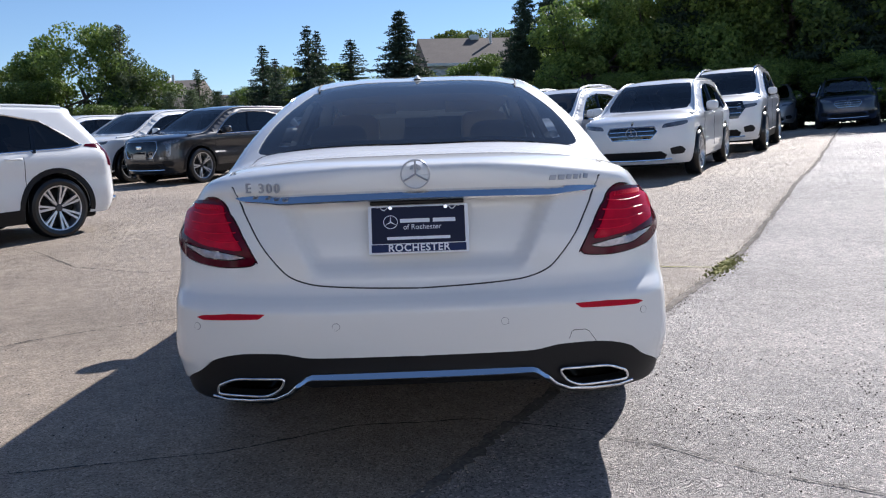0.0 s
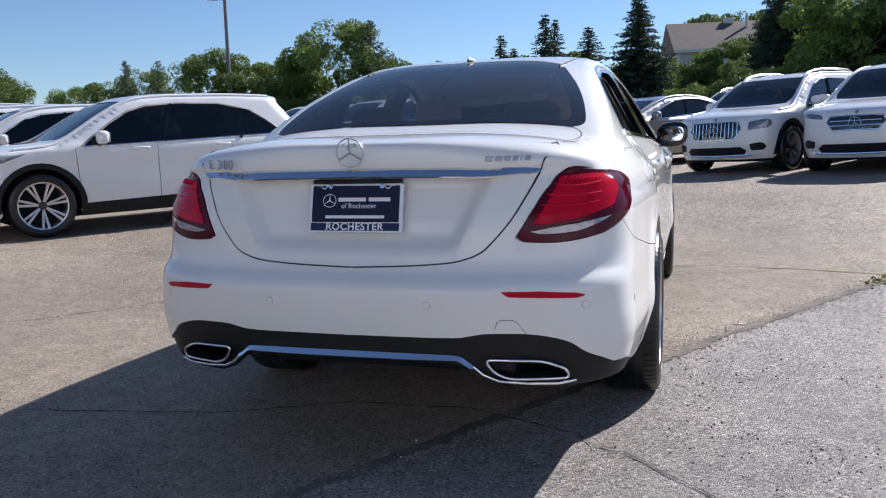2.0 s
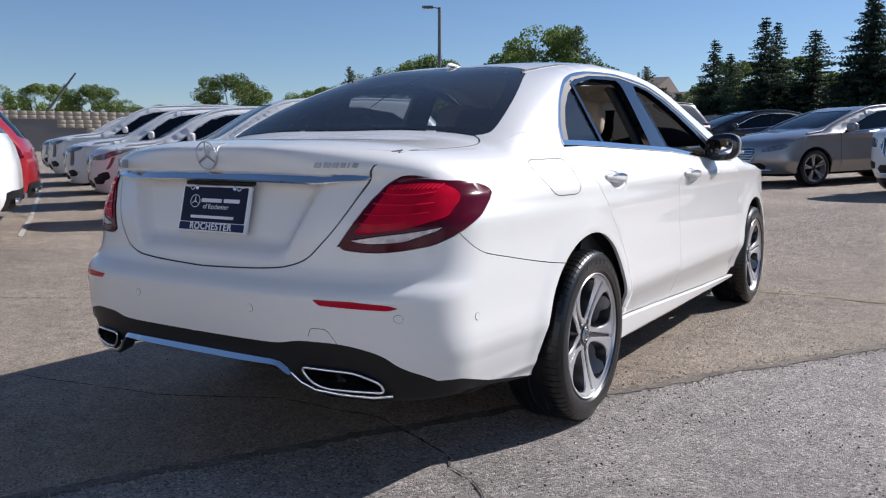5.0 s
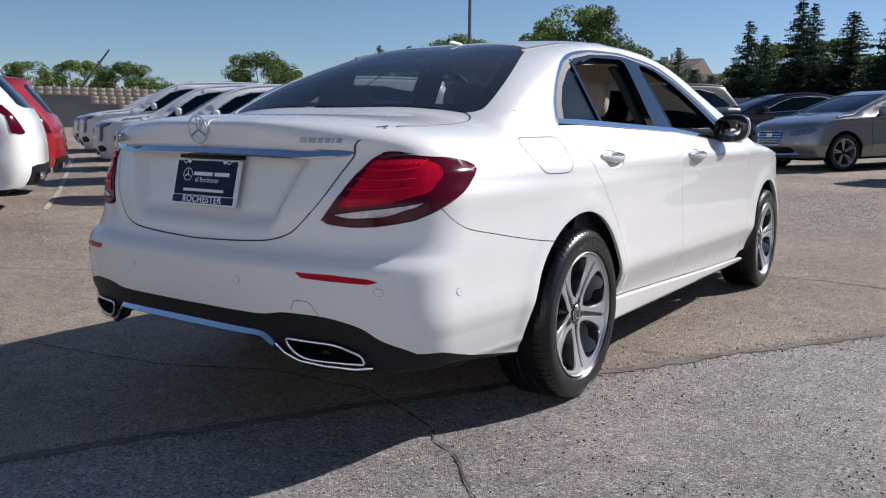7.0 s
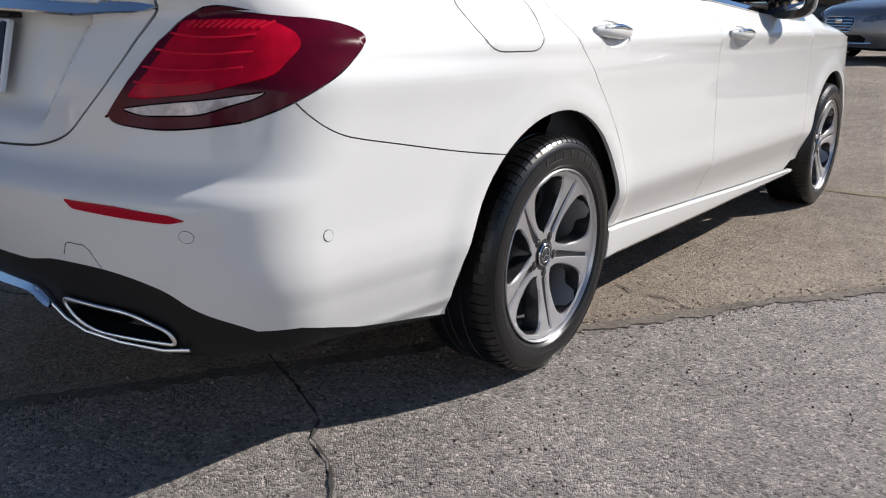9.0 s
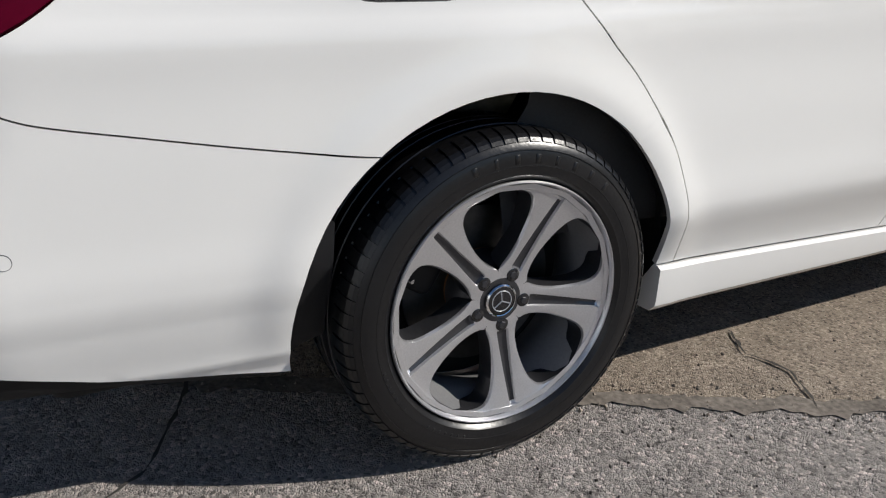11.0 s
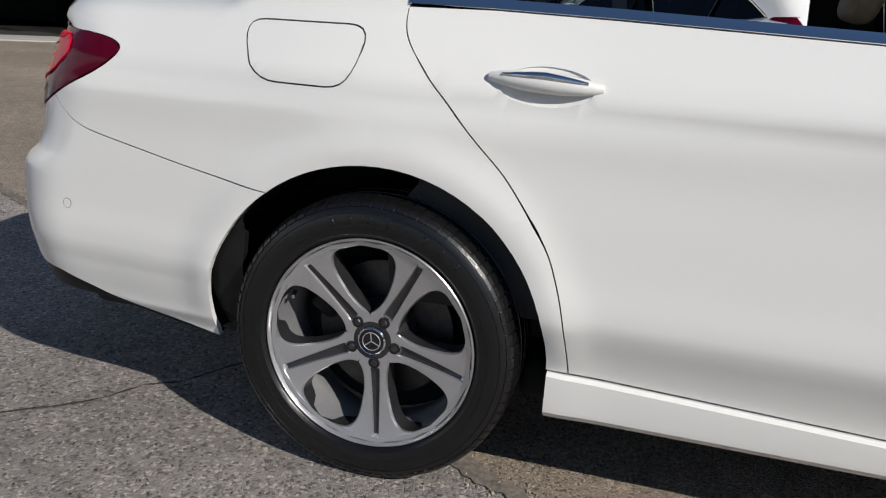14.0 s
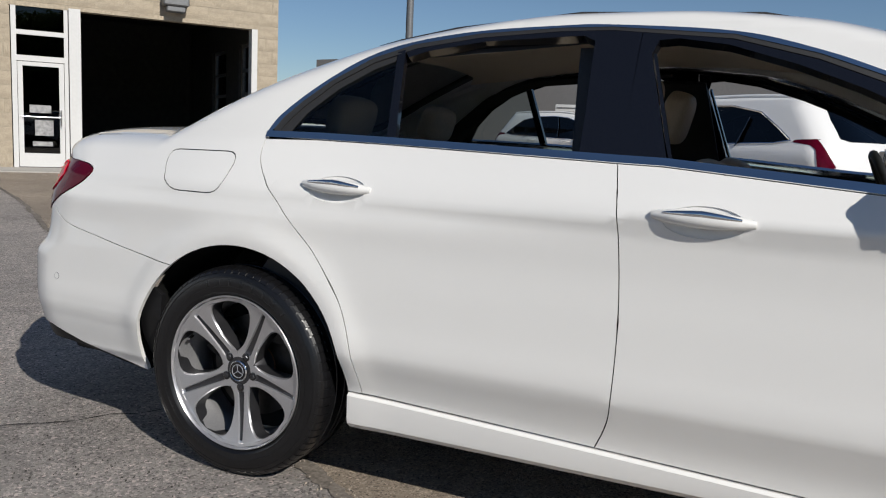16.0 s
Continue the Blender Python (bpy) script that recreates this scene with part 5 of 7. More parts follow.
ribbon("mossy_crack", [(2.33, 3.95), (2.51, 4.28), (2.72, 4.66)], .05, WEED, "moss along the asphalt seam", "moss", .008, .98, .02, 9)
ribbon("ground_crack", [(-4.4, 6.6), (-3.51, 5.54), (-2.69, 5.16), (-1.2, 5.5)], 0.0124, CRACK, "thin dark crack in the asphalt", "crack", .005, .6, .005, 10)
ribbon("ground_crack", [(-12, .6), (-9.6, 2.2), (-7.37, 3.16), (-6.71, 3.89), (-5.5, 4.6)], 0.0155, CRACK, "thin dark crack in the asphalt", "crack", .006, .6, .006, 11)
ribbon("ground_crack", [(1.07, 1.9), (.93, 1.97), (.82, 1.93), (.70, 2.0)], 0.0062, CRACK, "hairline crack in the asphalt", "crack", .005, .6, .006, 12)

BAY_LINE = material("worn_line_paint", (0.50, 0.46, 0.40), 0.9, grain=0.35, scale=25, spread=0.35, patches=4)
ribbon("bay_line", [(-6.8, 3.4), (-10.5, 5.8), (-14.4, 8.3), (-18.3, 10.8)], .06, BAY_LINE, "worn white parking bay line", "road marking", .006, .12, .002, 13)

# crumbs and tufts along the seam
def scatter(name, n, place, size, mat, label, category, seed):
    """Small angular bits lying on the ground."""
    rnd, gv, gf = random.Random(seed), [], []
    for _ in range(n):
        x, y = place(rnd)
        k = rnd.uniform(*size)
        m = Matrix.Translation((x, y, float(ground_z(x, y)) + k * .3)) @ Euler((rnd.random() * 6, rnd.random() * 6, 0)).to_matrix().to_4x4() @ Matrix.Diagonal((k, k * .8, k * .6, 1))
        gf += [tuple(i + len(gv) for i in t) for t in tri]
        gv += [tuple(m @ Vector(p)) for p in gem]
    me = bpy.data.meshes.new(name)
    me.from_pydata(gv, [], gf)
    return tagged(part(name, me, mat), label, category, kind="stuff")


def by_seam(y0, y1, wide):
    def place(rnd):
        y = rnd.uniform(y0, y1)
        return float(SEAM(y)) + rnd.gauss(0, wide), y
    return place


gem = [(1, 0, 0), (-1, 0, 0), (0, 1, 0), (0, -1, 0), (0, 0, 1), (0, 0, -1)]
tri = [(0, 2, 4), (2, 1, 4), (1, 3, 4), (3, 0, 4), (2, 0, 5), (1, 2, 5), (3, 1, 5), (0, 3, 5)]
DARK_GRIT = material("dark_grit", (0.06, 0.052, 0.045), 0.9, grain=0.5, scale=40)
scatter("seam_crumbs", 1700, by_seam(-2.5, 7.5, .055), (.002, .0075), material("crumbled_asphalt", (0.33, 0.28, 0.23), 0.95, grain=0.5, scale=60), "crumbled asphalt along the seam", "rubble", 21)
scatter("seam_grit", 500, by_seam(-2.5, 7.5, .09), (.0015, .005), DARK_GRIT, "dark crumbs beside the seam", "rubble", 22)
scatter("seam_moss", 900, lambda rnd: (lambda y: (float(SEAM(y)) + rnd.gauss(-.02, .045), y))(rnd.gauss(4.35, .22)), (.004, .014), WEED, "yellow-green moss tufts on the seam", "moss", 23)
scatter("loose_grit", 3000, lambda rnd: (lambda r, a: (1.5 + r * math.cos(a), 1.0 + r * math.sin(a)))(.4 + 7 * rnd.random() ** 1.3, rnd.uniform(0, 2 * math.pi)), (.002, .0062), DARK_GRIT, "dark loose grit on the asphalt", "grit", 4)


# ---- parked cars ----
WHITE_PAINT = material("white_paint", (0.78, 0.78, 0.77), 0.35, 0, 1.0, grain=0.01, scale=500, spread=0.02)
BLACK_PAINT = material("black_paint", (0.008, 0.008, 0.010), 0.3, 0, 1.0)
SILVER_PAINT = material("grey_silver_paint", (0.27, 0.27, 0.28), 0.34, 0.6, 1.0, grain=0.05, scale=900)
RED_PAINT = material("red_paint", (0.32, 0.008, 0.015), 0.3, 0.2, 1.0)
BLUE_PAINT = material("dark_blue_paint", (0.012, 0.02, 0.05), 0.3, 0.3, 1.0)
DARK_GLASS = glazing("privacy_glass", (0.06, 0.065, 0.075), 1.55)
SCREEN_GLASS = glazing("windscreen_glass", (0.30, 0.34, 0.36), 1.55)
HEADLAMP = material("headlamp", (0.13, 0.14, 0.16), 0.10, 0.4, 1.0, grain=0.5, scale=22)


def simple_wheel(spokes):
    """Meshes of a road wheel of radius 1 with thin spokes, its outside towards +x."""
    tyre = lathe([(.70, .24), (.74, .30), (.86, .33), (.95, .30), (.995, .2), (1, 0), (.995, -.2), (.95, -.3), (.86, -.33), (.7, -.25)], 48)
    rim = lathe([(.735, .30), (.70, .29), (.68, .2), (.66, -.2)], 48)
    sp = bmesh.new()
    for k in range(spokes):
        a0 = 2 * math.pi * k / spokes
        for d in (-.075, .075):
            a = a0 + d
            c, s = math.cos(a), math.sin(a)
            c2, s2 = math.cos(a0 + d * 1.6), math.sin(a0 + d * 1.6)
            n = Vector((0, -s, c))
            quad = [Vector((.20, .10 * c, .10 * s)), Vector((.27, .70 * c2, .70 * s2))]
            vs = []
            for q, w in zip(quad, (.024, .040)):
                vs += [sp.verts.new(q + n * w), sp.verts.new(q - n * w), sp.verts.new(q - n * w - Vector((.10, 0, 0))), sp.verts.new(q + n * w - Vector((.10, 0, 0)))]
            for i in range(4):
                j = (i + 1) % 4
                sp.faces.new((vs[i], vs[j], vs[4 + j], vs[4 + i]))
    bmesh.ops.recalc_face_normals(sp, faces=sp.faces[:])
    hub = lathe([(.0001, .24), (.10, .235), (.13, .2), (.14, .1)], 20)
    # near-black disc behind the spokes, listed as brake, stands in for shade
    back = lathe([(.0001, -.02), (.55, -.02), (.66, -.08)], 32)
    out = []
    for nm, b in (("wheel", tyre), ("rim", rim), ("spokes", sp), ("hub_cap", hub), ("brake", back)):
        me = bpy.data.meshes.new(nm)
        b.to_mesh(me)
        b.free()
        me.materials.append({"wheel": RUBBER, "brake": DARK, "hub_cap": ALLOY_DARK}.get(nm, ALLOY))
        out.append((nm, me))
    return out


WHEEL_10, WHEEL_5 = simple_wheel(7), simple_wheel(5)

SUV = dict(L=4.815, W=1.90, H=1.675, wb=2.857, fo=.94, r=.378)
SUV_PLAN = curve_of((0, .855), (.3, .90), (1, .925), (2.4, .93), (3.8, .925), (4.3, .90), (4.82, .78))
SUV_SIDE = curve_of((.2, -.06), (.3, -.035), (.42, -.01), (.55, .0), (.75, -.008), (.95, .008), (1.03, -.005), (1.10, -.045), (1.3, -.12), (1.5, -.20), (1.68, -.28))
SUV_TAIL = curve_of((.2, .16), (.35, .04), (.5, .0), (.7, .0), (.9, .03), (1.05, .075), (1.2, .17), (1.4, .33), (1.55, .44), (1.60, .40), (1.68, .36))
SUV_NOSE = curve_of((.2, 4.66), (.35, 4.77), (.5, 4.81), (.7, 4.80), (.9, 4.75), (1.0, 4.66), (1.1, 4.4))
SUV_TOP = curve_of((0, 1.60), (.4, 1.62), (.8, 1.655), (1.5, 1.675), (2.1, 1.672), (2.52, 1.645), (2.80, 1.575), (3.08, 1.44), (3.37, 1.27), (3.59, 1.15), (3.70, 1.11), (4.2, 1.065), (4.6, 1.0), (4.75, .93), (4.82, .8))
SUV_DLO = [(.60, 1.13), (.80, 1.10), (2.0, 1.065), (2.9, 1.045), (3.38, 1.035), (3.22, 1.15), (2.98, 1.31), (2.74, 1.44), (2.5, 1.505), (2.05, 1.535), (1.5, 1.52), (1.08, 1.44), (.80, 1.27)]


def scaled_shell(kind, L, W, H):
    sx, sy, sz = W / kind["W"], L / kind["L"], H / kind["H"]
    if kind is SUV:
        base, top, tail, nose = None, SUV_TOP, SUV_TAIL, SUV_NOSE
        width = lambda y, z: (SUV_PLAN(y / sy) + SUV_SIDE(z / sz)) * sx
        return Shell(width, lambda z: tail(z / sz) * sy, lambda z: nose(z / sz) * sy, lambda y: top(y / sy) * sz, .34, .55, lambda y: .10 + 0 * y, 2.6), (sx, sy, sz)
    width = lambda y, z: (HERO_PLAN(y / sy) + HERO_SIDE(z / sz)) * sx
    return Shell(width, lambda z: HERO_TAIL(z / sz) * sy, lambda z: HERO_NOSE(z / sz) * sy, lambda y: HERO_TOP(y / sy) * sz, .40, .55, HERO_SAG), (sx, sy, sz)


SEDAN = dict(L=4.95, W=1.83, H=1.468, wb=2.939, fo=.843, r=.338)
SEDAN_DLO = [(1.20, 1.075), (2.3, 1.05), (3.1, 1.0), (3.45, .995), (3.2, 1.12), (2.9, 1.26), (2.6, 1.355), (2.2, 1.39), (1.75, 1.375), (1.42, 1.29)]


def parked_car(name, label, category, at, heading, paint, kind=SUV, L=None, W=None, H=None, front="bars", cladding=True, rails=False, wheel=None, lamp="clear", group="parked cars", anchor="front_left", detail=.075):
    """A parked car. at: where its anchor wheel stands; heading: the way it faces."""
    L, W, H = L or kind["L"], W or kind["W"], H or kind["H"]
    shell, (sx, sy, sz) = scaled_shell(kind, L, W, H)
    ch = Charts(shell, .16, .2)
    r = kind["r"] * sz
    y_front = L - kind["fo"] * sy
    y_rear = y_front - kind["wb"] * sy
    car = tagged(new(name), label, category, group)
    S = lambda pts: [ch.S(y * sy, z * sz) for y, z in dense(pts)]
    low = .25 * sz

    def arch(hub):
        return [(hub + (r + .055) * math.cos(a), r + (r + .055) * math.sin(a)) for a in np.linspace(math.pi + .22, -.22, 18)]
    path = [ch.R(x, low + .06) for x in np.linspace(0, .55 * sx, 6)] + [ch.S(.35, low + .02)]
    for hub in (y_rear, y_front):
        path += [ch.S(max(y, .3), max(z, low)) for y, z in arch(hub)]
    path += [ch.S(L - .45, low)] + [ch.F(x, low) for x in np.linspace(.7 * sx, 0, 7)]
    ztop = ch.nose_edge(0)[2]
    path += [ch.F(0, z) for z in np.linspace(low + .08, ztop - .02, 8)]
    nose = ch.turn_over(np.linspace(0, .68 * sx, 8), True)
    tail = ch.turn_over(np.linspace(.70 * sx, 0, 8), False) if kind is not SUV else None
    yn = nose[-1][1]
    y0 = tail[0][1] + .05 if tail else float(shell.tail(H - .06)) + .30
    side = [ch.side_edge(y) for y in np.linspace(yn - .06, y0, 40)]
    path += [ch.P(*p) for p in nose] + [ch.P(*p) for p in side]
    if tail:
        path += [ch.P(*p) for p in tail]
        rear_top = [(p[0], p[1]) for p in tail]
    else:
        zc = side[-1][2]
        rt = [(x, zc) for x in np.linspace(side[-1][0] - .04, 0, 8)]
        path += [ch.R(x, z) for x, z in rt]
        rear_top = [(x, float(shell.Y(x, z))) for x, z in rt]
    path += [ch.R(0, z) for z in np.linspace(path[-1][1] - .03, low + .08, 14)]
    dlo = S((SUV_DLO if kind is SUV else SEDAN_DLO) + [(SUV_DLO if kind is SUV else SEDAN_DLO)[0]])[:-1]
    holes = [dlo]
    if kind is SUV:
        rg = [ch.R(x * sx, z * sz) for x, z in dense([(-.02, 1.13), (.50, 1.13), (.60, 1.16), (.56, 1.36), (.50, 1.50), (.40, 1.535), (-.02, 1.55), (-.02, 1.13)])[:-1]]
        holes.append(rg)
    sk = Skin(shell)
    sk.patch(path, ch.ring, detail, holes=holes, sides=(1, -1), rim=.03)
    tl = [(p[0], p[1]) for p in nose] + [(p[0], p[1]) for p in side] + rear_top
    ws = [(x * sx, y * sy) for x, y in dense([(-.02, 2.81), (.45, 2.78), (.58, 2.74), (.64, 2.99), (.70, 3.42), (.66, 3.59), (.4, 3.67), (-.02, 3.70), (-.02, 2.81)] if kind is SUV else
          [(-.02, 3.05), (.40, 3.02), (.53, 2.96), (.59, 3.15), (.66, 3.5), (.68, 3.72), (.62, 3.8), (.4, 3.87), (-.02, 3.9), (-.02, 3.05)])[:-1]]
    hs = [ws]
    if kind is not SUV:
        bg = [(x * sx, y * sy) for x, y in dense([(-.02, .80), (.5, .81), (.58, .86), (.5, 1.2), (.42, 1.42), (.3, 1.47), (-.02, 1.49), (-.02, .80)])[:-1]]
        hs.append(bg)
    sk.patch(tl, ch.top, detail, holes=hs, sides=(1, -1), rim=0)
    body = part("body", sk.mesh("body"), paint, car)
    # paint-coloured tubes added to hide the ragged edge between side and top
    for s in (1, -1):
        part("roof_moulding", tube([Vector((s * (x - .004), y, z - .002)) for x, y, z in side[3:]], .028, 8), paint, body)
    sk = Skin(shell)
    sk.patch([(max(0, x), y) for x, y in ws], ch.top, detail, sides=(1, -1), out=-.006, rim=0)
    part("windscreen", sk.mesh("windscreen"), SCREEN_GLASS, car, "tinted windscreen")
    sk = Skin(shell)
    if kind is SUV:
        sk.patch([(max(a, float(-ch.tail_bend(b)[0])), b) for a, b in rg], ch.ring, detail, sides=(1, -1), out=-.006, rim=0)
    else:
        sk.patch([(max(0, x), y) for x, y in bg], ch.top, detail, sides=(1, -1), out=-.006, rim=0)
    part("rear_window", sk.mesh("rear_window"), DARK_GLASS, car, "dark rear window")
    for s in (1, -1):
        part("side_glass", Skin(shell).patch(dlo, ch.ring, detail, sides=(s,), out=-.008, rim=0).mesh("side_glass"), DARK_GLASS, car, "dark side glass")
        d = np.array(dlo)
        edge = ch.ring(d[:, 0], d[:, 1])
        edge = (edge + shell.normal(edge) * .002) * (s, 1, 1)
        part("window_trim", tube(edge, .011, 5, True), CHROME, car, "bright window surround")
        for yp in ((1.28, 2.34) if kind is SUV else (2.33,)):
            pts = [Vector((s * float(shell.X(y * sy, z * sz) + .001), y * sy, z * sz)) for y, z in ((yp, 1.06), (yp - .05, 1.28), (yp - .07, 1.38) if yp < 2 or kind is not SUV else (yp - .17, 1.53))]
            part("window_pillar", tube(pts, .030, 6, flat=.3), GLOSS_BLACK, car)
        for yh in ((1.55, 2.65) if kind is SUV else (1.5, 2.52)):
            z = (1.0 if kind is SUV else .93) * sz
            pts = [Vector((s * (float(shell.X(y, z)) + o), y, z)) for y, o in ((yh * sy - .10, .0), (yh * sy - .07, .03), (yh * sy + .07, .03), (yh * sy + .10, .0))]
            part("door_handle", tube(pts, .014, 6), paint, car)
        for yd in ((1.42, 2.44, 3.42) if kind is SUV else (2.32, 3.55)):
            pts = [Vector((s * (float(shell.X(yd * sy, z)) + .0005), yd * sy + (.05 if yd > 3 else 0) * (z - .5), z)) for z in np.linspace(.36 * sz, 1.02 * sz, 8)]
            part("door_gap", tube(pts, .004, 4), TRIM_BLACK, body)
        mz = (1.14 if kind is SUV else 1.07) * sz
        mx, my = W / 2 + .03, (3.14 if kind is SUV else 3.40) * sy
        m = cushion(.20, .13, .16, (s * (mx + .03), my, mz), 0, .6)
        mir = part("door_mirror", m, paint, car)
        part("mirror_foot", tube([(s * (mx - .13), my + .04, mz - .09), (s * mx, my, mz - .05)], .025, 6), GLOSS_BLACK, mir)
        part("mirror_glass", block(.16, .01, .12, (s * (mx + .03), my - .065, mz), .004), MIRROR, mir)
        # lamps
        if kind is SUV:
            hl = [(.46, .83), (.62, .84), (.76, .86), (.83, .89), (.82, .93), (.70, .92), (.50, .895)] if front != "tall" else [(.55, .88), (.62, .92), (.80, .95), (.86, .96), (.84, .90), (.74, .87), (.74, .60), (.66, .60), (.66, .85)]
        else:
            hl = [(.45, .66), (.60, .66), (.76, .70), (.82, .76), (.78, .80), (.62, .77), (.48, .73)]
        if front == "upright":
            hl = [(.56, .73), (.80, .75), (.85, .80), (.84, .88), (.78, .90), (.57, .86)]
        hp = []
        for x, z in hl:
            y = float(shell.Y(x * sx, z * sz, True))
            hp.append(ch.P(x * sx, y, z * sz))
        if front == "mesh":
            nose_pt = lambda x, z: ch.P(x * sx, float(shell.Y(x * sx, z * sz, True)), z * sz)
            flank = lambda y, z: ch.S(y * sy, z * sz)
            hp = [nose_pt(.56, .80), nose_pt(.70, .79), nose_pt(.80, .80), flank(4.42, .84), flank(4.05, .965), flank(4.0, .985), flank(4.36, .945), nose_pt(.80, .90), nose_pt(.66, .87), nose_pt(.56, .84)]
            strip = [flank(4.40, .83), flank(4.34, .85), flank(4.44, .66), flank(4.50, .64)]
            part("daylight_strip", Skin(shell).patch(rounded(strip, .01), ch.ring, .03, sides=(s,), out=.006, rim=.01).mesh("daylight_strip"), HEADLAMP, car, "slim vertical light strip")
            pocket = [flank(4.46, .60), flank(4.44, .50), nose_pt(.80, .46), nose_pt(.66, .47), nose_pt(.70, .56), nose_pt(.80, .60)]
            part("fog_pocket", Skin(shell).patch(rounded(pocket, .02), ch.ring, .04, sides=(s,), out=.004, rim=.01).mesh("fog_pocket"), BLACK, car, "black fog lamp pocket")
        part("headlamp", Skin(shell).patch(rounded(hp, .03), ch.ring, .05, sides=(s,), out=.004, rim=.012).mesh("headlamp"), HEADLAMP, car, "clear headlamp")
        tail_pt = lambda x, z: ch.P(x * sx, float(shell.Y(x * sx, z * sz)), z * sz)
        wing_pt = lambda y, z: ch.P(float(shell.X(y * sy, z * sz)), y * sy, z * sz)
        if kind is SUV:
            pts = [wing_pt(.58, 1.115), wing_pt(.55, 1.14), wing_pt(.30, 1.15), tail_pt(.80, 1.15), tail_pt(.735, .86), tail_pt(.80, .845), wing_pt(.25, .86), wing_pt(.29, 1.04), wing_pt(.36, 1.085)]
        else:
            pts = [tail_pt(x, z) for x, z in ((.52, .92), (.78, .93), (.82, .85), (.76, .77), (.52, .77))]
        part("tail_lamp", Skin(shell).patch(rounded(pts, .02), ch.ring, .05, sides=(s,), out=.005, rim=.012).mesh("tail_lamp"), RED_DEEP if kind is SUV else RED_LENS, car, "dark red tail lamp")
        if kind is SUV:
            fog = [ch.P(x * sx, float(shell.Y(x * sx, z * sz, True)), z * sz) for x, z in ((.58, .50), (.74, .53), (.80, .46), (.76, .40), (.60, .40))]
            part("air_intake", Skin(shell).patch(rounded(fog, .03), ch.ring, .05, sides=(s,), out=.003, rim=.01).mesh("air_intake"), BLACK, car, "black air intake")
        if rails:
            pts = [Vector((s * .58 * sx, y * sy, float(shell.Z(.58 * sx, y * sy)) + o)) for y, o in ((.75, .0), (.95, .05), (1.5, .065), (2.2, .06), (2.62, .045), (2.78, .0))]
            part("roof_rail", tube(pts, .02, 6), SATIN, car, "silver roof rail")
        if cladding:
            for y0c, y1c in ((y_rear + r + .05, y_front - r - .05),):
                cl = [ch.S(y, z * sz) for y, z in dense([(y0c, .40), (y1c, .37), (y1c, .23), (y0c, .23), (y0c, .40)])[:-1]]
                part("side_cladding", Skin(shell).patch(cl, ch.ring, .08, sides=(s,), out=.008, rim=.02).mesh("side_cladding"), BLACK, car, "black lower cladding")
        for hub in (y_rear, y_front):
            if cladding:
                arc = np.linspace(radians(-8), radians(188), 20)
                lip = [ch.S(hub + (r + .115) * math.cos(a), max(low + .01, r + (r + .115) * math.sin(a))) for a in arc] + [ch.S(hub + (r + .052) * math.cos(a), max(low + .012, r + (r + .052) * math.sin(a))) for a in arc[::-1]]
                part("arch_cladding", Skin(shell).patch(lip, ch.ring, .08, sides=(s,), out=.007, rim=.02).mesh("arch_cladding"), BLACK, car, "black wheel-arch cladding")
            last, spin = None, random.Random(len(car.children)).uniform(0, 70)
            for nm, me in (wheel or WHEEL_10):
                o = new(nm, me)
                if last is None:
                    o.parent = car
                    o.matrix_local = pose(s * (W / 2 - .125), hub, r, spin, 0, 0 if s > 0 else 180) @ Matrix.Diagonal((r, r, r, 1))
                    last = o
                else:
                    o.parent = last
            well = bmesh.new()
            rows = [[well.verts.new((s * x, hub + (r + .05) * math.cos(a), r + (r + .05) * math.sin(a))) for a in np.linspace(-.2, math.pi + .2, 14)] for x in (W / 2 - .36, W / 2 - .07)]
            for i in range(13):
                well.faces.new((rows[0][i], rows[0][i + 1], rows[1][i + 1], rows[1][i]))
            well.faces.new(rows[0])
            part("wheel_well", well, DARK, car)
    # bumper skirts, grille and badge
    if kind is SUV:
        sk = Skin(shell)
        rb = [ch.R(x * sx, z * sz) for x, z in dense([(0, .52), (.60, .52), (.70, .50), (.70, .31), (.5, .30), (0, .30)])] + [ch.R(0, z * sz) for z in (.36, .42, .48)]
        sk.patch(rb, ch.ring, .08, sides=(1, -1), out=.006, rim=.02)
        part("rear_skirt", sk.mesh("rear_skirt"), BLACK, car, "black rear bumper skirt")
        for s in (1, -1):
            part("exhaust_tip", block(.17, .05, .075, (s * .52 * sx, .015, .40 * sz), .015), CHROME, car, "chrome exhaust tip")
    gw, g0, g1 = {"bars": (.40, .66, .86), "mesh": (.50, .52, .88), "upright": (.47, .60, .87), "tall": (.50, .58, .92), "sedan": (.34, .50, .74), "chevy": (.62, .66, .98)}[front]
    sk = Skin(shell)
    gz0, gz1 = g0 * sz, g1 * sz
    gp = [ch.F(x, z) for x, z in dense([(0, gz1), (gw * sx * .9, gz1), (gw * sx, (gz0 + gz1) / 2 + .02), (gw * sx * .78, gz0), (0, gz0)])] + [ch.F(0, z) for z in np.linspace(gz0, gz1, 5)[1:-1]]
    sk.patch(gp, ch.ring, .06, sides=(1, -1), out=.004, rim=.02)
    grille = part("grille", sk.mesh("grille"), GLOSS_BLACK, car, "dark radiator grille")
    on_nose = lambda x, z, o=.012: Vector((x, float(shell.Y(abs(x), z, True)) + o, z))
    if front in ("upright",):
        for k in range(-6, 7):
            x = k * gw * sx * .145
            part("grille_bar", tube([on_nose(x, gz0 + .02), on_nose(x, gz1 - .01)], .0065, 6), CHROME, grille)
    elif front in ("bars", "sedan", "chevy"):
        for k in range(4 if front == "sedan" else 2):
            z = gz0 + (gz1 - gz0) * (k + 1) / (5 if front == "sedan" else 3)
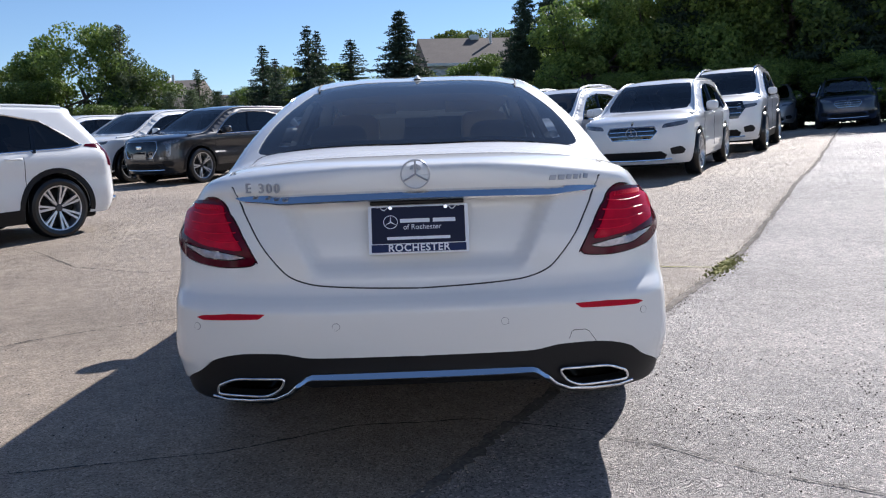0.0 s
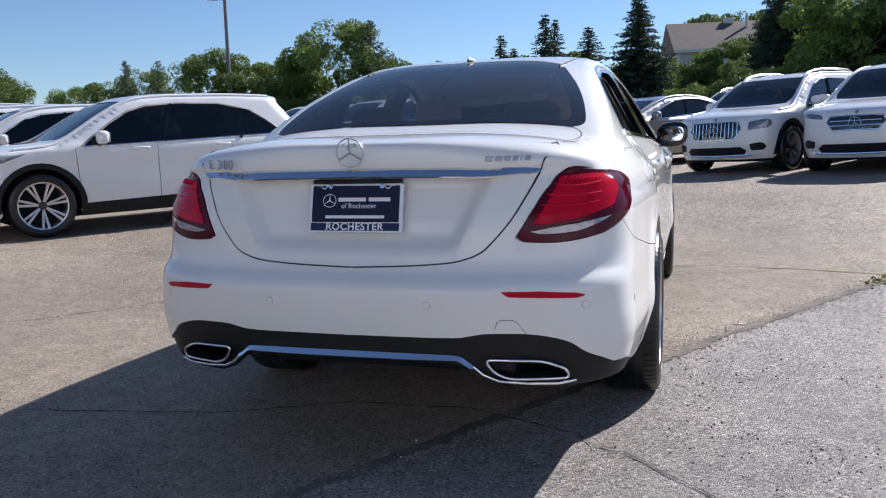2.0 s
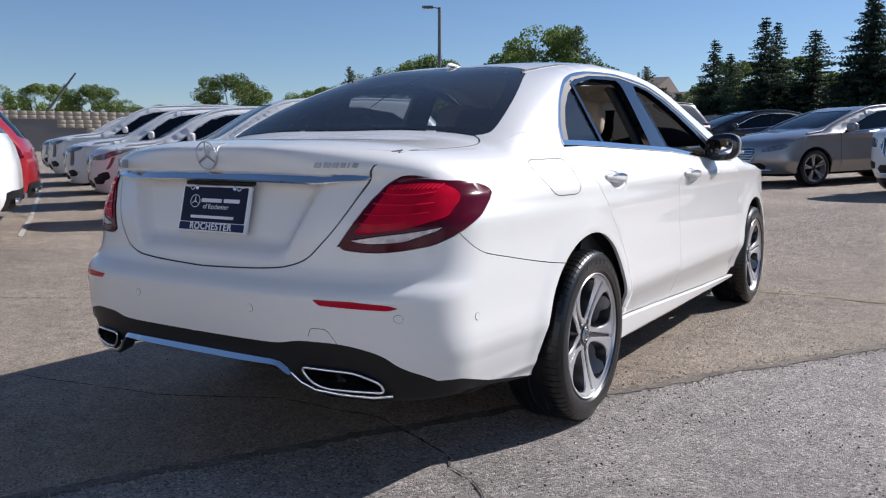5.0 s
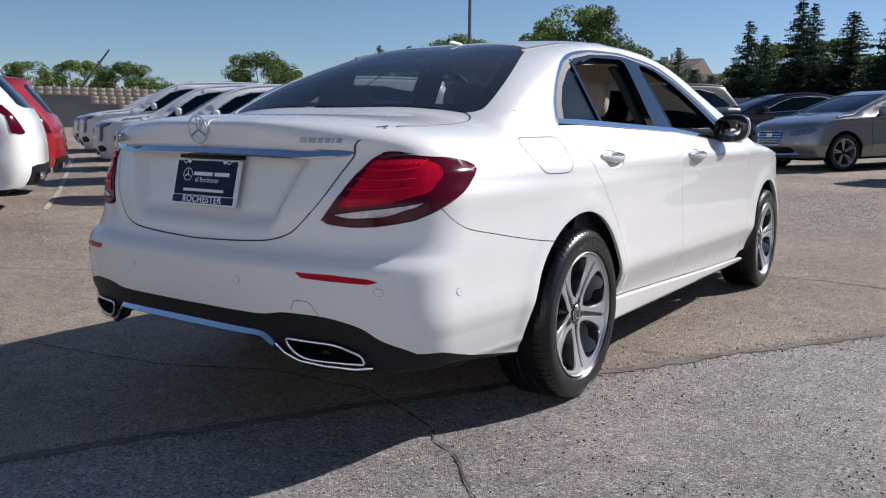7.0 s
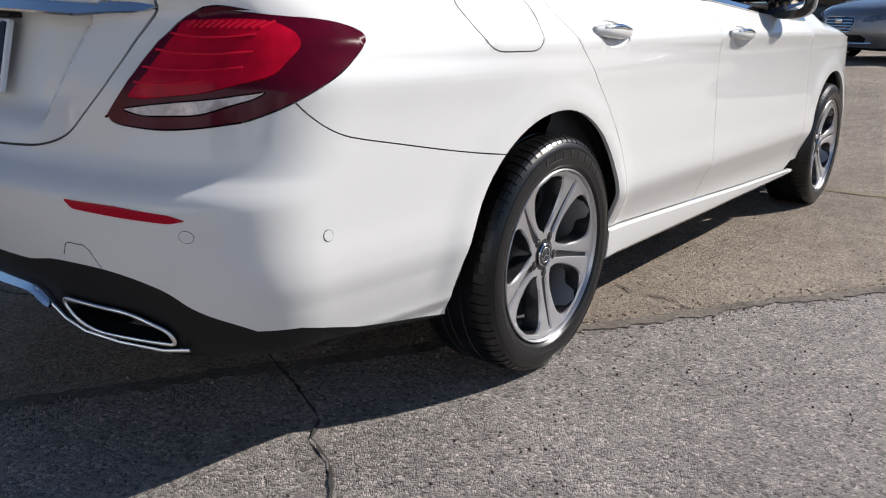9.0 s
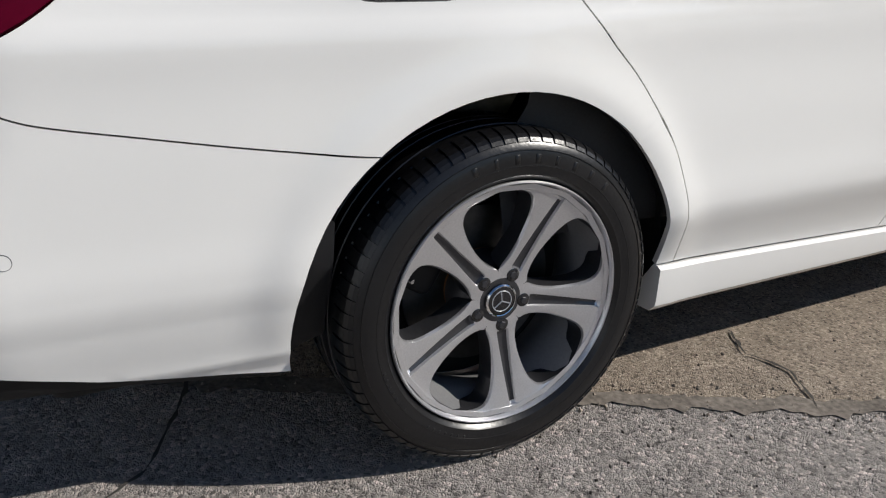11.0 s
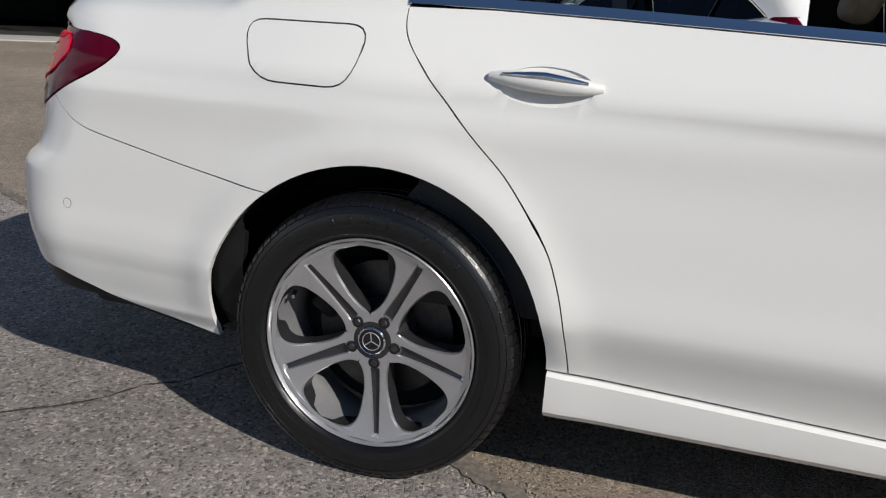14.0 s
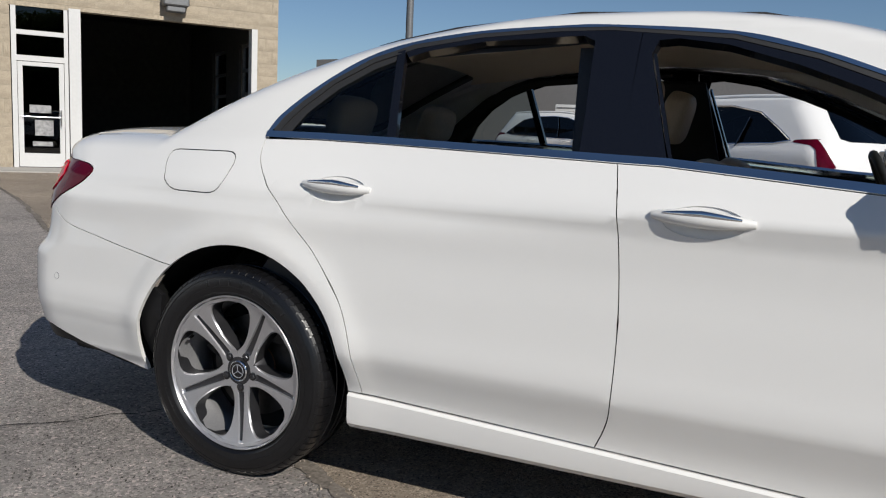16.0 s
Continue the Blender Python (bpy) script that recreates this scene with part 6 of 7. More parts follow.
            part("grille_bar", tube([on_nose(x, z) for x in np.linspace(-gw * sx * .88, gw * sx * .88, 9)], .012, 6), CHROME, grille)
    if front != "chevy":
        part("grille_frame", tube([on_nose(x, z, .006) for x, z in ((-gw * .78 * sx, gz0), (gw * .78 * sx, gz0), (gw * sx, (gz0 + gz1) / 2 + .02), (gw * .9 * sx, gz1), (0, gz1 + .004), (-gw * .9 * sx, gz1), (-gw * sx, (gz0 + gz1) / 2 + .02))], .011, 6, True), CHROME, grille)
    zb = (gz0 + gz1) / 2
    if front in ("bars", "upright"):
        star_badge(grille, on_nose(0, zb, .03), Vector((1, 0, 0)), Vector((0, 0, 1)), Vector((0, 1, 0)), .085)
    else:
        part("grille_badge", block(.16, .02, .08, tuple(on_nose(0, zb + .05, .02)), .012), CHROME, grille, "small bright badge")
    sk = Skin(shell)
    lp = [ch.F(x * sx, z * sz) for x, z in dense([(0, .46), (.46, .46), (.54, .40), (.50, .33), (0, .33)])] + [ch.F(0, z * sz) for z in (.36, .39, .42)]
    sk.patch(lp, ch.ring, .06, sides=(1, -1), out=.003, rim=.015)
    part("lower_grille", sk.mesh("lower_grille"), BLACK, car, "black lower grille")
    part("bumper_strip", tube([on_nose(x * sx, (.315 + .02 * abs(x)) * sz, .01) for x in np.linspace(-.6, .6, 9)], .013, 6), CHROME, car, "chrome bumper strip")
    part("underbody", merge(block(W - .5, L - .7, .16, (0, L / 2, .28 * sz), .04), block(W - .22, y_front - y_rear - 2 * r - .2, .14, (0, (y_front + y_rear) / 2, .29 * sz), .04)), DARK, car)
    # raised near-black slab, added so that the cabin looks dark through the glass
    part("cabin_floor", block(W - .25, 2.6 * sy, .05, (0, 2.2 * sy, .72 * sz), .02), DARK, car)
    for x in (.38, -.38):
        for y in (1.45, 2.35):
            seat = part("seat", cushion(.46, .16, .62, (x, y * sy, .98 * sz), -14), TRIM_BLACK, car)
            part("headrest", cushion(.26, .10, .17, (x, (y - .09) * sy, 1.33 * sz), -10), TRIM_BLACK, seat)
    part("dashboard", cushion(W - .45, .4, .22, (0, 3.25 * sy, 1.0 * sz), 0, .5), TRIM_BLACK, car)
    # place it
    h = Vector((*heading, 0)).normalized()
    right = Vector((h.y, -h.x, 0))
    ax = (W / 2 - .02) * (-1 if "left" in anchor else 1)
    ay = y_front if "front" in anchor else y_rear if "rear" in anchor else 0.0
    o = Vector((*at, 0)) - right * ax - h * ay
    g = lambda p: float(ground_z(p.x, p.y))
    f, b = o + h * y_front, o + h * y_rear
    zf, zb2 = g(f), g(b)
    zr, zl = g(o + h * L / 2 + right * .8), g(o + h * L / 2 - right * .8)
    up = (right * (-(zr - zl) / 1.6) + h * (-(zf - zb2) / (y_front - y_rear)) + Vector((0, 0, 1))).normalized()
    fw = (h - up * h.dot(up)).normalized()
    rt = fw.cross(up)
    m = Matrix((rt, fw, up)).transposed().to_4x4()
    base = o + h * L / 2
    m.translation = Vector((base.x, base.y, g(base))) - fw * (L / 2)
    car.matrix_basis = m
    return car


HA, LA = Vector((-.588, -.809)), Vector((-.809, .588))
row = lambda k, p: tuple(Vector(p) + k * (3.6 * LA + .5 * HA))
A0 = (-6.14, 5.42)
parked_car("suv", "white crossover with black cladding and bright wheels, parked at an angle", "car", A0, HA, WHITE_PAINT, L=4.62, front="mesh", detail=.045)
for k, (lab, H, L, fr) in enumerate((("white crossover parked in a row of white cars", 1.675, 4.815, "mesh"), ("white three-row crossover parked in a row", 1.76, 5.04, "tall"),
                                      ("large white truck-like wagon parked in a row", 1.90, 5.3, "tall"), ("white crossover at the end of a parked row", 1.72, 4.9, "tall"))):
    parked_car("suv", lab, "car", row(k + 1, A0), HA, WHITE_PAINT, L=L, H=H, front=fr, detail=.11)
B0, HB = Vector((-6.11, 2.98)), Vector((-.57, -.82))
beside = lambda k: tuple(B0 + k * 3.05 * Vector((-.82, .57)))
parked_car("suv", "white crossover seen from behind, with dark rear glass", "car", B0, HB, WHITE_PAINT, front="mesh", anchor="tail_left")
parked_car("suv", "red crossover beside the white one, seen from behind", "car", beside(1), HB, RED_PAINT, front="mesh", anchor="tail_left", detail=.1)
H2 = Vector((-.50, -.866))
parked_car("suv", "white crossover facing across the lot beside a black one", "car", (-7.11, 17.3), H2, WHITE_PAINT, L=5.04, H=1.76, front="tall", wheel=WHEEL_5, detail=.1)
parked_car("suv", "black crossover with a black grille", "car", (-5.1, 16.2), H2, BLACK_PAINT, L=5.04, H=1.76, front="tall", wheel=WHEEL_5)
parked_car("suv", "white crossover half hidden in the row", "car", (-9.7, 18.6), H2, WHITE_PAINT, L=4.9, H=1.72, front="tall", detail=.11)
HC = Vector((-.47, -.88))
parked_car("suv", "white compact crossover with a two-bar chrome grille", "car", (4.55, 11.0), HC, WHITE_PAINT, L=4.66, W=1.89, H=1.64, front="bars", wheel=WHEEL_5, cladding=False, detail=.055)
parked_car("suv", "white boxy crossover with an upright slatted grille and roof rails", "car", (2.67, 12.17), Vector((-.54, -.84)), WHITE_PAINT, L=4.63, W=1.84, H=1.63, front="upright", rails=True, wheel=WHEEL_5, detail=.055)
parked_car("suv", "large white full-size truck wagon with roof rails", "car", (7.64, 15.9), Vector((-.47, -.88)), WHITE_PAINT, L=5.13, W=2.0, H=1.95, front="chevy", rails=True, wheel=WHEEL_5)
parked_car("parked_sedan", "silver-grey long sedan with a chrome slatted grille", "car", (-.10, 14.3), Vector((-.62, -.78)), SILVER_PAINT, kind=SEDAN, L=5.2, W=1.88, H=1.43, front="sedan", cladding=False, wheel=WHEEL_5)
parked_car("parked_sedan", "black saloon with tinted glass behind the silver one", "car", (-3.6, 20.3), Vector((-.80, -.60)), BLACK_PAINT, kind=SEDAN, L=5.0, W=1.86, H=1.52, front="sedan", cladding=False, detail=.1)
parked_car("parked_sedan", "white saloon in the second row", "car", (-2.4, 23.5), Vector((-.62, -.78)), WHITE_PAINT, kind=SEDAN, L=4.9, H=1.47, front="sedan", cladding=False, detail=.11)
parked_car("suv", "grey-white crossover in the second row with roof rails", "car", (2.7, 21.5), Vector((-.5, -.87)), WHITE_PAINT, L=4.7, H=1.68, front="bars", rails=True, cladding=False, detail=.11)
parked_car("suv", "white crossover in the second row with a dark windscreen", "car", (5.6, 18.6), HC, WHITE_PAINT, L=4.7, H=1.70, front="bars", rails=True, cladding=False, detail=.11)
parked_car("suv", "silver-white crossover at the far end by the trees", "car", (13.6, 27.6), Vector((-.42, -.9)), SILVER_PAINT, L=4.9, W=1.95, H=1.77, front="bars", cladding=False, detail=.11)
parked_car("suv", "dark blue crossover at the far end by the trees", "car", (15.3, 25.2), Vector((-.42, -.9)), BLUE_PAINT, L=4.9, W=1.95, H=1.77, front="bars", rails=True, cladding=False, detail=.11)
parked_car("suv", "large white truck wagon by the grey building", "car", (-16.0, -1.6), Vector((.45, .9)), WHITE_PAINT, L=5.2, W=2.0, H=1.9, front="tall", anchor="front_right", detail=.1)


# ---- buildings and walls ----
BLOCK_TAN = material("tan_split_block", (0.43, 0.365, 0.275), 0.9, grain=0.25, scale=30, spread=0.24, patches=1.3, bump=0.005)
BLOCK_GREY = material("grey_painted_block", (0.21, 0.205, 0.20), 0.8, grain=0.1, scale=30, spread=0.1, patches=0.8, bump=0.003)
BLOCK_BEIGE = material("beige_block", (0.44, 0.38, 0.30), 0.9, grain=0.15, scale=30, spread=0.15, patches=1, bump=0.005)
MORTAR = material("mortar", (0.40, 0.35, 0.27), 0.95, grain=0.1, scale=60)
WHITE_FRAME = material("white_frame", (0.60, 0.60, 0.59), 0.4, grain=0.03, scale=20)
DOOR_GLASS = glazing("door_glass", (0.10, 0.11, 0.12), 1.5)
# near-black colour carries the shade of the unlit workshop
SHOP_SHADE = material("dark_workshop", (0.05, 0.048, 0.045), 0.9, grain=0.2, scale=8)
CONCRETE = material("concrete", (0.42, 0.40, 0.37), 0.9, grain=0.12, scale=40, spread=0.15, patches=1)
PANE_REFLECTION = material("faded_notice", (0.34, 0.34, 0.34), 0.7, grain=0.3, scale=14, spread=0.3, patches=9)
GREY_METAL = material("grey_metal", (0.16, 0.165, 0.17), 0.5, 0.4, grain=0.1, scale=20)

FO, FU, FN = Vector((-10.71, -12.40, -.12)), Vector((-.79, .613, 0)).normalized(), Vector((.613, .79, 0)).normalized()
garage = tagged(new("garage"), "tan block garage with an open bay and a white glazed door", "building")


def at_front(s, z, out=0.0):
    return FO + FU * s + FN * out + Vector((0, 0, z))


def wall_box(s0, s1, z0, z1, d0, d1, bevel=0.0):
    """A box on the garage front: along, up, and from depth d0 to d1 outward."""
    bm = bmesh.new()
    m = Matrix((FU, FN, Vector((0, 0, 1)))).transposed().to_4x4()
    m.translation = FO
    bmesh.ops.create_cube(bm, size=1, matrix=m @ Matrix.Translation(((s0 + s1) / 2, (d0 + d1) / 2, (z0 + z1) / 2)) @ Matrix.Diagonal((s1 - s0, d1 - d0, z1 - z0, 1)))
    if bevel:
        bmesh.ops.bevel(bm, geom=bm.edges[:], offset=bevel, segments=1, affect="EDGES")
    bmesh.ops.recalc_face_normals(bm, faces=bm.faces[:])
    return bm


G0, TOPZ = -.1, 5.2
SIDE_WINDOWS = ((-5.7, -3.9), (-2.4, -1.0))


def pierced(s0, s1, z0, z1, d0, d1):
    """A side wall's boxes, left open at the two windows."""
    cuts = [d0] + [d for w in SIDE_WINDOWS for d in w] + [d1]
    out = [wall_box(s0, s1, z0, z1, a, b) for a, b in zip(cuts[::2], cuts[1::2])]
    for a, b in SIDE_WINDOWS:
        out += [wall_box(s0, s1, z0, 1.5, a, b), wall_box(s0, s1, 3.45, z1, a, b)]
    return out


OPEN = (0.02, 3.86, .15, 3.62)
part("wall", merge(wall_box(-12, -1.40, G0, TOPZ, -.30, -.02), wall_box(-1.40, 4.50, 3.70, TOPZ, -.30, -.02), wall_box(3.98, 4.50, G0, 3.70, -.30, -.02),
                   wall_box(-12, -11.7, G0, TOPZ, -11, -.3)), MORTAR, garage)
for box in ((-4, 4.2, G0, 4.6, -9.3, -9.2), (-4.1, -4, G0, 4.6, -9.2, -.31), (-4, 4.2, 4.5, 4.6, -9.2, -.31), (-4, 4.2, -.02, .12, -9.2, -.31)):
    part("inner_wall", wall_box(*box), SHOP_SHADE, garage, "workshop interior coloured near-black for its shade")
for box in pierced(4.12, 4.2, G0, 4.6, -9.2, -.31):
    part("inner_wall", box, SHOP_SHADE, garage, "workshop interior coloured near-black for its shade")
for box in pierced(4.205, 4.34, G0, TOPZ, -11, -.3):
    part("side_wall", box, MORTAR, garage, "tan side wall")
part("roof", wall_box(-12.1, 4.6, TOPZ, TOPZ + .15, -11, .05), GREY_METAL, garage)
part("lintel", wall_box(-1.42, 4.0, 3.62, 3.71, -.28, .005), BLOCK_TAN, garage, "tan lintel")
part("jamb", wall_box(3.84, 3.98, .1, 3.62, -.28, .02), WHITE_FRAME, garage, "white door jamb")
part("column", wall_box(-.24, 0, .1, 3.66, -.25, .03), WHITE_FRAME, garage, "white steel column")
# glazed door with two lights over it
door = part("door_frame", merge(wall_box(-1.38, -1.28, .12, 3.68, -.12, 0), wall_box(-.34, -.26, .12, 3.68, -.12, 0), wall_box(-1.28, -.34, 3.02, 3.12, -.12, 0), wall_box(-1.28, -.34, 2.46, 2.58, -.12, 0), wall_box(-1.28, -.34, 3.62, 3.68, -.12, 0)), WHITE_FRAME, garage, "white aluminium door frame")
leaf = part("door_leaf", merge(wall_box(-1.27, -1.17, .16, 2.45, -.08, -.02), wall_box(-.45, -.35, .16, 2.45, -.08, -.02), wall_box(-1.17, -.45, .16, .46, -.08, -.02), wall_box(-1.17, -.45, 2.36, 2.45, -.08, -.02)), WHITE_FRAME, door, "white glazed door")
part("door_pane", wall_box(-1.17, -.45, .46, 2.36, -.055, -.045), DOOR_GLASS, leaf, "dark door glass")
part("push_bar", tube([at_front(-1.2, 1.26, .03), at_front(-.42, 1.26, .03)], .018, 8), SATIN, leaf, "metal push bar")
part("door_pull", tube([at_front(-.42, 1.42, .0), at_front(-.42, 1.42, .06), at_front(-.42, 1.08, .06), at_front(-.42, 1.08, .0)], .014, 8), SATIN, leaf)
for z0, z1 in ((3.12, 3.62), (2.58, 3.02)):
    part("transom_pane", wall_box(-1.28, -.34, z0, z1, -.07, -.06), DOOR_GLASS, door, "dark transom glass")
# pale patches stand in for a white truck reflected in the door glass
for k, (s0, s1, z0, z1) in enumerate(((-1.05, -.62, 1.35, 1.52), (-.95, -.58, .85, 1.20), (-1.0, -.6, .62, .72))):
    part("door_notice", wall_box(s0, s1, z0, z1, -.043, -.041), PANE_REFLECTION, leaf, "pale patch standing in for a truck reflected in the glass")
# windows in the side of the workshop
SKY_PANE = glazing("sky_pane", (.75, .82, .88), 1.4)
for d0, d1 in SIDE_WINDOWS:
    w = part("window_post", wall_box(4.21, 4.30, 1.5, 3.45, d0, d0 + .10), GREY_METAL, garage, "grey steel window frame")
    part("window_post", wall_box(4.21, 4.30, 1.5, 3.45, d1 - .10, d1), GREY_METAL, w)
    for z in (1.5, 2.1, 2.72, 3.37):
        part("window_bar", wall_box(4.21, 4.30, z, z + .08, d0 + .10, d1 - .10), GREY_METAL, w)
    part("window_pane", wall_box(4.25, 4.26, 1.58, 3.37, d0 + .10, d1 - .10), SKY_PANE, w, "clear window pane")
part("wall_lamp", merge(wall_box(1.72, 2.30, 3.93, 4.25, 0, .35, .03), wall_box(1.80, 2.22, 3.80, 3.93, .05, .3, .02)), GREY_METAL, garage, "dark wall lamp over the bay")
# blocks of the front, near the bay
rnd = random.Random(8)
blocks = []
for var in range(5):
    bm = bmesh.new()
    bmesh.ops.create_grid(bm, x_segments=6, y_segments=4, size=.5)
    for v in bm.verts:
        e = min(.5 - abs(v.co.x), .5 - abs(v.co.y))
        v.co.z = .004 if e < .01 else .013 + rnd.uniform(-.002, .0025)
    me = bpy.data.meshes.new("block")
    bm.to_mesh(me)
    bm.free()
    me.materials.append(BLOCK_TAN)
    blocks.append(me)
face = Matrix((FU, Vector((0, 0, 1)), FN)).transposed().to_4x4()
for j in range(17):
    z = .12 + j * .30
    for i in range(-5, 9):
        s = i * .62 + (.31, .0, .45, .16)[j % 4]
        a, b = max(s, -2.9), min(s + .62, 4.50)
        if b - a < .06 or z > TOPZ - .1:
            continue
        if z < 3.7 and b > -1.40 and a < 3.98:
            if a < -1.40:
                b = -1.40
            elif b > 3.98:
                a = 3.98
            else:
                continue
            if b - a < .05:
                continue
        o = new("block", rnd.choice(blocks))
        o.parent = garage
        m = face.copy()
        m.translation = at_front((a + b) / 2, z + .15, -.018)
        o.matrix_local = m @ Matrix.Diagonal((b - a - .010, .290, 1, 1)) @ Matrix.Rotation(math.pi * (rnd.random() < .5), 4, "Z")
apron = bmesh.new()
for s0, s1 in ((-12, 5),):
    vs = [at_front(s, 0, d) for s, d in ((s0, -.02), (s1, -.02), (s1, 1.6), (s0, 1.6))]
    top = [apron.verts.new((v.x, v.y, .025)) for v in vs]
    bot = [apron.verts.new((v.x, v.y, -.1)) for v in vs]
    apron.faces.new(top)
    for i in range(4):
        apron.faces.new((top[i], bot[i], bot[(i + 1) % 4], top[(i + 1) % 4]))
bmesh.ops.recalc_face_normals(apron, faces=apron.faces[:])
tagged(part("pavement", apron, CONCRETE), "pale concrete apron before the garage", "pavement", kind="structure")


def wall_run(name, a, b, z_top, thick, mat, label, base=None):
    """A straight wall standing on the ground from a to b."""
    va, vb = Vector((*a, 0)), Vector((*b, 0))
    u = (vb - va).normalized()
    n = Vector((-u.y, u.x, 0)) * thick / 2
    zs = min(float(ground_z(*a)), float(ground_z(*b))) - .3
    bm = bmesh.new()
    pts = [va + n, vb + n, vb - n, va - n]
    lo = [bm.verts.new((p.x, p.y, zs)) for p in pts]
    hi = [bm.verts.new((p.x, p.y, z_top)) for p in pts]
    bm.faces.new(hi)
    for i in range(4):
        bm.faces.new((lo[i], lo[(i + 1) % 4], hi[(i + 1) % 4], hi[i]))
    bmesh.ops.recalc_face_normals(bm, faces=bm.faces[:])
    return tagged(part(name, bm, mat), label, "wall", kind="structure")


grey = wall_run("wall_west", (-25.5, -15.7), (-20.5, 6.5), 3.95, .4, BLOCK_GREY, "grey painted wall of a low building")
wall_run("wall_west_return", (-20.5, 6.5), (-36, 8), 3.95, .4, BLOCK_GREY, "grey painted wall of a low building")
part("roller_door", block(.06, 2.6, 2.4, (-22.55, -3.6, 1.1), .01), WHITE_FRAME, grey, "pale roller door")
for k in range(8):
    part("door_slat", block(.03, 2.5, .02, (-22.51, -3.6, .1 + k * .3), .004), GREY_METAL, grey)
part("drain_pipe", tube([(-21.2, 2.5, 0), (-21.2, 2.5, 3.9)], .06, 8), WHITE_FRAME, grey, "white drain pipe")
w1, w2 = Vector((-40.5, 14.0, 0)), Vector((-32.0, 28.5, 0))
blockwall = wall_run("wall_northwest", tuple(w1.xy), tuple(w2.xy), 2.95, .3, BLOCK_GREY, "grey and bare beige block wall")
wu = (w2 - w1).normalized()
wn = Vector((wu.y, -wu.x, 0))
ln = (w2 - w1).length
bm_pts = []
for j in range(10):
    z = 2.95 - (j + 1) * .2
    start = ln * (.50 + .36 * min(1, (j // 2) / 4.6)) if j > 1 else ln * .05
    s = start
    while s < ln - .1:
        e = min(s + .40, ln)
        mid = w1 + wu * ((s + e) / 2) + wn * .155
        o = part("block", block(e - s - .012, .02, .188, (0, 0, 0), .003, 1), BLOCK_BEIGE, blockwall) if not bm_pts or e - s < .39 else again(bm_pts[0], Matrix(), blockwall)
        if e - s >= .39 and not bm_pts:
            bm_pts.append(o)
        m = Matrix((wu, wn, Vector((0, 0, 1)))).transposed().to_4x4()
        m.translation = (mid.x, mid.y, z + .1)
        o.matrix_local = m
        s = e
BROWN = material("brown_fence", (0.16, 0.10, 0.07), 0.9, grain=0.2, scale=10)
GREY_FENCE = material("grey_fence", (0.30, 0.30, 0.29), 0.85, grain=0.15, scale=12, spread=0.2, patches=0.6)
wall_run("wall_brown", (-32, 28.5), (-26, 34.5), 2.3, .15, BROWN, "brown timber fence")


def fence(a, b, height, n):
    va, vb = Vector((*a, 0)), Vector((*b, 0))
    u = (vb - va).normalized()
    f = tagged(new("fence"), "weathered grey panel fence along the lot's edge", "fence", kind="structure")
    step_len = (vb - va).length / n
    for k in range(n):
        p = va + u * step_len * (k + .5)
        z = float(ground_z(p.x, p.y))
        m = Matrix.Translation((p.x, p.y, z)) @ Matrix.Rotation(math.atan2(u.y, u.x), 4, "Z")
        o = part("fence_panel", block(step_len - .1, .04, height, (0, 0, height / 2 + .02), .01, 1), GREY_FENCE, f)
        o.matrix_local = m
        for j in range(2):
            r = part("fence_rail", block(step_len - .1, .03, .07, (0, -.035, height * (.25 + .6 * j)), .006, 1), GREY_FENCE, f)
            r.matrix_local = m
        q = part("fence_post", block(.1, .1, height + .1, (-step_len / 2, 0, height / 2), .01, 1), GREY_FENCE, f)
        q.matrix_local = m


fence((-24.5, 31), (-3, 33.5), 1.75, 12)
fence((-3, 33.5), (6, 33.0), 1.55, 5)
HOUSE_WALL = material("pale_siding", (0.50, 0.52, 0.55), 0.8, grain=0.05, scale=20)
ROOF_BROWN = material("brown_shingle", (0.14, 0.115, 0.10), 0.9, grain=0.25, scale=14, spread=0.2, patches=1)


def house(az, d, width, depth, eave, ridge, label, turn=0.0):
    x, y = .9 + d * math.sin(radians(az)), -2 + d * math.cos(radians(az))
    h = tagged(new("house"), label, "house")
    h.matrix_basis = pose(x, y, float(ground_z(x, y)), 0, 0, turn)
    part("wall", block(width, depth, eave, (0, 0, eave / 2), .02, 1), HOUSE_WALL, h)
    bm = bmesh.new()
    w, dp = width / 2 + .4, depth / 2 + .4
    a = [bm.verts.new(p) for p in ((-w, -dp, eave), (w, -dp, eave), (w, 0, ridge), (-w, 0, ridge), (-w, dp, eave), (w, dp, eave))]
    for f in ((0, 1, 2, 3), (3, 2, 5, 4), (0, 3, 4), (1, 5, 2), (0, 4, 5, 1)):
        bm.faces.new([a[i] for i in f])
    bmesh.ops.recalc_face_normals(bm, faces=bm.faces[:])
    roof = part("roof", bm, ROOF_BROWN, h)
    part("vent_pipe", tube([(width * .2, -1, (eave + ridge) / 2), (width * .2, -1, ridge + .3)], .1, 8), WHITE_FRAME, roof)
    part("gable_vent", block(.6, .5, .35, (width * .05, -.2, ridge), .03), WHITE_FRAME, roof)
    part("fascia", block(width + .8, .05, .2, (0, -depth / 2 - .42, eave - .02), .01, 1), WHITE_FRAME, roof)
    for k in (-1, 0, 1):
        wdw = part("window", block(1.1, .08, 1.3, (k * width * .3, -depth / 2 - .03, eave * .68), .02), WHITE_FRAME, h)
        part("pane", block(.95, .04, 1.15, (k * width * .3, -depth / 2 - .08, eave * .68), .01), GLOSS_BLACK, wdw)
    return h


house(2.2, 58, 6.5, 8, 5.4, 7.6, "two-storey pale house with a brown shingle roof", 8)
house(-18.4, 62, 5, 7, 4.2, 5.6, "pale house behind the trees")
house(-14.2, 55, 6, 7, 3.0, 4.1, "low house with a brown roof behind the fence")
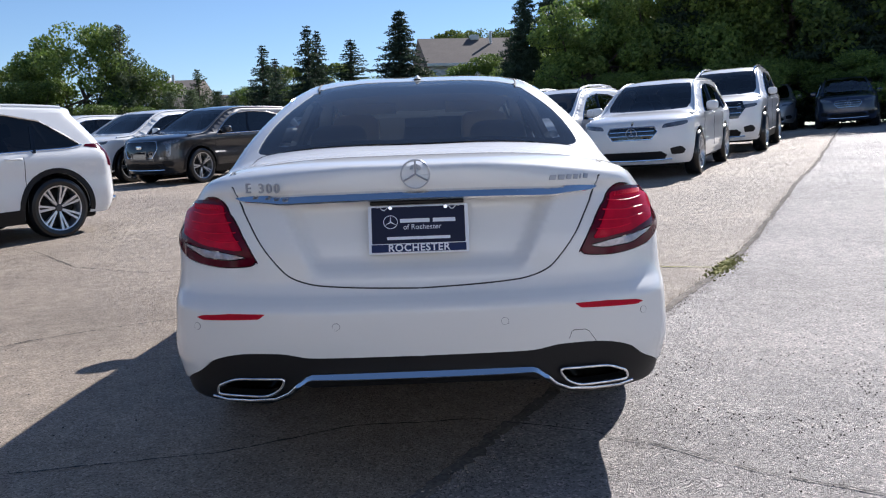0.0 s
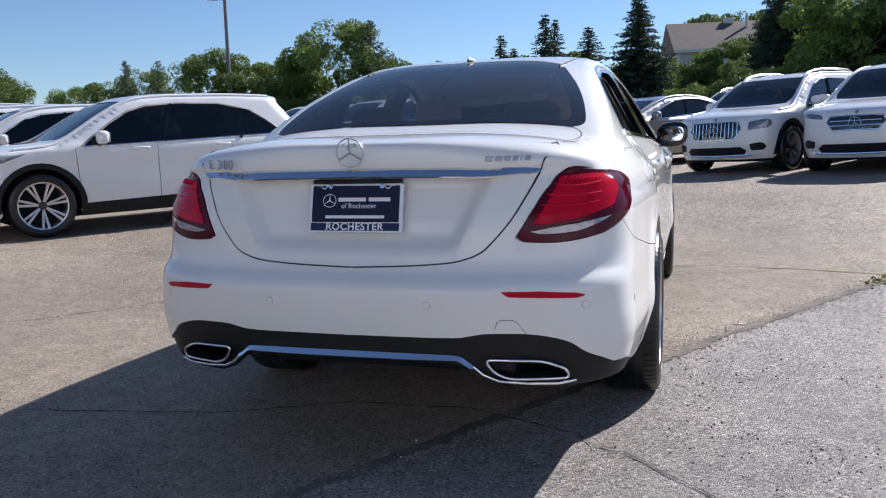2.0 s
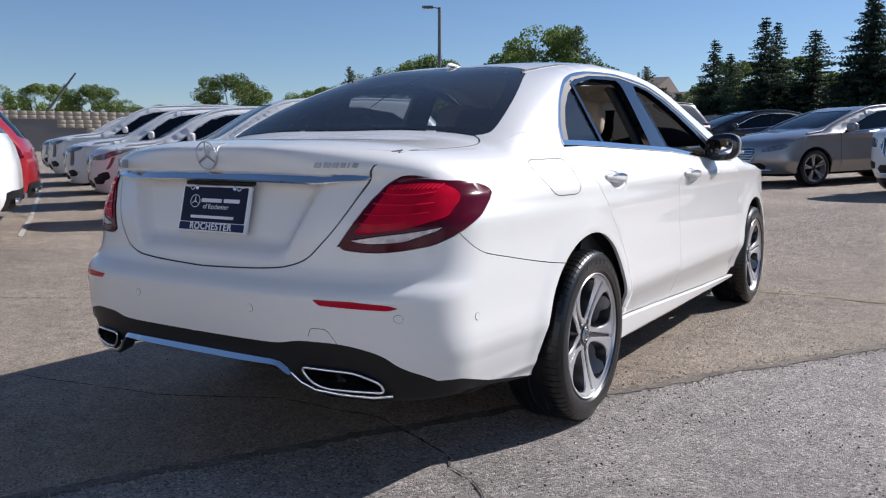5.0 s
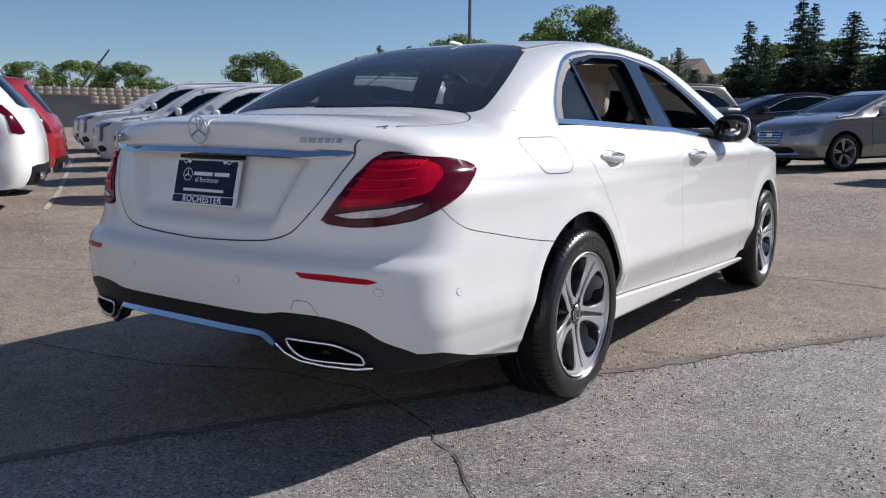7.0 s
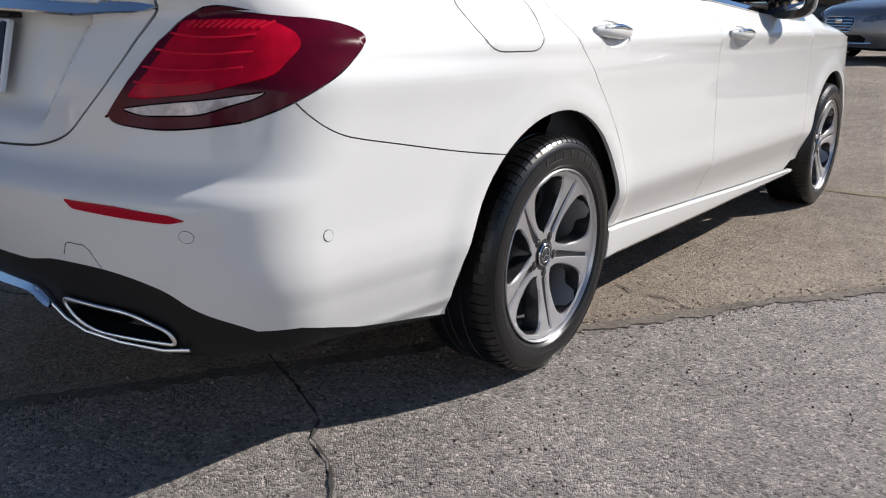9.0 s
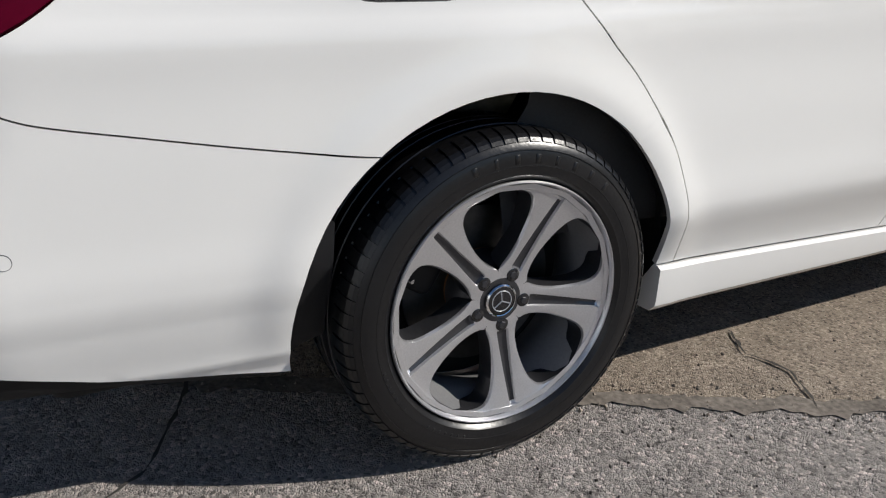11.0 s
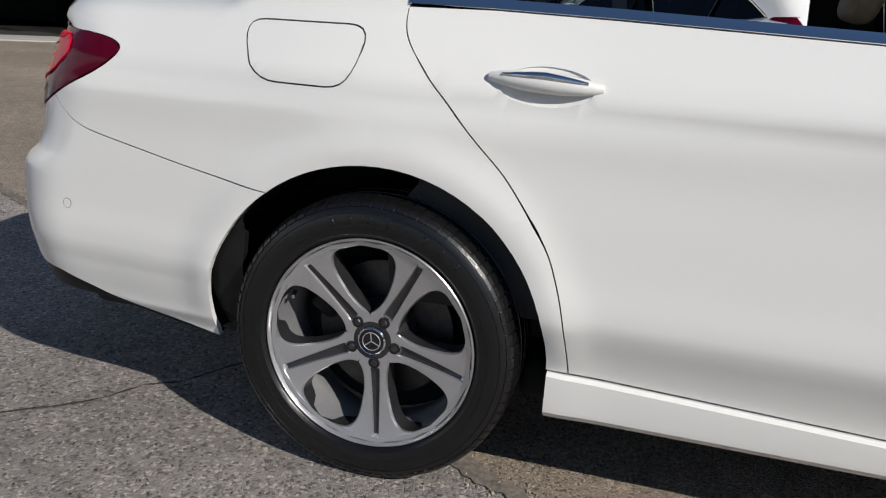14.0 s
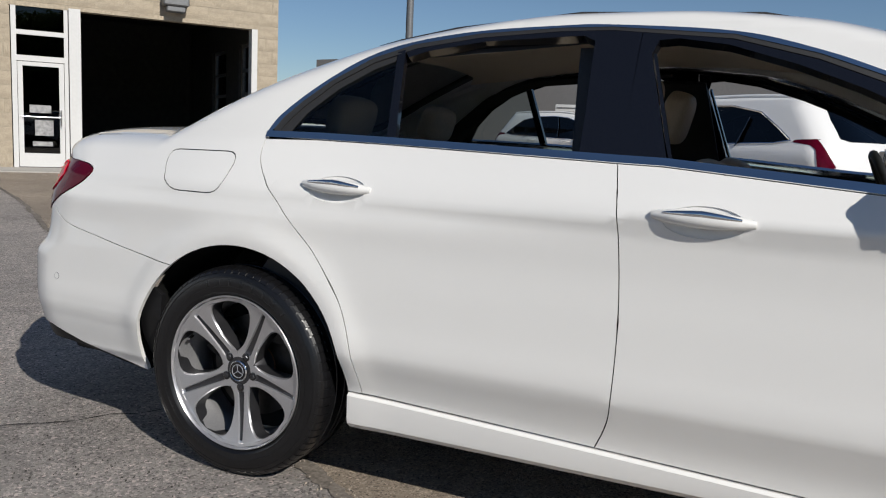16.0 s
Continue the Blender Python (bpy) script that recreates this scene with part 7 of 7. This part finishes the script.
# unseen wall added as a reflector, to brighten and cool the sedan's tail
FILL_WALL = material("pale_painted_block", (0.58, 0.64, 0.71), 0.8, grain=0.06, scale=30, spread=0.08, patches=0.7)
south = wall_run("wall_south", (-3.5, -10.0), (22, -7.5), 5.0, .5, FILL_WALL, "unseen pale blue-grey wall closing the lot, added to light the sedan's tail")
# panels on it only break up the reflection in the bumper
for k in range(5):
    bay = part("bay_door", block(2.9, .08, 3.0, (.5 + 4.4 * k, -9.33 + .43 * k, 1.5), .02, 1), GREY_METAL if k % 2 else WHITE_FRAME, south, "unseen panel added for the bumper's reflections")
    bay.data.transform(Matrix.Translation((.5 + 4.4 * k, -9.33 + .43 * k, 0)) @ Matrix.Rotation(math.atan2(2.5, 25.5), 4, "Z") @ Matrix.Translation((-.5 - 4.4 * k, 9.33 - .43 * k, 0)))


# ---- light poles ----
def light_pole(x, y, height, sides=(1, -1), turn=20):
    p = tagged(new("street_lamp"), "tall dark lot light on a square pole", "street lamp", "lot lights")
    p.matrix_basis = pose(x, y, float(ground_z(x, y)), 0, 0, turn)
    part("base", lathe([(.0001, .7), (.28, .7), (.3, .66), (.3, 0)], 20, "z"), CONCRETE, p, "round concrete base")
    part("pole", tube([(0, 0, .6), (0, 0, height * .5), (0, 0, height)], lambda t: .11 - .02 * t, 10), GREY_METAL, p)
    for s in sides:
        part("lamp_arm", tube([(0, 0, height - .05), (s * .35, 0, height)], .03, 8), GREY_METAL, p)
        head = part("lamp_head", block(.62, .34, .12, (s * .62, 0, height + .02), .04), GREY_METAL, p)
        part("lamp_lens", block(.5, .26, .03, (s * .62, 0, height - .045), .01), WHITE_FRAME, head)


light_pole(-22.0, 36.1, 7.9, (-1,), 30)
light_pole(-17.2, -7.5, 9.0)
tagged(part("leaning_pole", tube([(-44.2, 25.9, 0), (-43.5, 26.8, 3.2), (-42.5, 28.2, 5.6)], lambda t: .15 - .10 * t, 8), GREY_METAL), "dark leaning post beyond the block wall", "post")


# ---- trees ----
def foliage(name, base, light, rough=0.6):
    m = bpy.data.materials.new(name)
    m.use_nodes = True
    t, b = m.node_tree, m.node_tree.nodes["Principled BSDF"]
    isl = t.nodes.new("ShaderNodeNewGeometry").outputs["Random Per Island"]
    ob = t.nodes.new("ShaderNodeObjectInfo").outputs["Random"]
    ramp = t.nodes.new("ShaderNodeValToRGB")
    e = ramp.color_ramp.elements
    e[0].color, e[1].color = (*base, 1), (*light, 1)
    t.links.new(isl, ramp.inputs[0])
    hue = t.nodes.new("ShaderNodeHueSaturation")
    r = t.nodes.new("ShaderNodeMapRange")
    r.inputs["To Min"].default_value, r.inputs["To Max"].default_value = 0.75, 1.3
    t.links.new(ob, r.inputs["Value"])
    t.links.new(r.outputs[0], hue.inputs["Value"])
    t.links.new(ramp.outputs[0], hue.inputs["Color"])
    t.links.new(hue.outputs[0], b.inputs["Base Color"])
    b.inputs["Roughness"].default_value = rough
    b.inputs["Transmission Weight"].default_value = 0.0
    b.inputs["Subsurface Weight"].default_value = 0.0
    tr = t.nodes.new("ShaderNodeBsdfTranslucent")
    mix = t.nodes.new("ShaderNodeMixShader")
    mix.inputs[0].default_value = 0.30
    t.links.new(hue.outputs[0], tr.inputs[0])
    t.links.new(b.outputs[0], mix.inputs[1])
    t.links.new(tr.outputs[0], mix.inputs[2])
    t.links.new(mix.outputs[0], t.nodes["Material Output"].inputs[0])
    return m


LEAF = foliage("green_leaves", (0.06, 0.105, 0.020), (0.18, 0.25, 0.05))
LEAF_LIGHT = foliage("yellow_green_leaves", (0.10, 0.16, 0.03), (0.24, 0.30, 0.07))
NEEDLE = foliage("spruce_needles", (0.018, 0.035, 0.020), (0.055, 0.085, 0.048), 0.7)
PINE = foliage("pine_needles", (0.05, 0.075, 0.035), (0.12, 0.16, 0.07), 0.7)
BARK = material("bark", (0.09, 0.07, 0.055), 0.95, grain=0.35, scale=20, bump=0.02)


def leaves_mesh(name, centres, normals, sizes, seed, aspect=.6):
    """Many small bent leaf blades in one mesh."""
    rs = np.random.RandomState(seed)
    n = len(centres)
    d = rs.normal(size=(n, 3)) + normals * .6
    d /= np.linalg.norm(d, axis=1)[:, None]
    a = np.cross(d, rs.normal(size=(n, 3)))
    a /= np.maximum(np.linalg.norm(a, axis=1), 1e-6)[:, None]
    b = np.cross(d, a)
    s = sizes[:, None]
    p = np.stack([centres - a * s, centres + b * s * aspect, centres + a * s + d * s * .25, centres - b * s * aspect], 1).reshape(-1, 3)
    me = bpy.data.meshes.new(name)
    me.from_pydata(p.tolist(), [], (np.arange(n * 4).reshape(-1, 4)).tolist())
    return me


def broad_tree(label, seed, height, spread, mat, leaves=17000, trunk=.28):
    """A broadleaf tree: trunk, limbs, and a crown of clumped leaves with gaps."""
    rnd, rs = random.Random(seed), np.random.RandomState(seed)
    t = tagged(new("tree"), label, "tree", "trees round the lot")
    stem = [Vector((0, 0, 0))]
    for k in range(1, 6):
        stem.append(Vector((rnd.uniform(-.2, .2) * k * .4, rnd.uniform(-.2, .2) * k * .4, height * .6 * k / 5)))
    wood = [tube(stem, lambda u: trunk * height / 9 * (1 - .75 * u) + .03, 8)]
    clumps = []
    for k in range(44):
        u = rnd.random() ** .8
        z = height * (.25 + .68 * u)
        r = spread * math.sqrt(max(0.05, 1 - ((z / height - .52) / .52) ** 2)) * rnd.uniform(.45, 1.0)
        a = rnd.uniform(0, 2 * math.pi)
        c = Vector((r * math.cos(a), r * math.sin(a), z))
        clumps.append((c, rnd.uniform(.16, .30) * spread))
        if k < 14:
            root = stem[rnd.randint(2, 4)]
            mid = root.lerp(c, .5) + Vector((0, 0, -.15 * r))
            wood.append(tube([root, mid, c], lambda u: .07 * (1 - u) + .015, 5))
    cs, ns = [], []
    per = leaves // len(clumps)
    for c, r in clumps:
        v = rs.normal(size=(per, 3))
        v /= np.linalg.norm(v, axis=1)[:, None]
        q = r * rs.uniform(.35, 1.0, (per, 1)) ** .5 * v * (1.15, 1.15, .85)
        cs.append(q + np.array(c))
        ns.append(v)
    cs, ns = np.concatenate(cs), np.concatenate(ns)
    part("trunk", merge(*wood), BARK, t, "grey-brown trunk and limbs")
    part("crown", leaves_mesh("crown", cs, ns, rs.uniform(.055, .125, len(cs)) * height / 8, seed), mat, t)
    return t


def conifer(label, seed, height, spread, mat, sparse=1.0, taper=1.0, droop=.35):
    """A conifer: straight trunk with whorls of drooping needled branches."""
    rnd, rs = random.Random(seed), np.random.RandomState(seed)
    t = tagged(new("conifer"), label, "tree", "trees round the lot")
    part("trunk", tube([Vector((0, 0, 0)), Vector((.05, 0, height * .5)), Vector((0, .05, height))], lambda u: .16 * height / 9 * (1 - u) + .015, 8), BARK, t)
    cs, ns, ss = [], [], []
    z = height * .06
    while z < height * .99:
        u = z / height
        reach = spread * (1 - u) ** taper * rnd.uniform(.8, 1.1) + .12
        n = max(4, int((9 if u < .6 else 6) * sparse))
        for k in range(n):
            a = rnd.uniform(0, 2 * math.pi)
            ln = reach * rnd.uniform(.62, 1.12)
            m = max(5, int(ln * 16))
            w = np.linspace(.12, 1, m)
            bend = rnd.uniform(.6, 1.2) * droop
            x, y = ln * w * math.cos(a), ln * w * math.sin(a)
            zz = z + ln * (.10 * w - bend * w ** 2 + .12 * w ** 4)
            for j in range(3):
                side = rs.normal(scale=.10 * ln + .03, size=(m, 3)) * (1, 1, .45)
                cs.append(np.stack([x, y, zz], 1) + side * (1 - .4 * w)[:, None])
                ns.append(np.tile((math.cos(a) * .4, math.sin(a) * .4, .9), (m, 1)))
                ss.append(rs.uniform(.07, .15, m) * (.6 + .5 * (1 - u)))
        z += height * .017 * rnd.uniform(.7, 1.3) / max(.6, sparse)
    cs, ns, ss = np.concatenate(cs), np.concatenate(ns), np.concatenate(ss)
    part("crown", leaves_mesh("crown", cs, ns, ss * height / 8, seed, .35), mat, t)
    return t


def stand(tree, az, d, scale, turn, wide=1.0, copy=True):
    x, y = .9 + d * math.sin(radians(az)), -2 + d * math.cos(radians(az))
    m = pose(x, y, float(ground_z(x, y)) - .05, 0, 0, turn) @ Matrix.Diagonal((scale * wide, scale * wide, scale, 1))
    if copy:
        return copy_thing(tree, m)
    later.append((tree, m))


BROAD = [broad_tree("full green broadleaf tree beyond the lot", 11, 8, 3.4, LEAF), broad_tree("bright yellow-green broadleaf tree beyond the lot", 12, 8, 3.0, LEAF_LIGHT),
         broad_tree("dark green round-crowned tree beyond the wall", 13, 8, 3.8, LEAF, 19000)]
SPRUCE = [conifer("dense dark spruce at the edge of the lot", 21, 9, 2.7, NEEDLE, 1.25, .85), conifer("slim ragged spruce behind the fence", 22, 9, 1.9, NEEDLE, .95, .8, .3),
          conifer("feathery pale pine beyond the lot", 23, 9, 2.4, PINE, .8, .7, -.25), conifer("clipped arborvitae by the fence", 24, 4, .75, PINE, 1.6, .5, -.2)]
placed, later = set(), []


def grow(kind, index, az, d, el, turn, wide=1.0, base=9.0):
    """Stand a tree so that its tip reaches the elevation el."""
    tree = (BROAD if kind == "b" else SPRUCE)[index]
    h = {"b": 8.0}.get(kind, 4.0 if index == 3 else 9.0)
    x, y = .9 + d * math.sin(radians(az)), -2 + d * math.cos(radians(az))
    top = 1.1 + d * math.tan(radians(el)) - float(ground_z(x, y))
    first = (kind, index) not in placed
    placed.add((kind, index))
    stand(tree, az, d, top / h * (1.03 if kind == "b" else 1.0), turn, wide, not first)


for n, (kind, i, az, d, el, wide) in enumerate((
        ("b", 1, -62.5, 62, 3.9, 1.2), ("b", 0, -60.0, 62, 3.8, 1.1), ("b", 1, -57.4, 60, 4.1, 1.1), ("s", 1, -56.0, 64, 4.2, 1.0), ("b", 2, -54.1, 55, 4.0, 1.05), ("b", 0, -51.6, 70, 2.8, 1.3), ("b", 2, -49.6, 70, 2.9, 1.3),
        ("b", 2, -45.6, 52, 4.95, 1.05), ("b", 0, -43.9, 56, 3.9, .9), ("b", 0, -47.6, 72, 3.0, 1.4), ("b", 2, -40.8, 64, 3.9, 1.0), ("b", 0, -38.8, 60, 4.2, 1.0), ("s", 2, -37.5, 54, 5.75, 1.1), ("s", 2, -35.5, 55, 5.75, 1.1), ("b", 0, -36.5, 58, 5.0, 1.0),
        ("b", 2, -32.0, 46, 6.2, .9), ("b", 1, -29.6, 48, 5.6, 1.1), ("b", 1, -27.6, 47, 5.6, 1.1), ("b", 0, -25.8, 44, 6.6, 1.0), ("b", 0, -23.8, 42, 8.1, .95), ("s", 2, -21.4, 41, 8.4, 1.2), ("b", 0, -20.4, 42, 6.0, 1.0), ("b", 0, -30.5, 44, 4.8, 1.2),
        ("b", 0, -27.0, 41, 4.6, 1.2), ("s", 3, -18.6, 38, 4.2, 1.2), ("s", 3, -17.3, 38, 4.3, 1.2), ("s", 3, -15.6, 38, 4.2, 1.2), ("s", 2, -16.7, 40, 5.6, 1.2), ("s", 3, -14.5, 38, 3.8, 1.1),
        ("s", 1, -12.4, 40, 7.2, 1.35), ("s", 1, -11.5, 43, 6.3, 1.5), ("b", 1, -10.6, 45, 5.8, .9), ("s", 1, -9.35, 40, 8.45, 1.3), ("s", 1, -8.7, 41, 8.1, 1.2), ("b", 1, -8.0, 44, 5.8, .9), ("s", 1, -6.4, 40, 7.5, 1.8), ("s", 0, -3.1, 37, 9.4, 1.35),
        ("b", 1, -5.4, 42, 5.0, .8), ("b", 1, -1.8, 40, 5.4, .65), ("b", 1, .9, 75, 7.6, .9), ("b", 0, 3.6, 74, 7.5, .9), ("b", 1, -.5, 35, 3.2, .9), ("b", 2, 1.6, 36, 3.4, 1.0), ("b", 0, 3.4, 38, 4.6, .8),
        ("s", 0, 5.6, 37, 11.0, .95), ("s", 0, 7.6, 39, 12.5, .9), ("b", 0, 9.8, 35, 9.6, 1.0), ("b", 1, 12.2, 36, 9.8, 1.0), ("b", 0, 14.2, 37, 10.4, 1.0), ("s", 0, 16.3, 36, 12.5, .95), ("b", 2, 18.6, 38, 12.0, 1.0),
        ("b", 0, 21.0, 37, 12.5, 1.1), ("b", 2, 23.4, 38, 12.0, 1.1), ("s", 0, 25.6, 36, 13.5, 1.0), ("b", 2, 27.4, 40, 12.5, 1.1), ("s", 0, 29.4, 37, 13.5, 1.05), ("b", 2, 32.0, 38, 12.0, 1.2), ("s", 0, 34.5, 38, 12.0, 1.1),
        ("b", 2, 11.0, 40, 8.0, 1.3), ("b", 2, 15.5, 41, 9.0, 1.3), ("b", 2, 20.0, 42, 10.0, 1.3), ("b", 2, 25.0, 43, 10.0, 1.4), ("b", 2, 30.0, 43, 10.0, 1.4), ("b", 2, 37, 38, 10.0, 1.3), ("b", 2, .4, 44, 5.0, 1.0), ("b", 0, 2.4, 45, 5.4, 1.1), ("b", 2, 4.3, 44, 6.0, 1.0), ("b", 2, -12.6, 50, 4.2, 1.1), ("b", 0, -10.8, 49, 4.4, 1.1), ("b", 2, -9.0, 50, 4.3, 1.1), ("b", 0, -7.2, 49, 4.2, 1.1), ("b", 2, -5.4, 50, 4.6, 1.1), ("b", 0, -3.4, 49, 4.7, 1.1), ("b", 2, -1.5, 48, 4.6, 1.1), ("b", 2, 42, 40, 9.0, 1.4), ("b", 0, 48, 42, 8.0, 1.4))):
    grow(kind, i, az, d, el, n * 67.0, wide)
# low shrubs under the trees close the gap over the ground
for n, az in enumerate(np.arange(4.5, 36, 2.6)):
    stand(BROAD[2], float(az), 33.5 + (n % 3), .34, n * 51, 1.5)
for n, az in enumerate(np.arange(-31, -20, 2.4)):
    stand(BROAD[0], float(az), 38 + (n % 3), .33, n * 51, 1.5)
for tree, m in later:
    tree.matrix_basis = m
